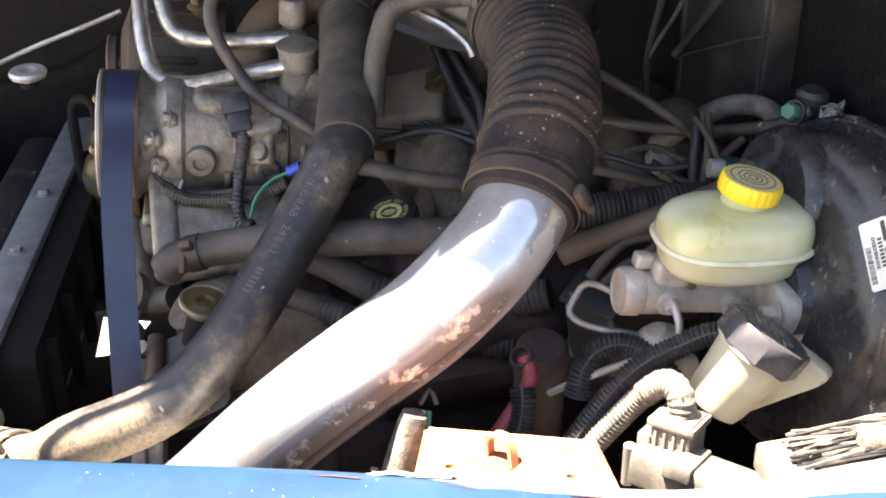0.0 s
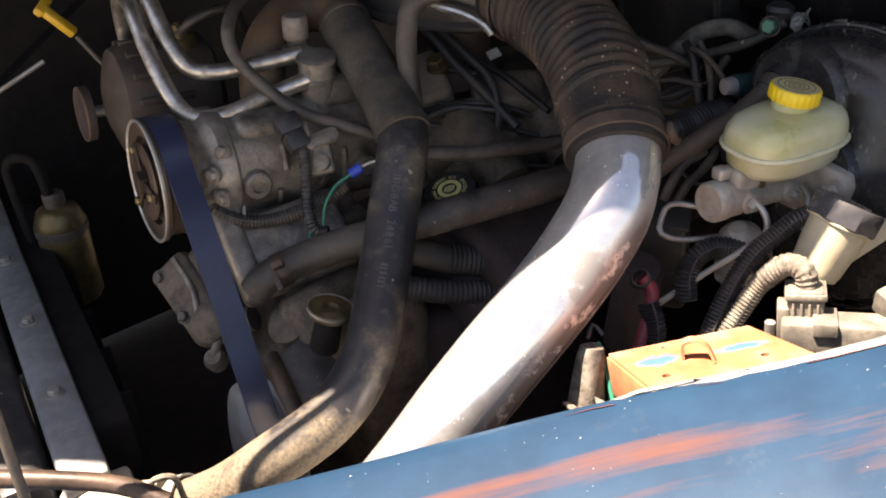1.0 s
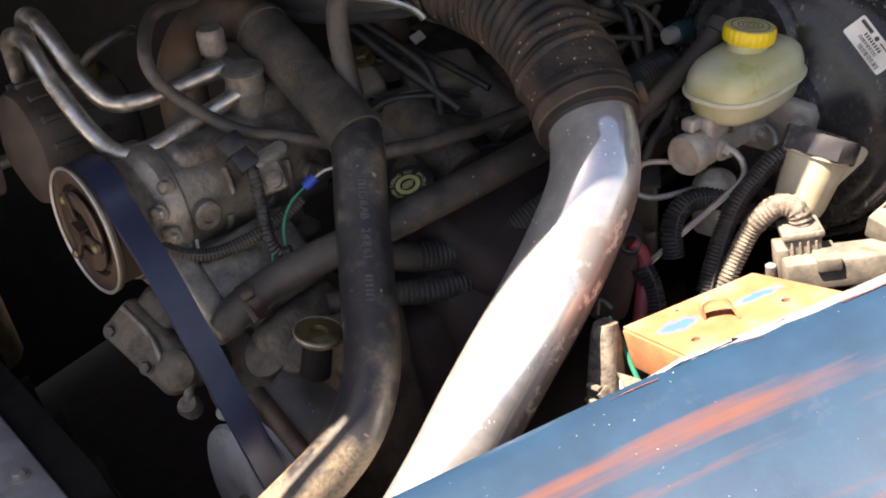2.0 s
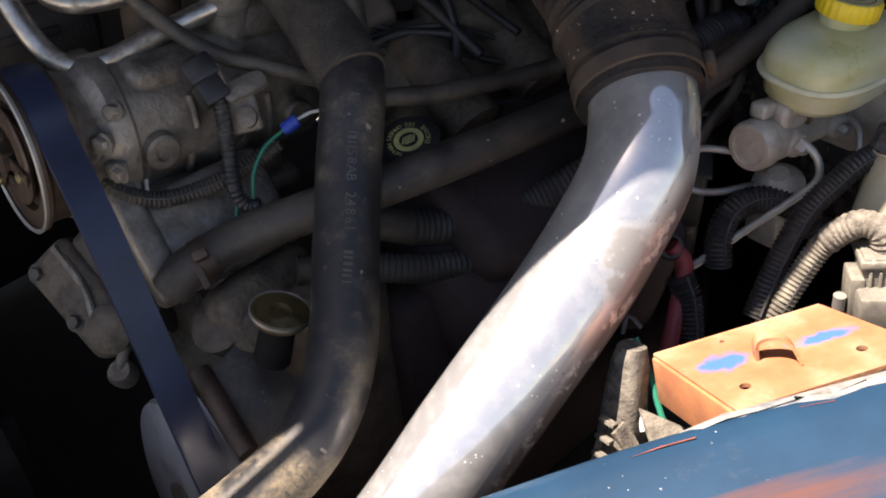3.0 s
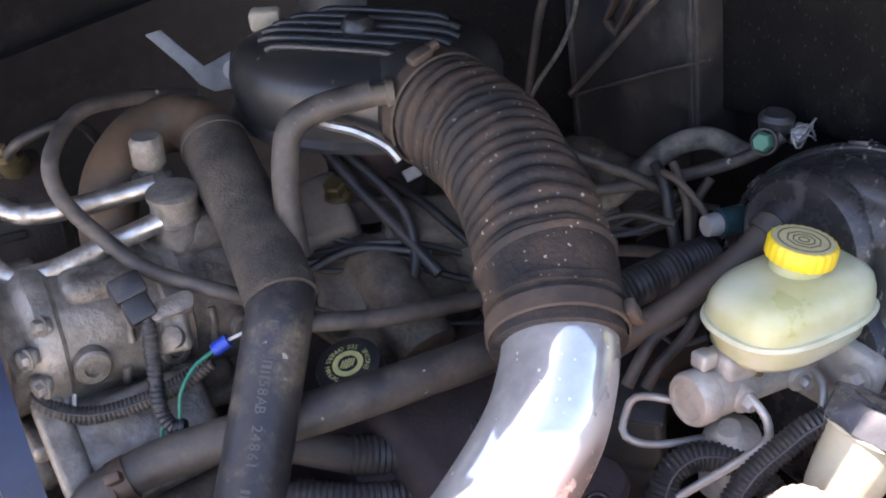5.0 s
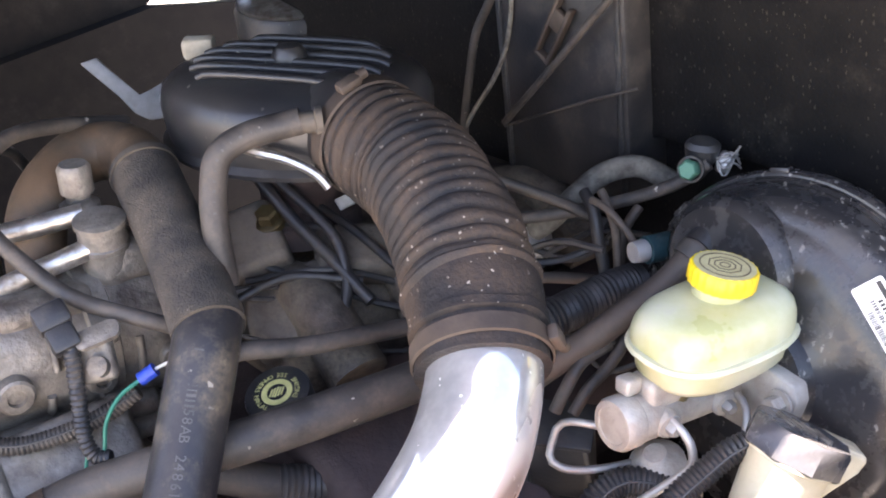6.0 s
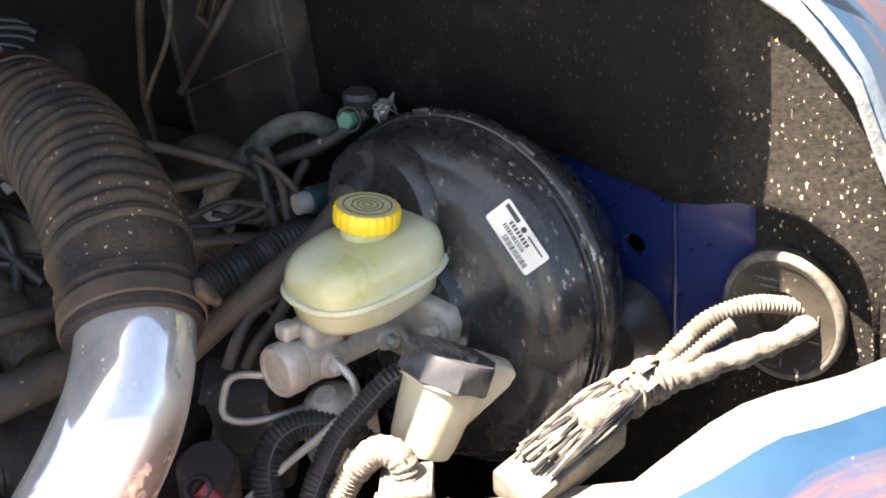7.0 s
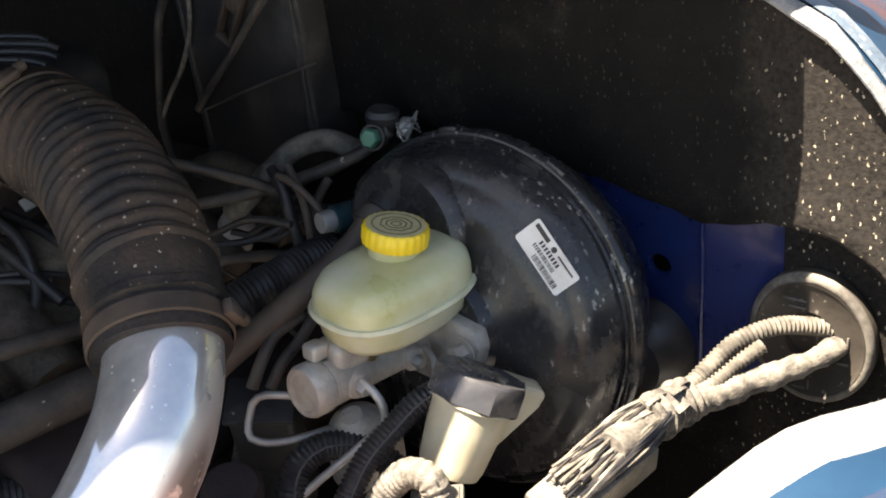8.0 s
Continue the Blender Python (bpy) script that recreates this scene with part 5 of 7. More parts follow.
part("front_shell", lathe([(0.1365, 0.004), (0.1350, 0.0088), (0.1338, 0.0076), (0.1322, 0.0108), (0.1306, 0.0088), (0.1285, 0.0130), (0.1265, 0.023), (0.1235, 0.030), (0.118, 0.0345), (0.112, 0.0355), (0.108, 0.0375), (0.104, 0.041), (0.085, 0.044), (0.060, 0.047), (0.052, 0.050), (0.048, 0.060), (0.0, 0.060)], BM, 72, True), "booster", bo)
part("rim", lathe([(0.134, -0.008), (0.1385, -0.007), (0.1400, -0.003), (0.1400, 0.003), (0.1375, 0.006), (0.134, 0.0065)], BM, 72, True), "booster", bo)
part("rear_shell", lathe([(0.1365, -0.004), (0.128, -0.03), (0.11, -0.065), (0.05, -0.085), (0.05, -0.12), (0.0, -0.12)], BM, 56, True), "booster", bo)
for k in range(9):
    a = 2 * math.pi * k / 9 + 0.2
    part("crimp", box(BM @ pose(0.139 * math.cos(a), 0.139 * math.sin(a), 0.0, 0, 0, math.degrees(a)), (0.005, 0.016, 0.011), 0.0015), "booster", bo)
# check valve with its boss and elbow
VB = Vector((0.125, 0.877, 1.098))
part("valve_boss", lathe([(0.058, -0.03), (0.056, 0.006), (0.053, 0.014), (0.048, 0.0175), (0.044, 0.0165), (0.02, 0.019), (0, 0.0195)], axes(VB + Vector((0.012, -0.008, -0.016)) + BN * 0.008, BN), 44, sx=1.0, sy=0.92), "booster", bo)
lab = thing("booster_label", (0.199, 0.772, 1.085), "white paper label with printed bars on the booster", "label")
LR = Vector((0.199, 0.772, 1.085)) - BC
LR = (LR - BN * LR.dot(BN)).normalized()
LN = (BN * math.cos(radians(13)) + LR * math.sin(radians(13))).normalized()
LT = axes(BC + LR * 0.1115 + BN * 0.0412, LN, Vector((0.007, -0.035, -0.030)))
part("paper", slab(rounded(0.049, 0.0225, 0.002, 3), LT, 0.0008), "label", lab)
random.seed(5)
part("print_bar", box(LT @ pose(-0.0145, 0.0075, 0.0002), (0.0145, 0.0032, 0.0004), 0), "ink", lab, smooth=False)
part("print_mark", lathe([(0.0022, 0.0002), (0.0022, 0.0005), (0, 0.0005)], LT @ pose(-0.001, 0.0073, 0), 12), "ink", lab, "round printed mark")
part("print_bar", box(LT @ pose(0.0125, 0.0072, 0.0002), (0.017, 0.0011, 0.0004), 0), "ink", lab, smooth=False)
for i in range(8):
    part("print_bar", box(LT @ pose(-0.010 + 0.0027 * i, 0.0026, 0.0002), (0.0016, 0.0032, 0.0004), 0), "ink", lab, smooth=False)
for y0, h, x0, x1 in ((-0.0022, 0.0030, -0.012, 0.010), (-0.0074, 0.0042, -0.006, 0.020)):
    x = x0
    while x < x1:
        w = random.choice((0.0004, 0.0006, 0.0009))
        part("print_bar", box(LT @ pose(x, y0, 0.0002), (w, h, 0.0004), 0), "ink", lab, smooth=False)
        x += w + random.choice((0.0005, 0.0008))

MN = Vector((-0.872, -0.472, 0.125)).normalized()
MO = Vector((0.172, 0.857, 1.007))
MM = axes(MO, MN, UP)
ma = thing("master_cylinder", MO + MN * 0.1 - UP * 0.03, "dusty cast alloy brake master cylinder", "master cylinder")
part("casting", join(lathe([(0.0, 0.04), (0.022, 0.04), (0.022, 0.065), (0.0155, 0.07), (0.0155, 0.142), (0.0175, 0.146), (0.0175, 0.172), (0.016, 0.176), (0.0, 0.176)], MM, 32, True),
                     box(MM @ pose(0.018, 0.0, 0.105), (0.022, 0.026, 0.10), 0.006, 3)), "castmc", ma)
part("end_cap", lathe([(0.0175, 0.160), (0.0188, 0.162), (0.0188, 0.1735), (0.0172, 0.1765), (0.0135, 0.1768), (0.0125, 0.1755), (0.0, 0.1755)], MM, 36), "castmc", ma, "dusty round end cap")
part("lug", lumpy(box(MM @ pose(0.024, 0.004, 0.160), (0.012, 0.014, 0.014), 0.003, 3), 0.001, 60), "castmc", ma)
for h in (0.062, 0.132):
    part("outlet", lathe([(0.0115, 0.010), (0.0115, 0.034), (0.009, 0.036), (0, 0.036)], axes(MO + MN * h, UP), 20), "castmc", ma)
part("web", lumpy(slab([(-0.002, 0.046), (0.012, 0.070), (0.030, 0.135), (0.004, 0.140)], axes(MO, MM.to_3x3() @ Vector((0, 1, 0)), UP) @ pose(0, 0, 0.006, 0, 0, 0), 0.012, 0.002), 0.0008, 50), "castmc", ma)
part("flange", slab([(0.012, 0.062), (0.024, 0.058), (0.030, 0.02), (0.03, -0.02), (0.024, -0.058), (0.012, -0.062), (-0.004, -0.058), (-0.028, -0.02), (-0.028, 0.02), (-0.004, 0.058)][::-1], MM @ pose(0, 0, 0.072), 0.014, 0.003), "castmc", ma)
for s in (-1, 1):
    bolt(MM @ Vector((0.008, 0.05 * s, 0.074)), MN, 0.007, 0.010, ma, "castmc", "nut")
for h in (0.140, 0.088):
    pm = axes(MO + MN * h, (0.35, -0.93, -0.10))
    part("port", lathe([(0.0105, 0.006), (0.0098, 0.018), (0.0085, 0.020), (0, 0.020)], pm, 20), "castmc", ma)
    part("line_nut", lathe([(0.0050, 0.019), (0.0050, 0.025), (0.0036, 0.027), (0, 0.027)], pm, 6), "steelline", ma)

RU = Vector((0.20, -0.03, 0.978)).normalized()
RM = axes((0.096, 0.807, 1.071), (0.075, -0.05, 0.995), MN)
re = thing("brake_reservoir", (0.094, 0.806, 1.03), "yellowed translucent plastic brake fluid reservoir", "fluid reservoir")


def loft(rows, m, seg=48, power=2.6):
    """Rounded-box rings: (half length, half width, height, shift along)."""
    bm = bmesh.new()
    rings = []
    for a, b, h, sft in rows:
        ring = []
        for k in range(seg):
            t = 2 * math.pi * k / seg
            c, s = math.cos(t), math.sin(t)
            ring.append(bm.verts.new(m @ Vector((sft + a * math.copysign(abs(c) ** (2 / power), c), b * math.copysign(abs(s) ** (2 / power), s), h))))
        rings.append(ring)
    for a, b in zip(rings, rings[1:]):
        for k in range(seg):
            bm.faces.new((a[k], a[(k + 1) % seg], b[(k + 1) % seg], b[k]))
    bm.faces.new(rings[0][::-1])
    bm.faces.new(rings[-1])
    return bm


part("lower_shell", loft([(0.040, 0.022, -0.027, 0.0), (0.049, 0.031, -0.0255, 0), (0.0545, 0.0365, -0.019, 0), (0.0565, 0.0380, -0.004, 0)], RM), "tankplastic", re)
part("seam", loft([(0.0565, 0.0380, -0.0045, 0), (0.0605, 0.0418, -0.0045, 0), (0.0620, 0.0432, -0.0020, 0), (0.0605, 0.0418, 0.0005, 0), (0.0565, 0.0380, 0.0005, 0)], RM), "tankseam", re, "pale welded seam")
part("upper_shell", loft([(0.0572, 0.0386, 0.0003, 0), (0.0570, 0.0384, 0.008, 0), (0.0560, 0.0376, 0.0125, -0.0005), (0.0530, 0.0352, 0.0185, -0.002), (0.0475, 0.0305, 0.0228, -0.004), (0.037, 0.0235, 0.0258, -0.008), (0.024, 0.018, 0.0270, -0.011)], RM, 56, 3.0), "tankplastic", re)
CAP = axes((0.105, 0.810, 1.1165), RU)
part("neck", lathe([(0.018, -0.026), (0.018, -0.008), (0.0, -0.008)], CAP, 28), "tankplastic", re)
cp = part("cap", lathe([(0.0, -0.013), (0.0222, -0.013), (0.0228, -0.012), (0.0228, -0.002), (0.0215, 0.0), (0.0, 0.0)], CAP, 96, True, 0.018, 24), "yellow", re, "bright yellow ribbed screw cap")
for r in (0.0035, 0.0072, 0.0112, 0.0165):
    part("cap_ring", lathe([(r - 0.0006, 0.0), (r - 0.0005, 0.0006), (r + 0.0005, 0.0006), (r + 0.0006, 0.0)], CAP, 8 if r < 0.013 else 40, True), "caprings", cp)
part("cap_face", lathe([(0.0, 0.0003), (0.0205, 0.0003), (0.0205, -0.001), (0, -0.001)], CAP, 40, True), "capdirt", cp, "grimy top of the yellow cap")
for x in (-0.03, 0.03):
    part("spigot", lathe([(0.009, -0.05), (0.009, -0.033), (0, -0.033)], RM @ pose(x, 0, 0), 18), "gold", re, "amber rubber spigot")

# ---- clutch fluid tank with black cap ----
PT = axes((0.1045, 0.724, 0.9885), (0.50, 0.20, 0.84), (0.80, -0.28, -0.40))
ps = thing("clutch_reservoir", (0.104, 0.742, 0.95), "amber translucent fluid tank with a black screw cap", "fluid reservoir")
part("tank", lathe([(0.0, -0.018), (0.014, -0.018), (0.0205, -0.015), (0.0225, -0.008), (0.0275, 0.036), (0.0, 0.036)], PT, 36, True), "pstank", ps)
part("gusset", slab([(0.004, -0.012), (0.020, -0.012), (0.047, 0.040), (0.050, 0.048), (0.046, 0.052), (0.004, 0.052)], PT @ pose(0.0, 0.014, 0, 90, 0, 0), 0.028, 0.003), "pstank", ps)
part("rim", lathe([(0.0275, 0.032), (0.0300, 0.033), (0.0300, 0.037), (0.0275, 0.038)], PT, 36, True), "pstank", ps)
part("cap", lathe([(0.0, 0.034), (0.0310, 0.034), (0.0330, 0.0355), (0.0330, 0.0520), (0.0315, 0.0545), (0.0, 0.0548)], PT @ pose(0, 0, 0, 0, 0, 12), 8, True), "capgloss", ps, "black faceted plastic screw cap")
for k in range(7):
    part("cap_bar", box(PT @ pose(-0.013 + 0.0042 * k, 0.004 * math.sin(k * 2.1), 0.0550, 0, 0, 25), (0.0019, 0.019 + 0.008 * (k % 2), 0.0020), 0.0004), "tape", ps, "dusty moulded bar")

# ---- brake pipes and looms near the master cylinder ----


def line_thing(name, pts, r, material, label, category, seg=10, step=0.006, group=""):
    p = [Vector(v) for v in pts]
    ob = part(name, tube(p, r, seg, step), material)
    return tagged(ob, label, category, group)


line_thing("brake_pipe", [(0.058, 0.773, 1.027), (0.062, 0.765, 1.024), (0.066, 0.760, 1.017), (0.067, 0.757, 1.006), (0.062, 0.757, 0.997), (0.040, 0.758, 0.982), (0.013, 0.760, 0.965), (-0.013, 0.762, 0.947), (-0.030, 0.766, 0.933)], 0.0031, "steelline", "bent grey steel brake pipe", "brake pipe")
line_thing("brake_pipe", [(0.018, 0.792, 1.015), (-0.004, 0.800, 1.018), (-0.013, 0.802, 1.015), (-0.017, 0.800, 1.009), (-0.022, 0.795, 0.998), (-0.021, 0.790, 0.994), (-0.011, 0.785, 0.990), (0.006, 0.785, 0.987), (0.031, 0.790, 0.984), (0.052, 0.800, 0.978)], 0.0029, "steelline", "looped grey steel brake pipe", "brake pipe")
line_thing("brake_pipe", [(0.110, 0.800, 1.022), (0.113, 0.790, 1.017), (0.110, 0.780, 1.006), (0.104, 0.775, 0.990)], 0.0029, "steelline", "short grey steel brake pipe", "brake pipe")
vb = thing("vacuum_box", (-0.02, 0.84, 0.90), "black plastic vacuum box behind the chrome pipe", "vacuum box")
VX = axes((-0.006, 0.852, 0.955), (-0.05, -0.35, 0.93), (0.93, -0.35, 0))
part("box", box(VX, (0.048, 0.036, 0.075), 0.006, 3), "blackplastic", vb)
part("lower_box", box(VX @ pose(-0.006, 0.002, -0.065), (0.062, 0.042, 0.065), 0.010, 3), "blackplastic", vb)
part("lip", box(VX @ pose(0, 0, 0.036), (0.052, 0.040, 0.005), 0.002), "blackplastic", vb)
valve = thing("brake_valve", (0.045, 0.775, 0.95), "dusty round brake valve body", "valve")
part("body", lathe([(0.02, -0.03), (0.02, 0.0), (0.014, 0.006), (0.008, 0.012), (0, 0.012)], axes((0.050, 0.785, 0.985), (-0.2, -0.3, 1)), 20), "castmc", valve)
part("block", box(axes((0.055, 0.788, 0.955), UP, MN), (0.05, 0.03, 0.035), 0.005), "castmc", valve)

loom = [("wire_loom", [(0.100, 0.745, 1.022), (0.085, 0.742, 1.018), (0.068, 0.738, 1.008), (0.048, 0.732, 0.996), (0.032, 0.724, 0.980), (0.015, 0.715, 0.955), (0.0, 0.705, 0.93)], 0.0085, "cord", "black corrugated wire loom"),
        ("wire_loom", [(-0.006, 0.758, 0.940), (-0.004, 0.764, 0.960), (0.006, 0.771, 0.975), (0.024, 0.775, 0.981), (0.045, 0.771, 0.978), (0.062, 0.762, 0.968), (0.075, 0.75, 0.95)], 0.0100, "cord", "black corrugated loom in a loop"),
        ("wire_loom", [(-0.045, 0.735, 0.955), (-0.042, 0.725, 0.938), (-0.045, 0.71, 0.91), (-0.05, 0.695, 0.88)], 0.010, "cord", "black corrugated loom going down")]


def loom_thing(pts, r, material, label, depth=0.085, pitch=0.0035):
    """A split corrugated conduit with the dark slit along it."""
    p = [Vector(v) for v in pts]
    ob = thing("wire_loom", p[len(p) // 2] - UP * r, label, "wire loom", "corrugated looms")
    part("conduit", tube(p, ribs(r, r * depth, pitch), 18, pitch / 4), material, ob)
    slit = [v + (UP * 0.55 + Vector((0.15, -0.8, 0))).normalized() * r * 1.04 for v in p]
    part("slit", tube(slit, 0.0011, 6, 0.006), "ink", ob, "dark slit along the conduit")
    return ob


for nm, pts, r, mt, lb in loom:
    loom_thing(pts, r, mt, lb)
line_thing("battery_cable", [(-0.048, 0.746, 0.976), (-0.040, 0.741, 0.963), (-0.044, 0.733, 0.948), (-0.054, 0.719, 0.930), (-0.068, 0.70, 0.905)], 0.0065, "red", "dusty red battery cable", "cable", 12)
line_thing("battery_cable", [(-0.068, 0.70, 0.875), (-0.04, 0.69, 0.885), (0.0, 0.685, 0.905), (0.02, 0.69, 0.91)], 0.004, "red", "thin red cable under the bracket", "cable", 10)
bb = thing("starter_relay", (-0.04, 0.74, 0.9), "dark dusty cylinder behind the chrome pipe", "canister")
part("can", lathe([(0.022, -0.08), (0.022, 0.03), (0.018, 0.036), (0.0, 0.038)], axes((-0.045, 0.800, 0.930), (0.1, -0.35, 0.9)), 28), "oily", bb)
part("collar", lathe([(0.009, 0.0), (0.0105, 0.003), (0.009, 0.007), (0.007, 0.007), (0.006, 0.0)], axes((-0.048, 0.748, 0.972), (-0.2, -0.6, 0.7)), 20, True), "cord", bb)

# ---- orange bracket with a hook ----
ob_ = thing("battery_bracket", (-0.02, 0.62, 0.95), "rusty orange primed bracket plate with blue overspray", "bracket")
PX = Vector((0.125, 0.009, 0.0075)).normalized()
PY0 = Vector((0.0, -0.066, 0.016))
PZ = PX.cross(PY0).normalized()
PZ = PZ if PZ.z > 0 else -PZ
PLT = axes((-0.0218, 0.6163, 0.9762), PZ, PX)


def holed(x0, x1, y0, y1, holes, m, depth):
    """A plate with round holes right through, cut as a grid."""
    nx, ny = 148, 94

    def at(i, j):
        # the plate's ends run askew
        return x0 + (x1 - x0) * i / nx + (0.016 * (1 - i / nx) ** 2 + 0.026 * (i / nx) ** 2) * (1 - j / ny), y0 + (y1 - y0) * j / ny

    bm = bmesh.new()
    grid = [[bm.verts.new(m @ Vector((*at(i, j), 0))) for j in range(ny + 1)] for i in range(nx + 1)]
    for i in range(nx):
        for j in range(ny):
            cx, cy = at(i + 0.5, j + 0.5)
            if all((cx - hx) ** 2 + (cy - hy) ** 2 > r * r for hx, hy, r in holes):
                bm.faces.new((grid[i][j], grid[i + 1][j], grid[i + 1][j + 1], grid[i][j + 1]))
    bmesh.ops.delete(bm, geom=[v for v in bm.verts if not v.link_faces], context="VERTS")
    back = m.inverted()
    for v in bm.verts:
        q = back @ v.co
        for hx, hy, r in holes:
            d = math.hypot(q.x - hx, q.y - hy)
            if len(v.link_faces) < 4 and d < r + 0.0016:
                v.co = m @ Vector((hx + (q.x - hx) * r / d, hy + (q.y - hy) * r / d, 0))
    bmesh.ops.recalc_face_normals(bm, faces=bm.faces)
    low = bmesh.ops.extrude_face_region(bm, geom=bm.faces[:])["geom"]
    bmesh.ops.translate(bm, verts=[g for g in low if isinstance(g, bmesh.types.BMVert)], vec=m.to_3x3() @ Vector((0, 0, -depth)))
    bmesh.ops.recalc_face_normals(bm, faces=bm.faces)
    return bm


part("back_flange", box(PLT @ pose(-0.010, 0.0438, -0.010), (0.120, 0.003, 0.020), 0.001), "orange", ob_)
part("side_wall", box(PLT @ pose(-0.0635, -0.001, -0.018, 0, 0, 10.4), (0.003, 0.086, 0.034), 0.001), "rust", ob_)
hook = [PLT @ Vector(v) for v in ((-0.017, 0.004, -0.001), (-0.017, 0.003, 0.010), (-0.014, 0.001, 0.015), (-0.006, -0.004, 0.016), (0.000, -0.010, 0.011), (0.003, -0.016, -0.001))]
part("hook", ribbon(hook, PLT.to_3x3() @ Vector((0.25, 1, 0)), 0.010, 0.0022, 0.002), "orange", ob_, "bent rusty hook")

# blue overspray, soft patches in the plate's own paint
def sprayed(spots):
    """The orange primer with soft blue spots of overspray at places on the plate."""
    m = surf("sprayed_orange_primer", (0.28, 0.10, 0.043), (0.31, 0.145, 0.072), rough=0.75, dust=0.36, dustcol=(0.34, 0.22, 0.155), scale=24, bump=0.25)
    t = m.node_tree
    b = t.nodes["Principled BSDF"]
    lk = t.links.new
    col = b.inputs["Base Color"].links[0].from_socket
    pos = t.nodes.new("ShaderNodeNewGeometry").outputs["Position"]
    n = t.nodes.new("ShaderNodeTexNoise")
    n.inputs["Scale"].default_value, n.inputs["Detail"].default_value = 110.0, 6.0
    lk(pos, n.inputs["Vector"])
    for px, py, sx, sy in spots:
        sub = t.nodes.new("ShaderNodeVectorMath")
        sub.operation = "SUBTRACT"
        sub.inputs[1].default_value = PLT @ Vector((px, py, 0))
        lk(pos, sub.inputs[0])
        both = t.nodes.new("ShaderNodeCombineXYZ")
        for k, (axis, size) in enumerate((((1, 0, 0), sx), ((0, 1, 0), sy))):
            dot = t.nodes.new("ShaderNodeVectorMath")
            dot.operation = "DOT_PRODUCT"
            dot.inputs[1].default_value = PLT.to_3x3() @ Vector(axis) / size
            lk(sub.outputs[0], dot.inputs[0])
            lk(dot.outputs["Value"], both.inputs[k])
        far = t.nodes.new("ShaderNodeVectorMath")
        far.operation = "LENGTH"
        lk(both.outputs[0], far.inputs[0])
        rough_edge = t.nodes.new("ShaderNodeMath")
        rough_edge.operation = "MULTIPLY_ADD"
        rough_edge.inputs[1].default_value = 1.5
        lk(n.outputs["Fac"], rough_edge.inputs[0])
        lk(far.outputs["Value"], rough_edge.inputs[2])
        r = t.nodes.new("ShaderNodeMapRange")
        r.inputs["From Min"].default_value, r.inputs["From Max"].default_value = 2.05, 1.35
        lk(rough_edge.outputs[0], r.inputs["Value"])
        x = t.nodes.new("ShaderNodeMix")
        x.data_type = "RGBA"
        lk(r.outputs[0], x.inputs["Factor"])
        lk(col, x.inputs["A"])
        x.inputs["B"].default_value = (0.030, 0.10, 0.27, 1)
        col = x.outputs["Result"]
    lk(col, b.inputs["Base Color"])
    return m


M["sprayed"] = sprayed(((-0.036, 0.009, 0.016, 0.010), (0.028, 0.004, 0.018, 0.0065)))
part("plate", holed(-0.070, 0.050, -0.045, 0.042, [(-0.038, -0.023, 0.0036), (0.041, -0.021, 0.0036), (-0.026, 0.034, 0.0018)], PLT, 0.003), "sprayed", ob_)

# ---- connectors by the fender ----
CX = Vector((0.95, -0.28, 0.10)).normalized()
cn = thing("loom_connector", (0.05, 0.61, 0.98), "weathered grey plastic wiring connector with dusty latch", "connector")
K = axes((0.078, 0.680, 0.965), (0.02, 0.12, 1), CX)
part("housing", join(box(K @ pose(0, 0, 0), (0.030, 0.030, 0.048), 0.003), box(K @ pose(0, 0.0, 0.019), (0.034, 0.034, 0.006), 0.0015), box(K @ pose(-0.018, -0.004, -0.008), (0.010, 0.026, 0.034), 0.002)), "greyplastic", cn)
for k in range(4):
    part("latch_rib", box(K @ pose(-0.010 + 0.0066 * k, -0.0155, -0.003), (0.0022, 0.0026, 0.034), 0.0008), "greyplastic", cn)
K2 = axes((0.140, 0.642, 0.956), (0.05, 0.15, 1), CX)
part("lower_housing", box(K2, (0.180, 0.036, 0.026), 0.003), "greyplastic", cn)
for x, y, z, size in ((-0.055, -0.002, 0.010, (0.02, 0.038, 0.012)), (0.0, -0.002, 0.008, (0.008, 0.040, 0.014)), (0.045, 0.0, 0.006, (0.055, 0.039, 0.017))):
    part("housing_block", box(K2 @ pose(x, y, z), size, 0.0015), "greyplastic", cn)
for x in (0.014, 0.022):
    part("latch_slot", box(K2 @ pose(x, -0.014, 0.0128), (0.0022, 0.014, 0.0012), 0.0002), "ink", cn, "dark latch slot")
part("latch_slot", box(K2 @ pose(0.018, -0.004, 0.0128), (0.016, 0.0024, 0.0012), 0.0002), "ink", cn, "dark latch slot")
part("screw", lathe([(0.0045, -0.02), (0.0045, 0.012), (0.0, 0.012)], axes((0.047, 0.675, 0.949), UP), 12), "steelline", cn)
loom_thing([(0.005, 0.700, 0.915), (0.018, 0.702, 0.938), (0.032, 0.706, 0.958), (0.047, 0.708, 0.979), (0.058, 0.703, 0.994), (0.068, 0.695, 1.004), (0.077, 0.686, 1.001), (0.080, 0.682, 0.987)], 0.0086, "pale_loom", "sun-bleached corrugated loom bent into a connector")
part("tape_cover", lumpy(tube([(0.051, 0.7065, 0.985), (0.058, 0.703, 0.994), (0.068, 0.695, 1.0035), (0.077, 0.686, 1.001), (0.080, 0.682, 0.987)], lambda s, w: 0.0096 + 0.0005 * math.sin(s * 1400), 20, 0.001), 0.0006, 120), "tape", cn, "pale crumpled tape over the loom's end")

# plug bundle beside the chrome pipe
pb = thing("taped_plug", (-0.12, 0.64, 0.90), "dusty taped wire plug with green striped wire", "connector")
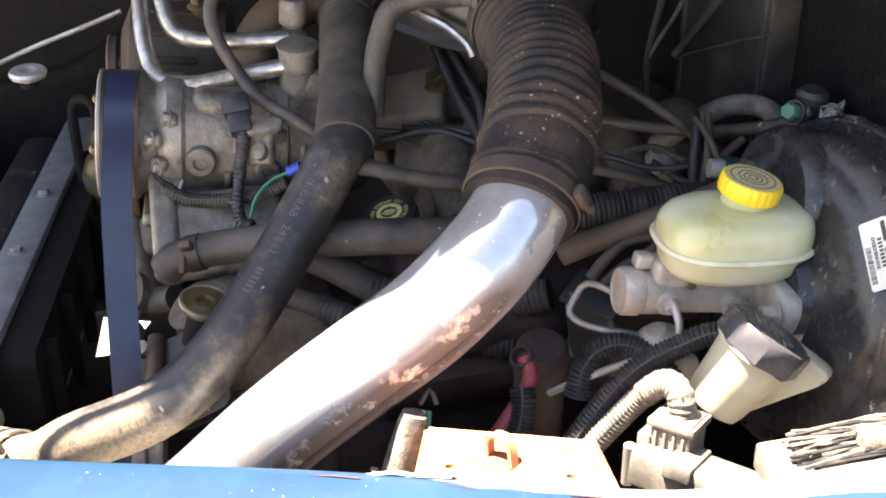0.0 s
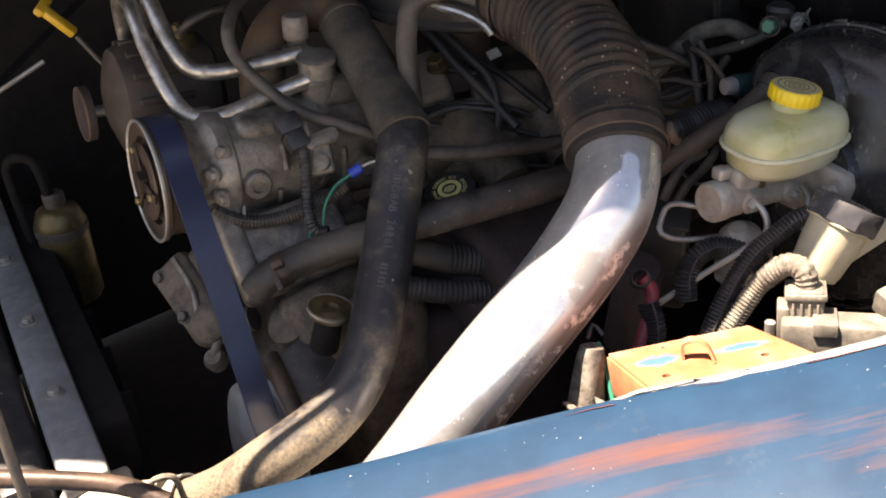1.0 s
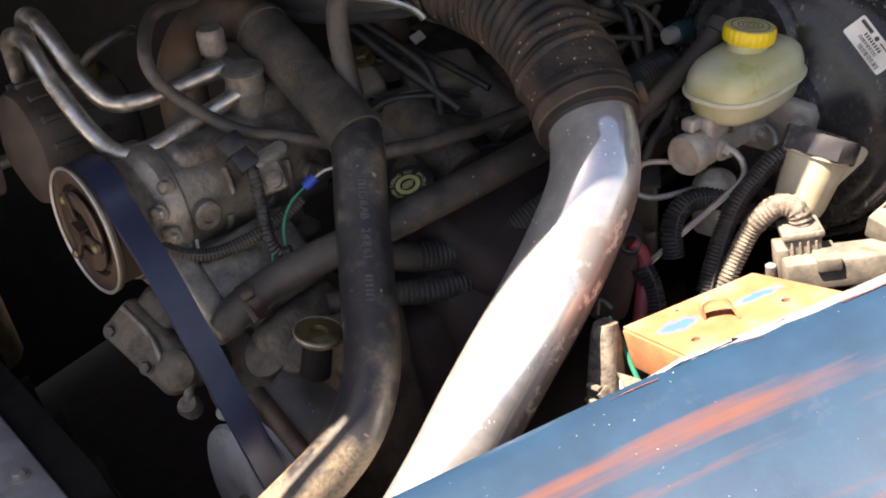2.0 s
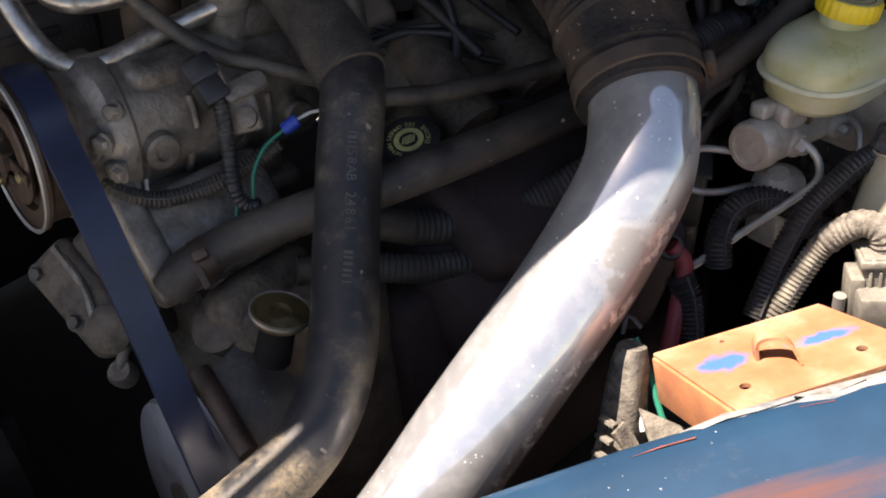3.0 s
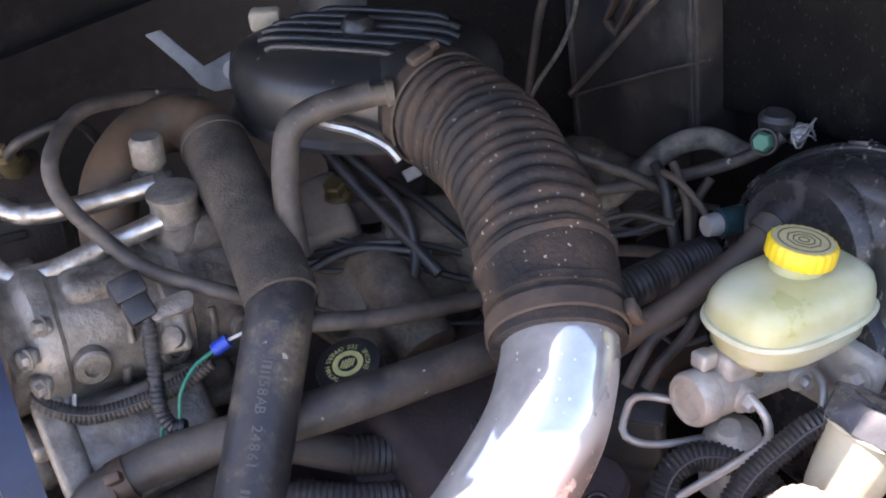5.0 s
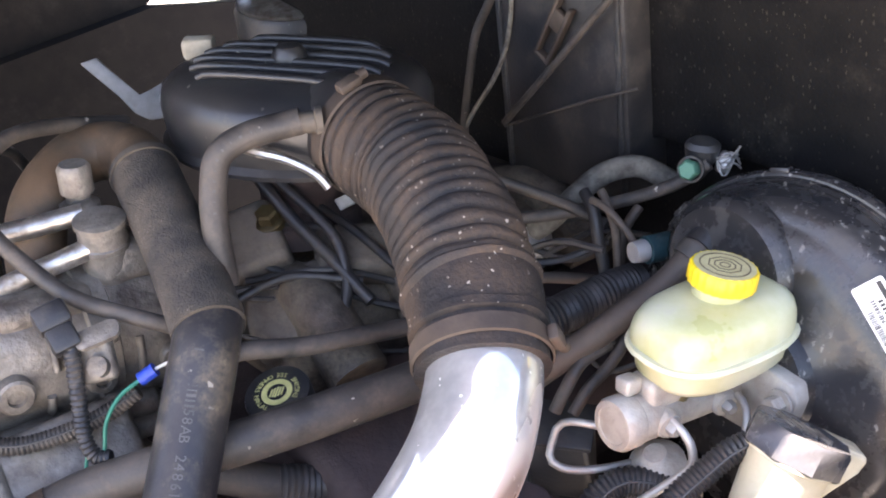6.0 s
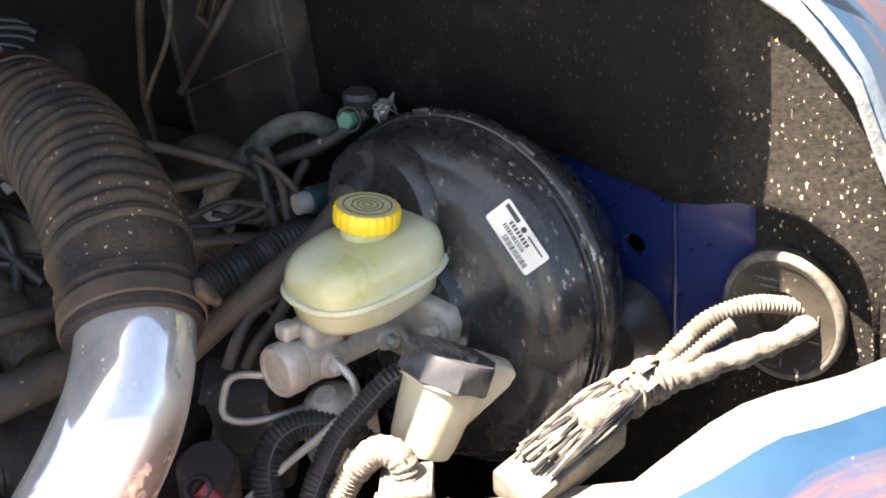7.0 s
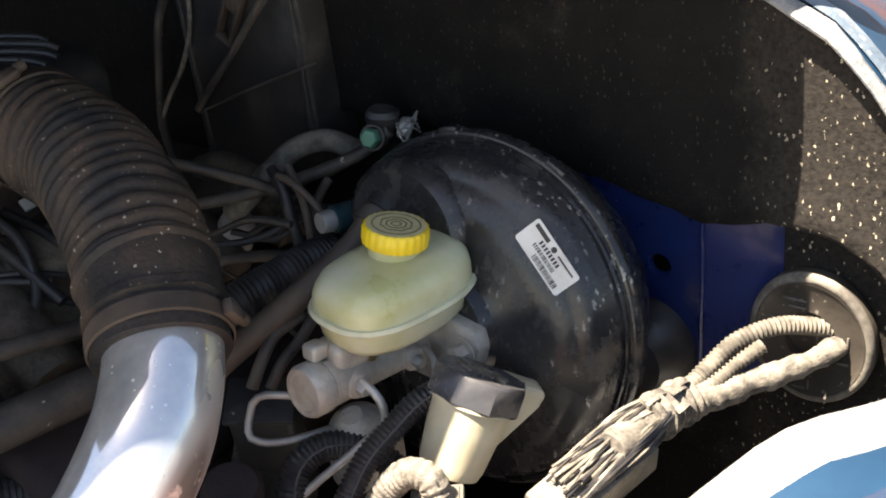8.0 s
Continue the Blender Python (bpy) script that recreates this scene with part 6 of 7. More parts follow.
part("plug_body", lumpy(loft([(0.013, 0.011, -0.045, 0), (0.016, 0.013, -0.03, 0), (0.0135, 0.0115, 0.0, 0), (0.0115, 0.0105, 0.026, 0), (0.009, 0.008, 0.036, 0)], axes((-0.113, 0.652, 0.932), (0.18, 0.22, 1.0), (0.5, -0.8, 0)), 28, 3.2), 0.0012, 70), "tape", pb)
for k in range(5):
    part("plug_clip", box(axes((-0.130 - 0.004 * k, 0.638 - 0.004 * k, 0.924 - 0.0105 * k), (0.3, 0.2, 1.0), (0.5, -0.8, 0)), (0.013, 0.006, 0.0032), 0.0008), "tape", pb)
part("clip_rail", box(axes((-0.137, 0.641, 0.890), (0.35, 0.25, 1.0), (0.5, -0.8, 0)), (0.006, 0.006, 0.055), 0.001), "greyplastic", pb)
part("strap", ribbon([Vector(v) for v in ((-0.126, 0.630, 0.925), (-0.118, 0.622, 0.908), (-0.116, 0.612, 0.885), (-0.118, 0.604, 0.862))], Vector((0.8, 0.5, 0.1)), 0.012, 0.003), "tape", pb, "grey strap")
part("tray", slab([(-0.055, -0.030), (0.065, -0.030), (0.030, 0.020), (-0.010, 0.030), (-0.050, -0.005)], axes((-0.108, 0.588, 0.890), (-0.05, -0.45, 0.9), (0.95, -0.2, 0.1)), 0.003, 0.001), "tape", pb, "dusty grey tray behind the fender's lip")
part("gusset", slab([(-0.020, 0.026), (0.034, -0.022), (-0.022, -0.026)][::-1], axes((-0.086, 0.622, 0.915), (0.1, -0.75, 0.65), (0.98, 0.1, 0.1)), 0.004, 0.001), "tape", pb, "dusty triangular gusset")
part("wire", tube([(-0.100, 0.672, 0.962), (-0.096, 0.655, 0.945), (-0.094, 0.640, 0.925), (-0.09, 0.62, 0.90)], 0.0022, 8, 0.005), "green", pb, "green wire")
part("wire", tube([(-0.104, 0.672, 0.962), (-0.106, 0.652, 0.94), (-0.108, 0.632, 0.915)], 0.002, 8, 0.005), "white", pb, "white wire")
part("wire", tube([(-0.108, 0.676, 0.964), (-0.102, 0.682, 0.974), (-0.095, 0.676, 0.966)], 0.002, 8, 0.004), "cord", pb)

# ---- taped harness to the firewall grommet ----
GM = WALL @ pose(0.117, -0.033, 0.0)
gr = thing("firewall_grommet", GM @ Vector((0, -0.055, 0)), "round black rubber grommet with moulded marks on the firewall", "grommet")
part("plate", lathe([(0.0, 0.0), (0.046, 0.0), (0.046, 0.008), (0.0435, 0.0115), (0.040, 0.0120), (0.037, 0.0100), (0.019, 0.0100), (0.0175, 0.004), (0.0, 0.004)], GM, 56, True, sx=0.98, sy=1.15), "grommet", gr)
part("rim", lathe([(0.0462, 0.0082), (0.0458, 0.0102), (0.0440, 0.0122), (0.0418, 0.0126), (0.0408, 0.0122)], GM, 56, True, sx=0.985, sy=1.153), "palerim", gr, "dust-caked raised rim")
for px, py, w, h in ((-0.012, 0.030, 0.022, 0.0016), (-0.010, 0.024, 0.016, 0.0012), (0.027, 0.004, 0.0016, 0.012), (0.024, -0.014, 0.010, 0.0016), (-0.008, -0.035, 0.014, 0.0016), (-0.008, -0.043, 0.014, 0.0016), (-0.015, -0.039, 0.0016, 0.010), (0.0, -0.039, 0.0016, 0.010)):
    part("moulded_mark", box(GM @ pose(px, py, 0.0102), (w * 0.8, h * 0.8, 0.0024), 0.0003), "palerim", gr)
ha = thing("wiring_harness", (0.25, 0.70, 0.95), "thick dusty taped wiring harness running to the firewall", "wiring harness")
part("conduit", tube([(0.386, 0.721, 1.000), (0.364, 0.723, 1.008), (0.341, 0.723, 1.014), (0.311, 0.722, 1.012), (0.286, 0.716, 1.002), (0.267, 0.710, 0.995), (0.250, 0.704, 0.996)], ribs(0.0060, 0.0008, 0.0036), 16, 0.0009), "pale_loom", ha)
part("conduit", tube([(0.326, 0.716, 1.007), (0.306, 0.714, 1.000), (0.281, 0.708, 0.993), (0.258, 0.702, 0.994)], ribs(0.0055, 0.0007, 0.0036), 16, 0.0009), "pale_loom", ha)
part("taped_trunk", lumpy(tube([(0.386, 0.713, 0.991), (0.360, 0.708, 0.988), (0.327, 0.707, 0.987), (0.29, 0.706, 0.985), (0.258, 0.699, 0.990), (0.228, 0.688, 0.994), (0.19, 0.668, 0.998)], lambda s, w: 0.0074 + 0.0020 * noise.noise(Vector((s * 60, 0, 0))) + 0.0013 * noise.noise(Vector((s * 300, 4, 0))) + 0.0045 * s / w, 20, 0.0025), 0.0016, 90), "tape", ha)
random.seed(9)
HA, HB = Vector((0.238, 0.692, 0.995)), Vector((0.128, 0.645, 0.982))
run = (HB - HA).normalized()
lift = Vector((0, -0.25, 1)).normalized()
lift = (lift - run * lift.dot(run)).normalized()
flat = run.cross(lift).normalized()
part("connector_shell", box(axes(HA.lerp(HB, 0.56) - lift * 0.010, lift, run), (0.088, 0.036, 0.024), 0.003), "greyplastic", ha, "dusty grey connector shell under the wires")
for k in range(110):
    u, v = random.uniform(-1, 1), random.uniform(-1, 1)
    a = HA + flat * 0.011 * u + lift * (0.004 + 0.007 * v)
    b = HA.lerp(HB, random.uniform(0.45, 0.80)) + flat * 0.0155 * u + lift * (0.006 + 0.005 * v)
    c = a.lerp(b, 0.5) + flat * random.uniform(-1, 1) * 0.005 + lift * random.uniform(-0.001, 0.007)
    part("wire", tube([a, c, b], random.uniform(0.0006, 0.0013), 6, 0.006), random.choice(("tape", "pale_loom", "cord", "cord")), ha)
part("tape_wrap", tube([(0.262, 0.702, 0.992), (0.250, 0.698, 0.993), (0.236, 0.692, 0.994), (0.224, 0.687, 0.996)], lambda s, w: 0.0150 + 0.0028 * noise.noise(Vector((s * 150, 2, 0))) + 0.0012 * math.sin(s * 900), 28, 0.0012), "tape", ha, "crumpled tape wrap")
for k in range(5):
    o = Vector((0.262 - 0.006 * k, 0.702 - 0.0024 * k, 0.994))
    n = (flat * random.uniform(-0.8, 0.4) + lift).normalized()
    part("loose_tape", ribbon([o + n * 0.0155, o + n * 0.018 + run * 0.006, o + n * random.uniform(0.016, 0.021) + run * 0.014], flat, random.uniform(0.003, 0.006), 0.0005, 0.003), "tape", ha)

# dark boot under the blue panel
bt = thing("column_boot", (0.285, 0.80, 0.90), "dark rubber boot low on the firewall", "boot")
part("boot", lathe([(0.05, 0.0), (0.045, 0.02), (0.03, 0.03), (0.026, 0.05), (0, 0.052)], WALL @ pose(-0.01, -0.075, 0.012), 32, sx=0.8, sy=0.9), "cord", bt)

# ---- hoses across the engine ----
hz = thing("heater_hose", (-0.233, 0.853, 0.985), "dusty grey rubber heater hose across the engine", "heater hose")
part("hose", tube([(-0.415, 0.835, 0.955), (-0.40, 0.838, 0.968), (-0.36, 0.852, 0.978), (-0.306, 0.850, 0.992), (-0.233, 0.853, 1.004), (-0.171, 0.872, 1.006), (-0.103, 0.905, 1.002), (-0.04, 0.94, 0.998)], 0.0165, 20, 0.006), "dustyhose", hz)
part("clamp_band", tube([(-0.392, 0.841, 0.9705), (-0.386, 0.843, 0.972), (-0.380, 0.845, 0.9735)], 0.0178, 24, 0.003), "rustpulley", hz, "rusty clamp band")
part("clamp_ear", join(box(axes((-0.386, 0.828, 0.986), (0, -0.7, 0.7), (0.95, 0.3, 0.1)), (0.012, 0.008, 0.012), 0.002), box(axes((-0.388, 0.822, 0.972), (0, -0.7, 0.7), (0.95, 0.3, 0.1)), (0.006, 0.022, 0.004), 0.001)), "rustpulley", hz)
line_thing("vacuum_line", [(-0.245, 0.885, 1.058), (-0.225, 0.888, 1.058), (-0.186, 0.900, 1.048), (-0.143, 0.918, 1.040), (-0.103, 0.936, 1.033), (-0.05, 0.955, 1.03)], 0.0075, "dustyhose", "dusty grey vacuum line", "vacuum line", 12)
hh = thing("heater_hose", (-0.185, 0.883, 0.92), "dark heater hose with a corrugated stretch", "heater hose")
part("hose", tube([(-0.30, 0.862, 0.985), (-0.279, 0.867, 0.973), (-0.258, 0.872, 0.962), (-0.223, 0.876, 0.944), (-0.205, 0.879, 0.938)], 0.0150, 18, 0.005), "dustyhose", hh)
part("corrugated_stretch", tube([(-0.223, 0.876, 0.944), (-0.185, 0.883, 0.934), (-0.150, 0.888, 0.932), (-0.11, 0.895, 0.935), (-0.06, 0.90, 0.95)], lambda s, w: 0.0155 + 0.0008 * math.cos(s * 1250), 18, 0.0016), "corrugated", hh, "black corrugated stretch")
hh = thing("heater_hose", (-0.185, 0.864, 0.89), "lower dark corrugated heater hose", "heater hose")
part("hose", tube([(-0.32, 0.85, 0.94), (-0.290, 0.853, 0.933), (-0.262, 0.856, 0.926)], 0.0120, 16, 0.005), "dustyhose", hh)
part("corrugated_stretch", tube([(-0.269, 0.856, 0.928), (-0.227, 0.856, 0.917), (-0.185, 0.864, 0.907), (-0.149, 0.873, 0.902), (-0.09, 0.885, 0.90)], lambda s, w: 0.0125 + 0.0007 * math.cos(s * 1250), 16, 0.0016), "corrugated", hh, "black corrugated stretch")
bh = thing("booster_hose", (0.010, 0.842, 1.035), "dusty grey vacuum hose to the booster", "vacuum hose")
part("hose", tube([(0.127, 0.882, 1.107), (0.115, 0.878, 1.104), (0.105, 0.872, 1.099), (0.080, 0.862, 1.081), (0.049, 0.855, 1.065), (0.023, 0.850, 1.052), (-0.006, 0.845, 1.039), (-0.04, 0.842, 1.02)], 0.0102, 18, 0.006), "brownrubber", bh)
part("end_sleeve", tube([(0.128, 0.882, 1.1075), (0.115, 0.878, 1.104), (0.105, 0.872, 1.099)], 0.0122, 18, 0.004), "cord", bh, "black end sleeve")
part("clamp_band", tube([(0.1045, 0.8718, 1.0986), (0.100, 0.870, 1.0955), (0.096, 0.8683, 1.0926)], 0.0126, 20, 0.003), "darksteel", bh)
line_thing("main_cable", [(-0.06, 1.02, 1.08), (-0.016, 0.998, 1.084), (0.021, 0.995, 1.084), (0.069, 0.992, 1.088), (0.114, 0.979, 1.102), (0.144, 0.972, 1.120)], 0.0055, "dustyhose", "dusty black cable along the firewall", "cable")
line_thing("brown_hose", [(0.010, 1.03, 1.055), (0.023, 1.021, 1.068), (0.045, 1.025, 1.084), (0.072, 1.028, 1.100), (0.101, 1.025, 1.103), (0.126, 1.012, 1.090)], 0.0095, "palerim", "arched dusty brown hose by the firewall", "hose", 14)
ch2 = thing("heater_hose", (0.02, 0.905, 1.02), "black corrugated hose behind the intake hose", "heater hose")
part("hose", tube([(-0.045, 0.875, 1.040), (-0.008, 0.892, 1.044), (0.011, 0.900, 1.046), (0.031, 0.910, 1.047), (0.050, 0.920, 1.048), (0.075, 0.935, 1.045)], lambda s, w: 0.0150 + 0.0009 * math.cos(s * 1400), 18, 0.0014), "corrugated", ch2)
line_thing("vacuum_line", [(-0.04, 0.945, 1.058), (-0.002, 0.950, 1.052), (0.027, 0.960, 1.042), (0.058, 0.970, 1.028)], 0.0048, "brownrubber", "thin brown vacuum line", "vacuum line", 12)
line_thing("vacuum_line", [(-0.05, 1.005, 1.130), (-0.012, 1.000, 1.114), (0.014, 1.000, 1.100), (0.035, 0.990, 1.091), (0.060, 0.97, 1.08)], 0.0048, "dustyhose", "dusty vacuum line by the firewall", "vacuum line", 12)
for pts, r, mt in (([(0.046, 0.985, 1.105), (0.050, 0.970, 1.094), (0.051, 0.960, 1.070), (0.054, 0.950, 1.039), (0.054, 0.940, 1.005)], 0.0050, "cord"),
                   ([(0.058, 0.975, 1.108), (0.061, 0.960, 1.096), (0.063, 0.950, 1.078), (0.061, 0.940, 1.043), (0.058, 0.93, 1.01)], 0.0036, "brownrubber"),
                   ([(0.048, 0.965, 1.106), (0.057, 0.950, 1.103), (0.070, 0.940, 1.086), (0.075, 0.933, 1.074)], 0.0030, "brownrubber"),
                   ([(-0.012, 0.826, 1.010), (-0.003, 0.830, 1.024), (0.012, 0.840, 1.039), (0.034, 0.850, 1.044)], 0.0048, "dustyhose"),
                   ([(0.0, 0.822, 1.008), (0.013, 0.830, 1.022), (0.030, 0.840, 1.031), (0.043, 0.850, 1.042), (0.05, 0.87, 1.05)], 0.0044, "dustyhose"),
                   ([(0.09, 0.985, 1.085), (0.075, 0.975, 1.070), (0.068, 0.965, 1.045), (0.07, 0.955, 1.02)], 0.0042, "brownrubber")):
    line_thing("firewall_lead", pts, r, mt, "dusty lead between the intake hose and the booster", "wire lead", 10, group="firewall leads")
br = thing("breather_hose", (-0.243, 0.955, 1.08), "dark breather hose with pale print bent before the cover", "breather hose")
BR = [(-0.166, 0.975, 1.198), (-0.178, 0.974, 1.197), (-0.208, 0.968, 1.194), (-0.229, 0.962, 1.184), (-0.237, 0.955, 1.163), (-0.240, 0.945, 1.135), (-0.240, 0.936, 1.09)]
part("hose", tube(BR, 0.0105, 18, 0.005), "dustyhose", br)
part("nipple", lathe([(0.0085, -0.004), (0.0085, 0.010), (0.011, 0.011), (0.011, 0.016), (0.0, 0.016)], axes((-0.166, 0.974, 1.197), (0.95, 0.1, -0.05)), 16), "darksteel", br)
bpath, _ = spline(BR, 0.001)
for i in range(11):
    q, r_ = bpath[30 + 8 * i], bpath[33 + 8 * i]
    d = (r_ - q).normalized()
    n = Vector((0.25, -0.85, 0.45))
    n = (n - d * n.dot(d)).normalized()
    part("print_bar", box(axes(q + n * 0.0106, n, d), (0.0008 + 0.0007 * (i * 7 % 3), 0.0022, 0.0003), 0), "print", br, smooth=False)
line_thing("vacuum_line", [(-0.29, 1.144, 1.193), (-0.287, 1.108, 1.175), (-0.255, 1.088, 1.154), (-0.22, 1.07, 1.145), (-0.17, 1.05, 1.14)], 0.0065, "dustyhose", "grey vacuum line behind the cover", "vacuum line", 12)
line_thing("return_cable", [(-0.262, 0.915, 1.063), (-0.277, 0.912, 1.072), (-0.306, 0.910, 1.087), (-0.351, 0.925, 1.102), (-0.389, 0.945, 1.130), (-0.412, 0.958, 1.160), (-0.414, 0.975, 1.185), (-0.40, 1.02, 1.20), (-0.37, 1.07, 1.19), (-0.33, 1.12, 1.17)], 0.0065, "dustyhose", "dusty black cable looped over the compressor", "cable", 12)
# air-conditioning tubes
ac = thing("refrigerant_tubes", (-0.43, 0.97, 1.10), "two bent aluminium refrigerant tubes with worn finish", "tubes")
part("tube", tube([(-0.350, 1.000, 1.138), (-0.400, 0.986, 1.136), (-0.440, 0.976, 1.137), (-0.464, 0.974, 1.146), (-0.480, 0.985, 1.172), (-0.495, 1.010, 1.205), (-0.510, 1.040, 1.222), (-0.53, 1.09, 1.20), (-0.54, 1.12, 1.12)], 0.0085, 16, 0.005), "alutube", ac)
part("tube", tube([(-0.335, 0.978, 1.120), (-0.385, 0.962, 1.110), (-0.430, 0.944, 1.102), (-0.462, 0.938, 1.106), (-0.482, 0.950, 1.128), (-0.503, 0.982, 1.170), (-0.520, 1.020, 1.205), (-0.545, 1.07, 1.195), (-0.56, 1.11, 1.12)], 0.0085, 16, 0.005), "alutube", ac)
# compressor plug and its loom
pg = thing("sensor_plug", (-0.35, 0.90, 1.06), "black plug with a corrugated lead on the compressor", "connector")
PL = axes((-0.360, 0.900, 1.092), (0.40, -0.50, -0.75), (0.85, 0.45, 0.1))
part("plug", join(box(PL @ pose(0, 0, -0.008), (0.026, 0.022, 0.020), 0.004, 2), box(PL @ pose(0, 0, 0.010), (0.021, 0.018, 0.020), 0.003, 2), box(PL @ pose(0.0, -0.011, 0.002), (0.010, 0.004, 0.026), 0.001)), "cord", pg)
part("lead", tube([(-0.353, 0.893, 1.083), (-0.351, 0.889, 1.074), (-0.352, 0.880, 1.045), (-0.354, 0.873, 1.012), (-0.348, 0.869, 0.997), (-0.337, 0.867, 0.996)], ribs(0.0058, 0.0006, 0.0042), 14, 0.0011), "cord", pg, "black corrugated lead")
part("wire", tube([(-0.352, 0.870, 1.004), (-0.357, 0.866, 0.990), (-0.354, 0.862, 0.975)], 0.0014, 7, 0.005), "green", pg)
part("wire", tube([(-0.340, 0.866, 0.995), (-0.345, 0.863, 0.985), (-0.352, 0.860, 0.974)], 0.0014, 7, 0.005), "white", pg)
part("bracket", join(slab(rounded(0.034, 0.016, 0.006), axes((-0.331, 0.893, 1.086), (-0.1, -0.55, 0.83), (0.95, 0.2, 0.15)), 0.004, 0.001), box(axes((-0.338, 0.897, 1.064), (-0.15, -0.9, 0.4), (0.95, 0.0, 0.1)), (0.030, 0.036, 0.012), 0.004, 3)), "castalu", pg, "grey cast bracket")
part("boss", lathe([(0.008, -0.004), (0.008, 0.008), (0.005, 0.009), (0, 0.009)], axes((-0.333, 0.890, 1.060), (-0.15, -0.8, 0.55)), 18), "castalu", pg)
bw = thing("wire_splice", (-0.305, 0.893, 1.04), "blue crimp splice on a green wire", "wire splice")
part("splice", tube([(-0.309, 0.893, 1.043), (-0.303, 0.894, 1.046), (-0.297, 0.895, 1.049)], 0.0055, 12, 0.003), "bluewire", bw)
part("wire", tube([(-0.309, 0.893, 1.043), (-0.325, 0.887, 1.035), (-0.337, 0.878, 1.02), (-0.342, 0.872, 1.0)], 0.0016, 7, 0.005), "green", bw)
part("wire", tube([(-0.297, 0.895, 1.049), (-0.285, 0.898, 1.052), (-0.275, 0.90, 1.05)], 0.0014, 7, 0.005), "white", bw)

loom_thing([(-0.455, 0.895, 1.035), (-0.440, 0.880, 1.022), (-0.410, 0.878, 1.010), (-0.375, 0.885, 1.010), (-0.340, 0.893, 1.018), (-0.315, 0.90, 1.03)], 0.0066, "dustyhose", "dusty grey corrugated loom under the compressor")

# ---- caps ----
oc = thing("oil_filler_cap", (-0.213, 0.898, 1.0), "black oil filler cap with yellow ring print", "oil cap")
OM = axes((-0.213, 0.899, 1.012), (-0.12, -0.30, 0.945), (1.0, 0.0, 0.12))
part("cap", lathe([(0.018, -0.03), (0.026, -0.022), (0.0265, -0.003), (0.0255, 0.0), (0, 0.0)], OM, 40), "blackplastic", oc)
part("print_ring", lathe([(0.0078, 0.0003), (0.0080, 0.0007), (0.0122, 0.0007), (0.0124, 0.0003)], OM, 40, True), "sticker", oc, "yellow printed ring")
for k in range(5):
    part("print_bar", box(OM @ pose(-0.0045 + 0.0022 * k, 0.0, 0.0004, 0, 0, -20), (0.0013, 0.0095 - 0.0012 * abs(k - 2), 0.0006), 0), "sticker", oc, smooth=False)


def round_cap(first, last):
    def f(i, n):
        a = first + (last - first) * i / (n - 1)
        return OM @ pose(0.0163 * math.cos(radians(a)), 0.0163 * math.sin(radians(a)), 0.0006, 0, 0, a + 90)
    return f


part("print_words", lettering("SEE OWNERS MANUAL", 0.0056, round_cap(62, 238)), "sticker", oc, "yellow printed words")
part("print_words", lettering("ENGINE", 0.0056, round_cap(-32, 32)), "sticker", oc, "yellow printed word")
part("print_bar", lathe([(0.0011, 0.0003), (0.0011, 0.0007), (0, 0.0007)], OM @ pose(0.0163 * math.cos(radians(262)), 0.0163 * math.sin(radians(262)), 0), 10), "sticker", oc)
gc = thing("gold_cap", (-0.338, 0.795, 0.93), "gold zinc plated round cap with a square recess", "cap")
GC = axes((-0.333, 0.764, 0.9690), (0.30, -0.05, 0.95))
part("disc", lathe([(0.0, -0.006), (0.020, -0.006), (0.0222, -0.002), (0.0222, 0.0), (0.020, 0.0015), (0.0165, 0.0005), (0.0125, 0.0015), (0.008, 0.0015), (0.007, -0.002), (0.0, -0.002)], GC, 40, True), "gold", gc)
part("rim", lathe([(0.0212, 0.0006), (0.0222, 0.0013), (0.0227, 0.0006), (0.0226, -0.001)], GC, 40, True), "castalu", gc, "worn bright rim")
# near-black colour paints the shadow below the cap onto the stem
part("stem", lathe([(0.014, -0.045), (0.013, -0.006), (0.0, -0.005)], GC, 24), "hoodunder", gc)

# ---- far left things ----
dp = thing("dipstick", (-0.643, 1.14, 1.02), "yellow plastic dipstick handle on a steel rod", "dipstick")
part("handle", join(box(axes((-0.641, 1.146, 1.162), (0.6, 0.1, -0.75), (0.3, 0.9, 0.2)), (0.012, 0.011, 0.044), 0.003), box(axes((-0.655, 1.148, 1.181), (0.6, 0.1, -0.75), (0.3, 0.9, 0.2)), (0.027, 0.012, 0.011), 0.003)), "shadedyellow", dp)
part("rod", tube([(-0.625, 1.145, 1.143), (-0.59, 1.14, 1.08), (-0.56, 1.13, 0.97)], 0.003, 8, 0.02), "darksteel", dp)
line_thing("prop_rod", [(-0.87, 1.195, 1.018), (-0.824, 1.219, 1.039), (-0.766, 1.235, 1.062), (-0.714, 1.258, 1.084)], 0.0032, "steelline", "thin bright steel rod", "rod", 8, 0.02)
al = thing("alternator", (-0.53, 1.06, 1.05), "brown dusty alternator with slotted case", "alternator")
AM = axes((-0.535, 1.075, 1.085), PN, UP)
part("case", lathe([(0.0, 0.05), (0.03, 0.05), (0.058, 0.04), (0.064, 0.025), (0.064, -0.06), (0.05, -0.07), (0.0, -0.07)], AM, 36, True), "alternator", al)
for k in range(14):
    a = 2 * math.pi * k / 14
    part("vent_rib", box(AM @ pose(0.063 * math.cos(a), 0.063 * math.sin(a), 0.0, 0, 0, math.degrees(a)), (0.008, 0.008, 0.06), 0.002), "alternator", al)
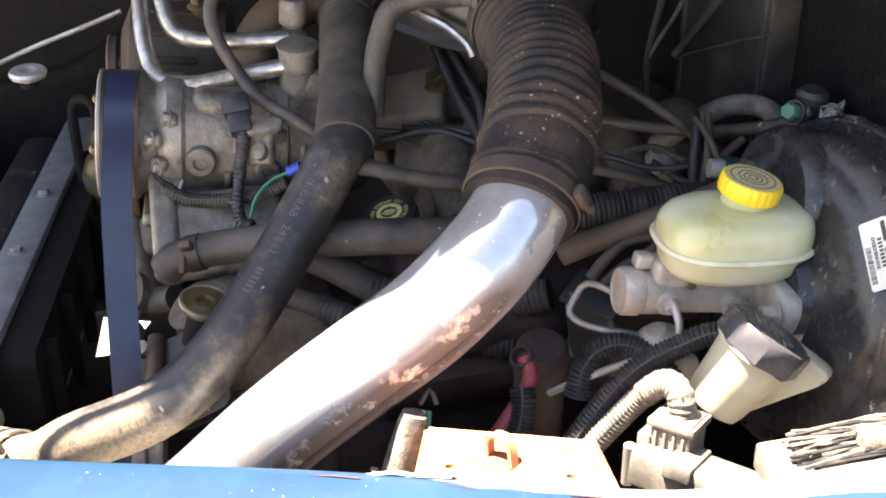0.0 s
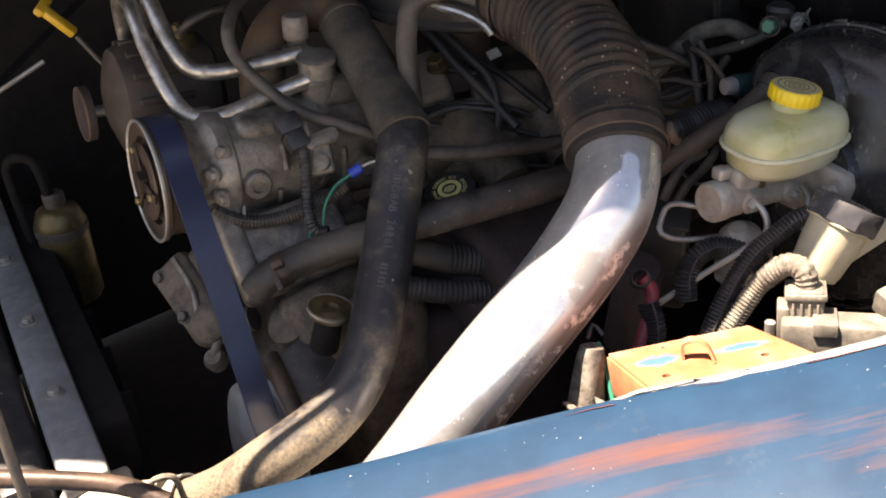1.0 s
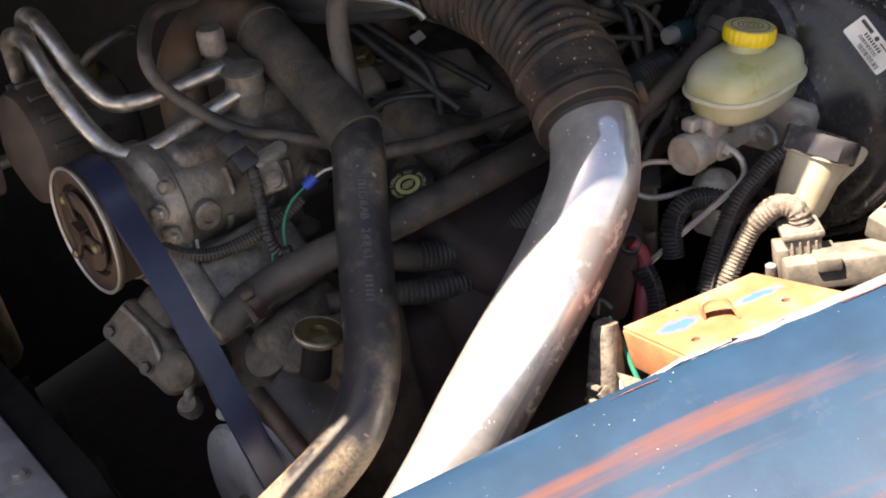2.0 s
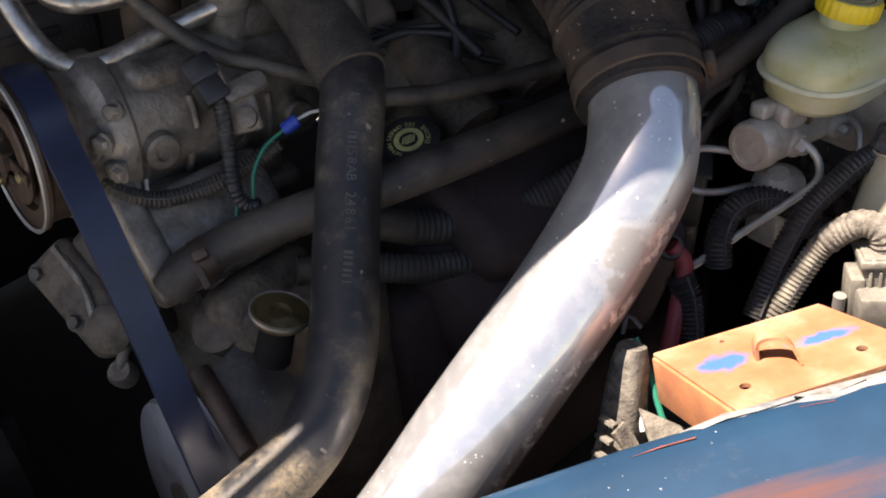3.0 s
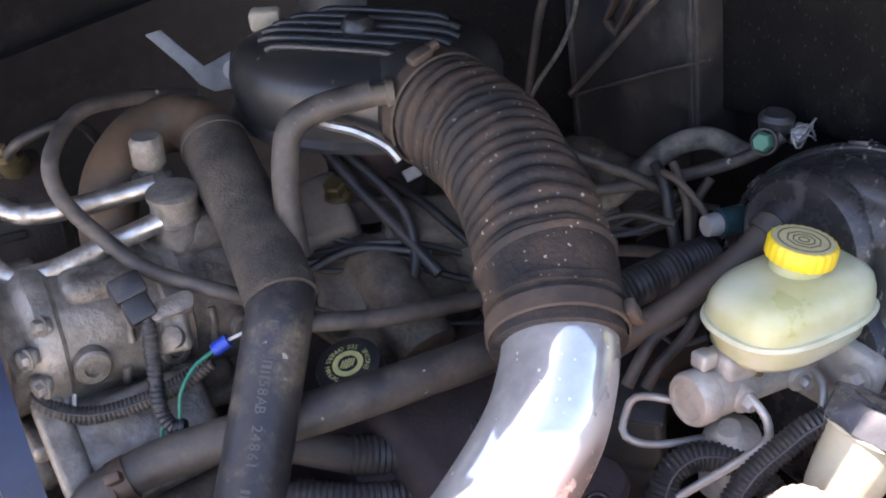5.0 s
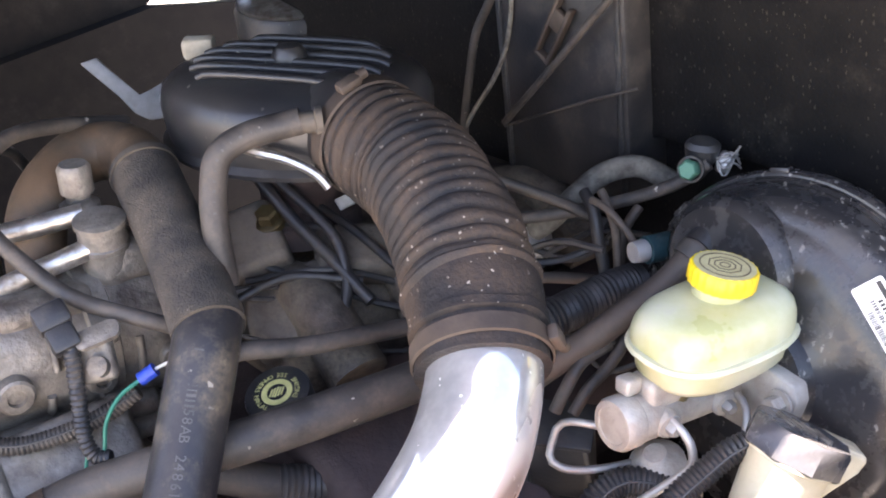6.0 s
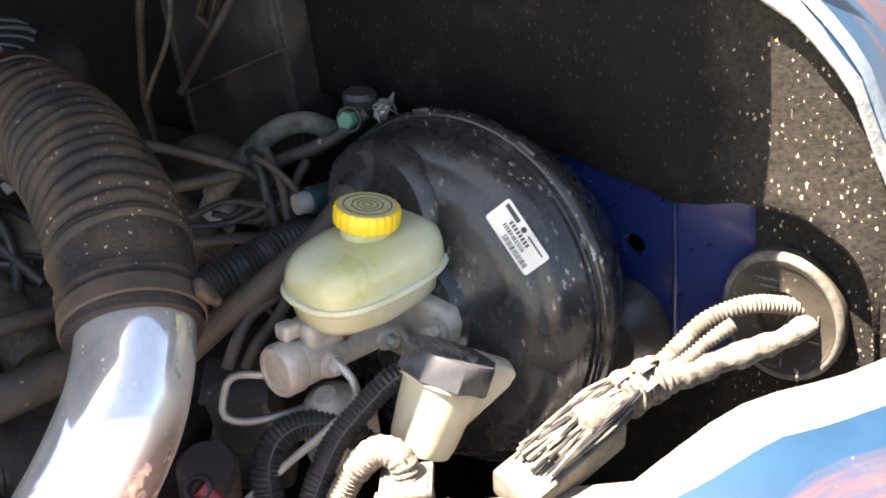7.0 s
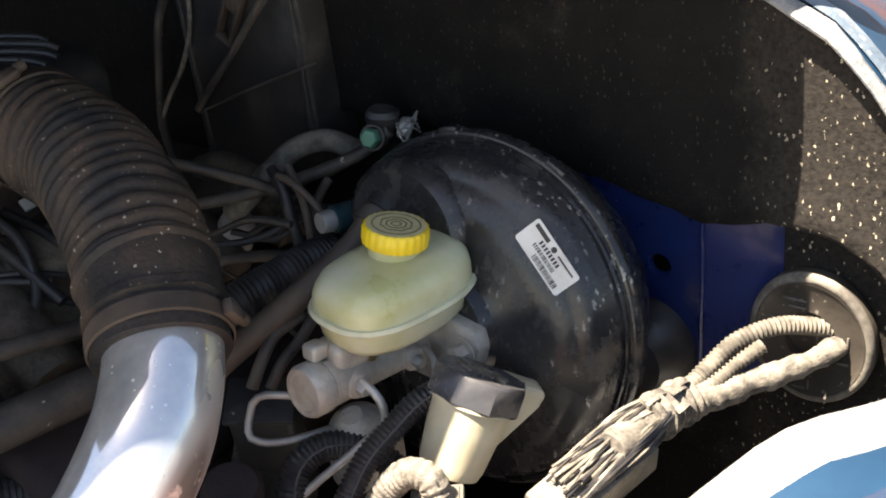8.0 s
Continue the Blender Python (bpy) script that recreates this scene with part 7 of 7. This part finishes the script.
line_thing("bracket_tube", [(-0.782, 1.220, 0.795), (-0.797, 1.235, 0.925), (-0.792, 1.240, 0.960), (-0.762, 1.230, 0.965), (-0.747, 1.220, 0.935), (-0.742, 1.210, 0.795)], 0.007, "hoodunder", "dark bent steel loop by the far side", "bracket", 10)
wt = thing("washer_tank", (-0.746, 1.227, 0.76), "amber fluid bottle at the far side", "bottle")
BT = axes((-0.746, 1.227, 0.829), (0.05, -0.05, 1))
part("bottle", lathe([(0.0, -0.075), (0.030, -0.075), (0.034, -0.068), (0.034, 0.045), (0.028, 0.062), (0.016, 0.070), (0.0, 0.070)], BT, 28, True), "gold", wt)
part("strap", lathe([(0.0345, 0.030), (0.0358, 0.031), (0.0358, 0.041), (0.0345, 0.042)], BT, 28, True), "darksteel", wt, "dark holding strap")
part("cap", lathe([(0.014, 0.068), (0.0145, 0.086), (0.012, 0.089), (0.0, 0.089)], BT, 18), "darksteel", wt)
idl = thing("idler_pulley", (-0.622, 1.092, 1.03), "dark idler pulley with a worn brown rim", "pulley")
IM = axes((-0.622, 1.092, 1.067), PN, UP)
part("wheel", lathe([(0.0, 0.002), (0.027, 0.002), (0.030, 0.004), (0.0315, 0.001), (0.0315, -0.006), (0.0, -0.006)], IM, 32, True), "oily", idl)
part("rim", lathe([(0.0295, 0.0042), (0.0312, 0.0048), (0.0322, 0.003), (0.0318, 0.001)], IM, 32, True), "brownhose", idl, "worn brown rim")
part("axle", lathe([(0.007, -0.05), (0.007, -0.005), (0.0, -0.005)], IM, 16), "steelline", idl)
mb = thing("mount_bracket", (-0.36, 1.32, 1.10), "pale zinc bracket with a rounded lug behind the engine", "bracket")
BK = axes((-0.343, 1.325, 1.123), (0.18, -0.92, 0.35), (0.98, 0.19, 0))
part("arm", slab([(-0.070, 0.055), (-0.052, 0.058), (-0.018, 0.010), (0.012, 0.022), (0.024, 0.018), (0.029, 0.006), (0.027, -0.008), (0.016, -0.017), (-0.012, -0.016), (-0.026, -0.006), (-0.038, 0.014)][::-1], BK, 0.006, 0.0015), "greypaint", mb)
part("lug", lathe([(0.011, 0.0), (0.011, 0.003), (0.005, 0.003), (0.0045, 0.001), (0, 0.001)], BK @ pose(0.012, 0.002, 0), 20), "bracketgrey", mb)
# terminal stud on the alternator
st = axes((-0.490, 1.075, 1.150), (-0.1, -0.2, 1))
part("terminal", join(lathe([(0.015, -0.02), (0.015, -0.002), (0.012, 0.0), (0.0, 0.0)], st, 20), lathe([(0.0, 0.0), (0.0095, 0.0), (0.0095, 0.006), (0.0045, 0.007), (0.0045, 0.014), (0.0, 0.014)], st, 6, True)), "gold", al, "brassy terminal stud and nut")
part("eyelet_lead", tube([(-0.490, 1.072, 1.152), (-0.470, 1.06, 1.168), (-0.445, 1.07, 1.175), (-0.43, 1.10, 1.165), (-0.43, 1.14, 1.13)], 0.005, 10, 0.006), "cord", al)

# ---- injector leads, tags and odd parts under the cover ----
line_thing("engine_lead", [(-0.245, 1.07, 1.145), (-0.224, 1.060, 1.134), (-0.191, 1.028, 1.095), (-0.158, 0.998, 1.062), (-0.135, 0.975, 1.038)], 0.0055, "cord", "thick black lead over the castings", "wire lead", 12, group="engine leads")
line_thing("engine_lead", [(-0.205, 1.058, 1.128), (-0.195, 1.048, 1.118), (-0.172, 1.028, 1.097), (-0.156, 1.008, 1.078), (-0.153, 0.988, 1.050), (-0.16, 0.97, 1.03)], 0.0048, "cord", "thick black lead over the castings", "wire lead", 12, group="engine leads")
for a, b, c in (((-0.26, 1.06, 1.07), (-0.22, 1.055, 1.085), (-0.17, 1.04, 1.08)), ((-0.21, 1.07, 1.105), (-0.18, 1.055, 1.09), (-0.14, 1.02, 1.06)), ((-0.25, 0.98, 1.05), (-0.20, 0.995, 1.06), (-0.14, 0.99, 1.05)), ((-0.17, 1.06, 1.09), (-0.14, 1.03, 1.075), (-0.10, 0.98, 1.05))):
    line_thing("engine_lead", [a, b, c], 0.004, "cord", "black wire lead over the intake", "wire lead", 10, group="engine leads")
random.seed(21)
for k in range(6):
    a = Vector((random.uniform(-0.29, -0.22), random.uniform(0.97, 1.03), random.uniform(1.02, 1.07)))
    b = a + Vector((random.uniform(0.14, 0.20), random.uniform(-0.02, 0.06), random.uniform(-0.09, -0.03)))
    m = a.lerp(b, 0.5) + Vector((0, random.uniform(-0.02, 0.01), random.uniform(-0.01, 0.025)))
    line_thing("engine_lead", [a, m, b], random.uniform(0.0018, 0.0032), "corrugated", "dark wire lead under the intake cover", "wire lead", 8, group="engine leads")
for k in range(9):
    a = Vector((random.uniform(-0.03, 0.02), random.uniform(0.94, 1.04), random.uniform(0.99, 1.08)))
    b = a + Vector((random.uniform(0.05, 0.10), random.uniform(-0.05, 0.02), random.uniform(-0.05, 0.03)))
    m = a.lerp(b, 0.5) + Vector((0, 0, random.uniform(-0.03, 0.02)))
    line_thing("firewall_lead", [a, m, b], random.uniform(0.0015, 0.0045), "corrugated", "dark wire lead before the firewall", "wire lead", 8, group="firewall leads")
for at, z in (((-0.197, 1.064, 1.102), (0, -0.6, 0.8)), ((-0.149, 1.066, 1.090), (0.2, -0.6, 0.7))):
    tg = part("wire_tag", box(axes(at, z, (0.8, 0.1, 0.4)), (0.015, 0.011, 0.004), 0.001), "white")
    tagged(tg, "small white printed wire tag", "tag", "wire tags")
line_thing("bright_bracket", [(-0.227, 0.990, 1.183), (-0.206, 0.985, 1.175), (-0.182, 0.980, 1.167), (-0.161, 0.972, 1.155), (-0.153, 0.968, 1.144)], 0.0040, "alutube", "bright metal strap under the cover", "strap", 8)
ball = thing("grey_valve", (0.013, 1.064, 1.0), "round grey knob on a dark valve", "valve")
part("knob", lathe([(0.008, -0.03), (0.012, -0.008), (0.016, 0.0), (0.016, 0.008), (0.011, 0.014), (0, 0.016)], axes((0.013, 1.064, 1.025), (-0.1, -0.5, 0.85)), 24), "bracketgrey", ball)
vv = thing("vacuum_valve", (0.075, 0.917, 1.05), "small teal and white vacuum valve", "valve")
part("body", lathe([(0.009, -0.02), (0.011, -0.018), (0.011, 0.004), (0, 0.004)], axes((0.082, 0.918, 1.080), (-0.8, -0.3, 0.1)), 18), "teal", vv)
part("nose", lathe([(0.008, 0.004), (0.009, 0.006), (0.008, 0.016), (0, 0.016)], axes((0.082, 0.918, 1.080), (-0.8, -0.3, 0.1)), 18), "bracketgrey", vv)
gc2 = thing("green_connector", (0.13, 0.975, 1.10), "pale green plug in a grey sensor housing with foil", "connector")
part("plug", lathe([(0.0078, -0.004), (0.0084, 0.0), (0.0084, 0.008), (0.0065, 0.010), (0, 0.010)], axes((0.129, 0.972, 1.117), (-0.5, -0.75, 0.3)), 6), "mint", gc2)
part("collar", lathe([(0.0100, -0.012), (0.0108, -0.004), (0.0108, 0.001), (0.0090, 0.001), (0.0085, -0.006)], axes((0.129, 0.972, 1.117), (-0.5, -0.75, 0.3)), 24, True), "darksteel", gc2)
part("housing", loft([(0.009, 0.009, -0.004, 0), (0.013, 0.010, 0.003, 0), (0.014, 0.011, 0.012, 0), (0.010, 0.008, 0.016, 0)], axes((0.142, 0.985, 1.120), (0.0, -0.2, 1), (0.8, -0.5, 0))), "blackplastic", gc2)
for k in range(7):
    a = 0.9 * k
    q = Vector((0.158, 0.972, 1.120))
    part("foil_wire", tube([q + Vector((-0.008, 0, 0.004 * math.sin(a))), q + Vector((0.004 * math.cos(a), -0.006, 0.010 * math.sin(a * 1.3))), q + Vector((0.010, -0.004 * math.cos(a), -0.006 + 0.003 * k))], 0.0009, 6, 0.003), "steelline", gc2)
part("foil", box(axes((0.158, 0.977, 1.117), (-0.3, -0.8, 0.4), (0.4, 0, 1)), (0.018, 0.012, 0.008), 0.003), "alutube", gc2)

# ---- cables on the firewall ----
line_thing("hood_cable", [WALL @ Vector(v) for v in ((-0.452, 0.225, 0.05), (-0.467, 0.196, 0.05), (-0.492, 0.161, 0.05), (-0.507, 0.12, 0.05), (-0.525, 0.057, 0.05), (-0.535, 0.0, 0.04))], 0.0042, "dustyhose", "dusty cable hanging on the firewall", "cable")
line_thing("hood_cable", [WALL @ Vector(v) for v in ((-0.436, 0.225, 0.05), (-0.439, 0.194, 0.05), (-0.45, 0.156, 0.05), (-0.472, 0.12, 0.05), (-0.506, 0.082, 0.05), (-0.53, 0.05, 0.05))], 0.0024, "palerim", "thin pale bent cable on the firewall", "cable")
line_thing("strut_rod", [WALL @ Vector(v) for v in ((-0.285, 0.240, 0.06), (-0.31, 0.216, 0.06), (-0.342, 0.186, 0.06), (-0.375, 0.154, 0.06), (-0.451, 0.083, 0.06))], 0.0034, "dustyhose", "slanted dusty rod before the firewall", "rod")
line_thing("thin_wire", [WALL @ Vector(v) for v in ((-0.457, 0.077, 0.055), (-0.374, 0.111, 0.055), (-0.287, 0.144, 0.055))], 0.0013, "dustyhose", "thin wire across the firewall", "wire")
line_thing("thin_wire", [WALL @ Vector(v) for v in ((-0.44, 0.050, 0.04), (-0.404, 0.055, 0.04), (-0.36, 0.068, 0.04), (-0.325, 0.096, 0.04), (-0.309, 0.124, 0.04))], 0.0018, "cord", "thin black wire looped on the firewall", "wire")
hv = thing("heater_box", WALL @ Vector((-0.37, 0.0, 0.02)), "black heater housing on the firewall", "heater box")
part("housing", box(WALL @ pose(-0.386, 0.16, 0.022), (0.158, 0.26, 0.050), 0.004), "cord", hv)
for x in (-0.458, -0.314):
    part("flange", box(WALL @ pose(x, 0.16, 0.048), (0.006, 0.25, 0.004), 0.001), "blackplastic", hv)
BKT = WALL @ pose(-0.384, 0.178, 0.052, 0, 0, 57)
part("bracket", join(box(BKT @ pose(0, 0.008, 0), (0.062, 0.005, 0.008), 0.002), box(BKT @ pose(0, -0.008, 0), (0.062, 0.005, 0.008), 0.002), box(BKT @ pose(-0.029, 0, 0), (0.006, 0.020, 0.008), 0.002), box(BKT @ pose(0.012, 0, 0), (0.020, 0.014, 0.007), 0.002)), "clampsteel", hv, "dusty slotted bracket")

# round blower housing with a bright lid at the far corner of the cowl
bl = thing("blower_housing", (-0.20, 1.62, 1.02), "black round blower housing with a bright metal lid", "blower housing")
LID = axes((-0.205, 1.590, 1.160), (0.05, -0.12, 1))
part("drum", lathe([(0.074, -0.10), (0.076, -0.012), (0.072, -0.006), (0.0, -0.006)], LID, 36), "blackplastic", bl)
part("lid", lathe([(0.070, -0.006), (0.072, -0.001), (0.066, 0.003), (0.030, 0.006), (0.0, 0.0065)], LID, 36, True), "alutube", bl, "bright metal lid")
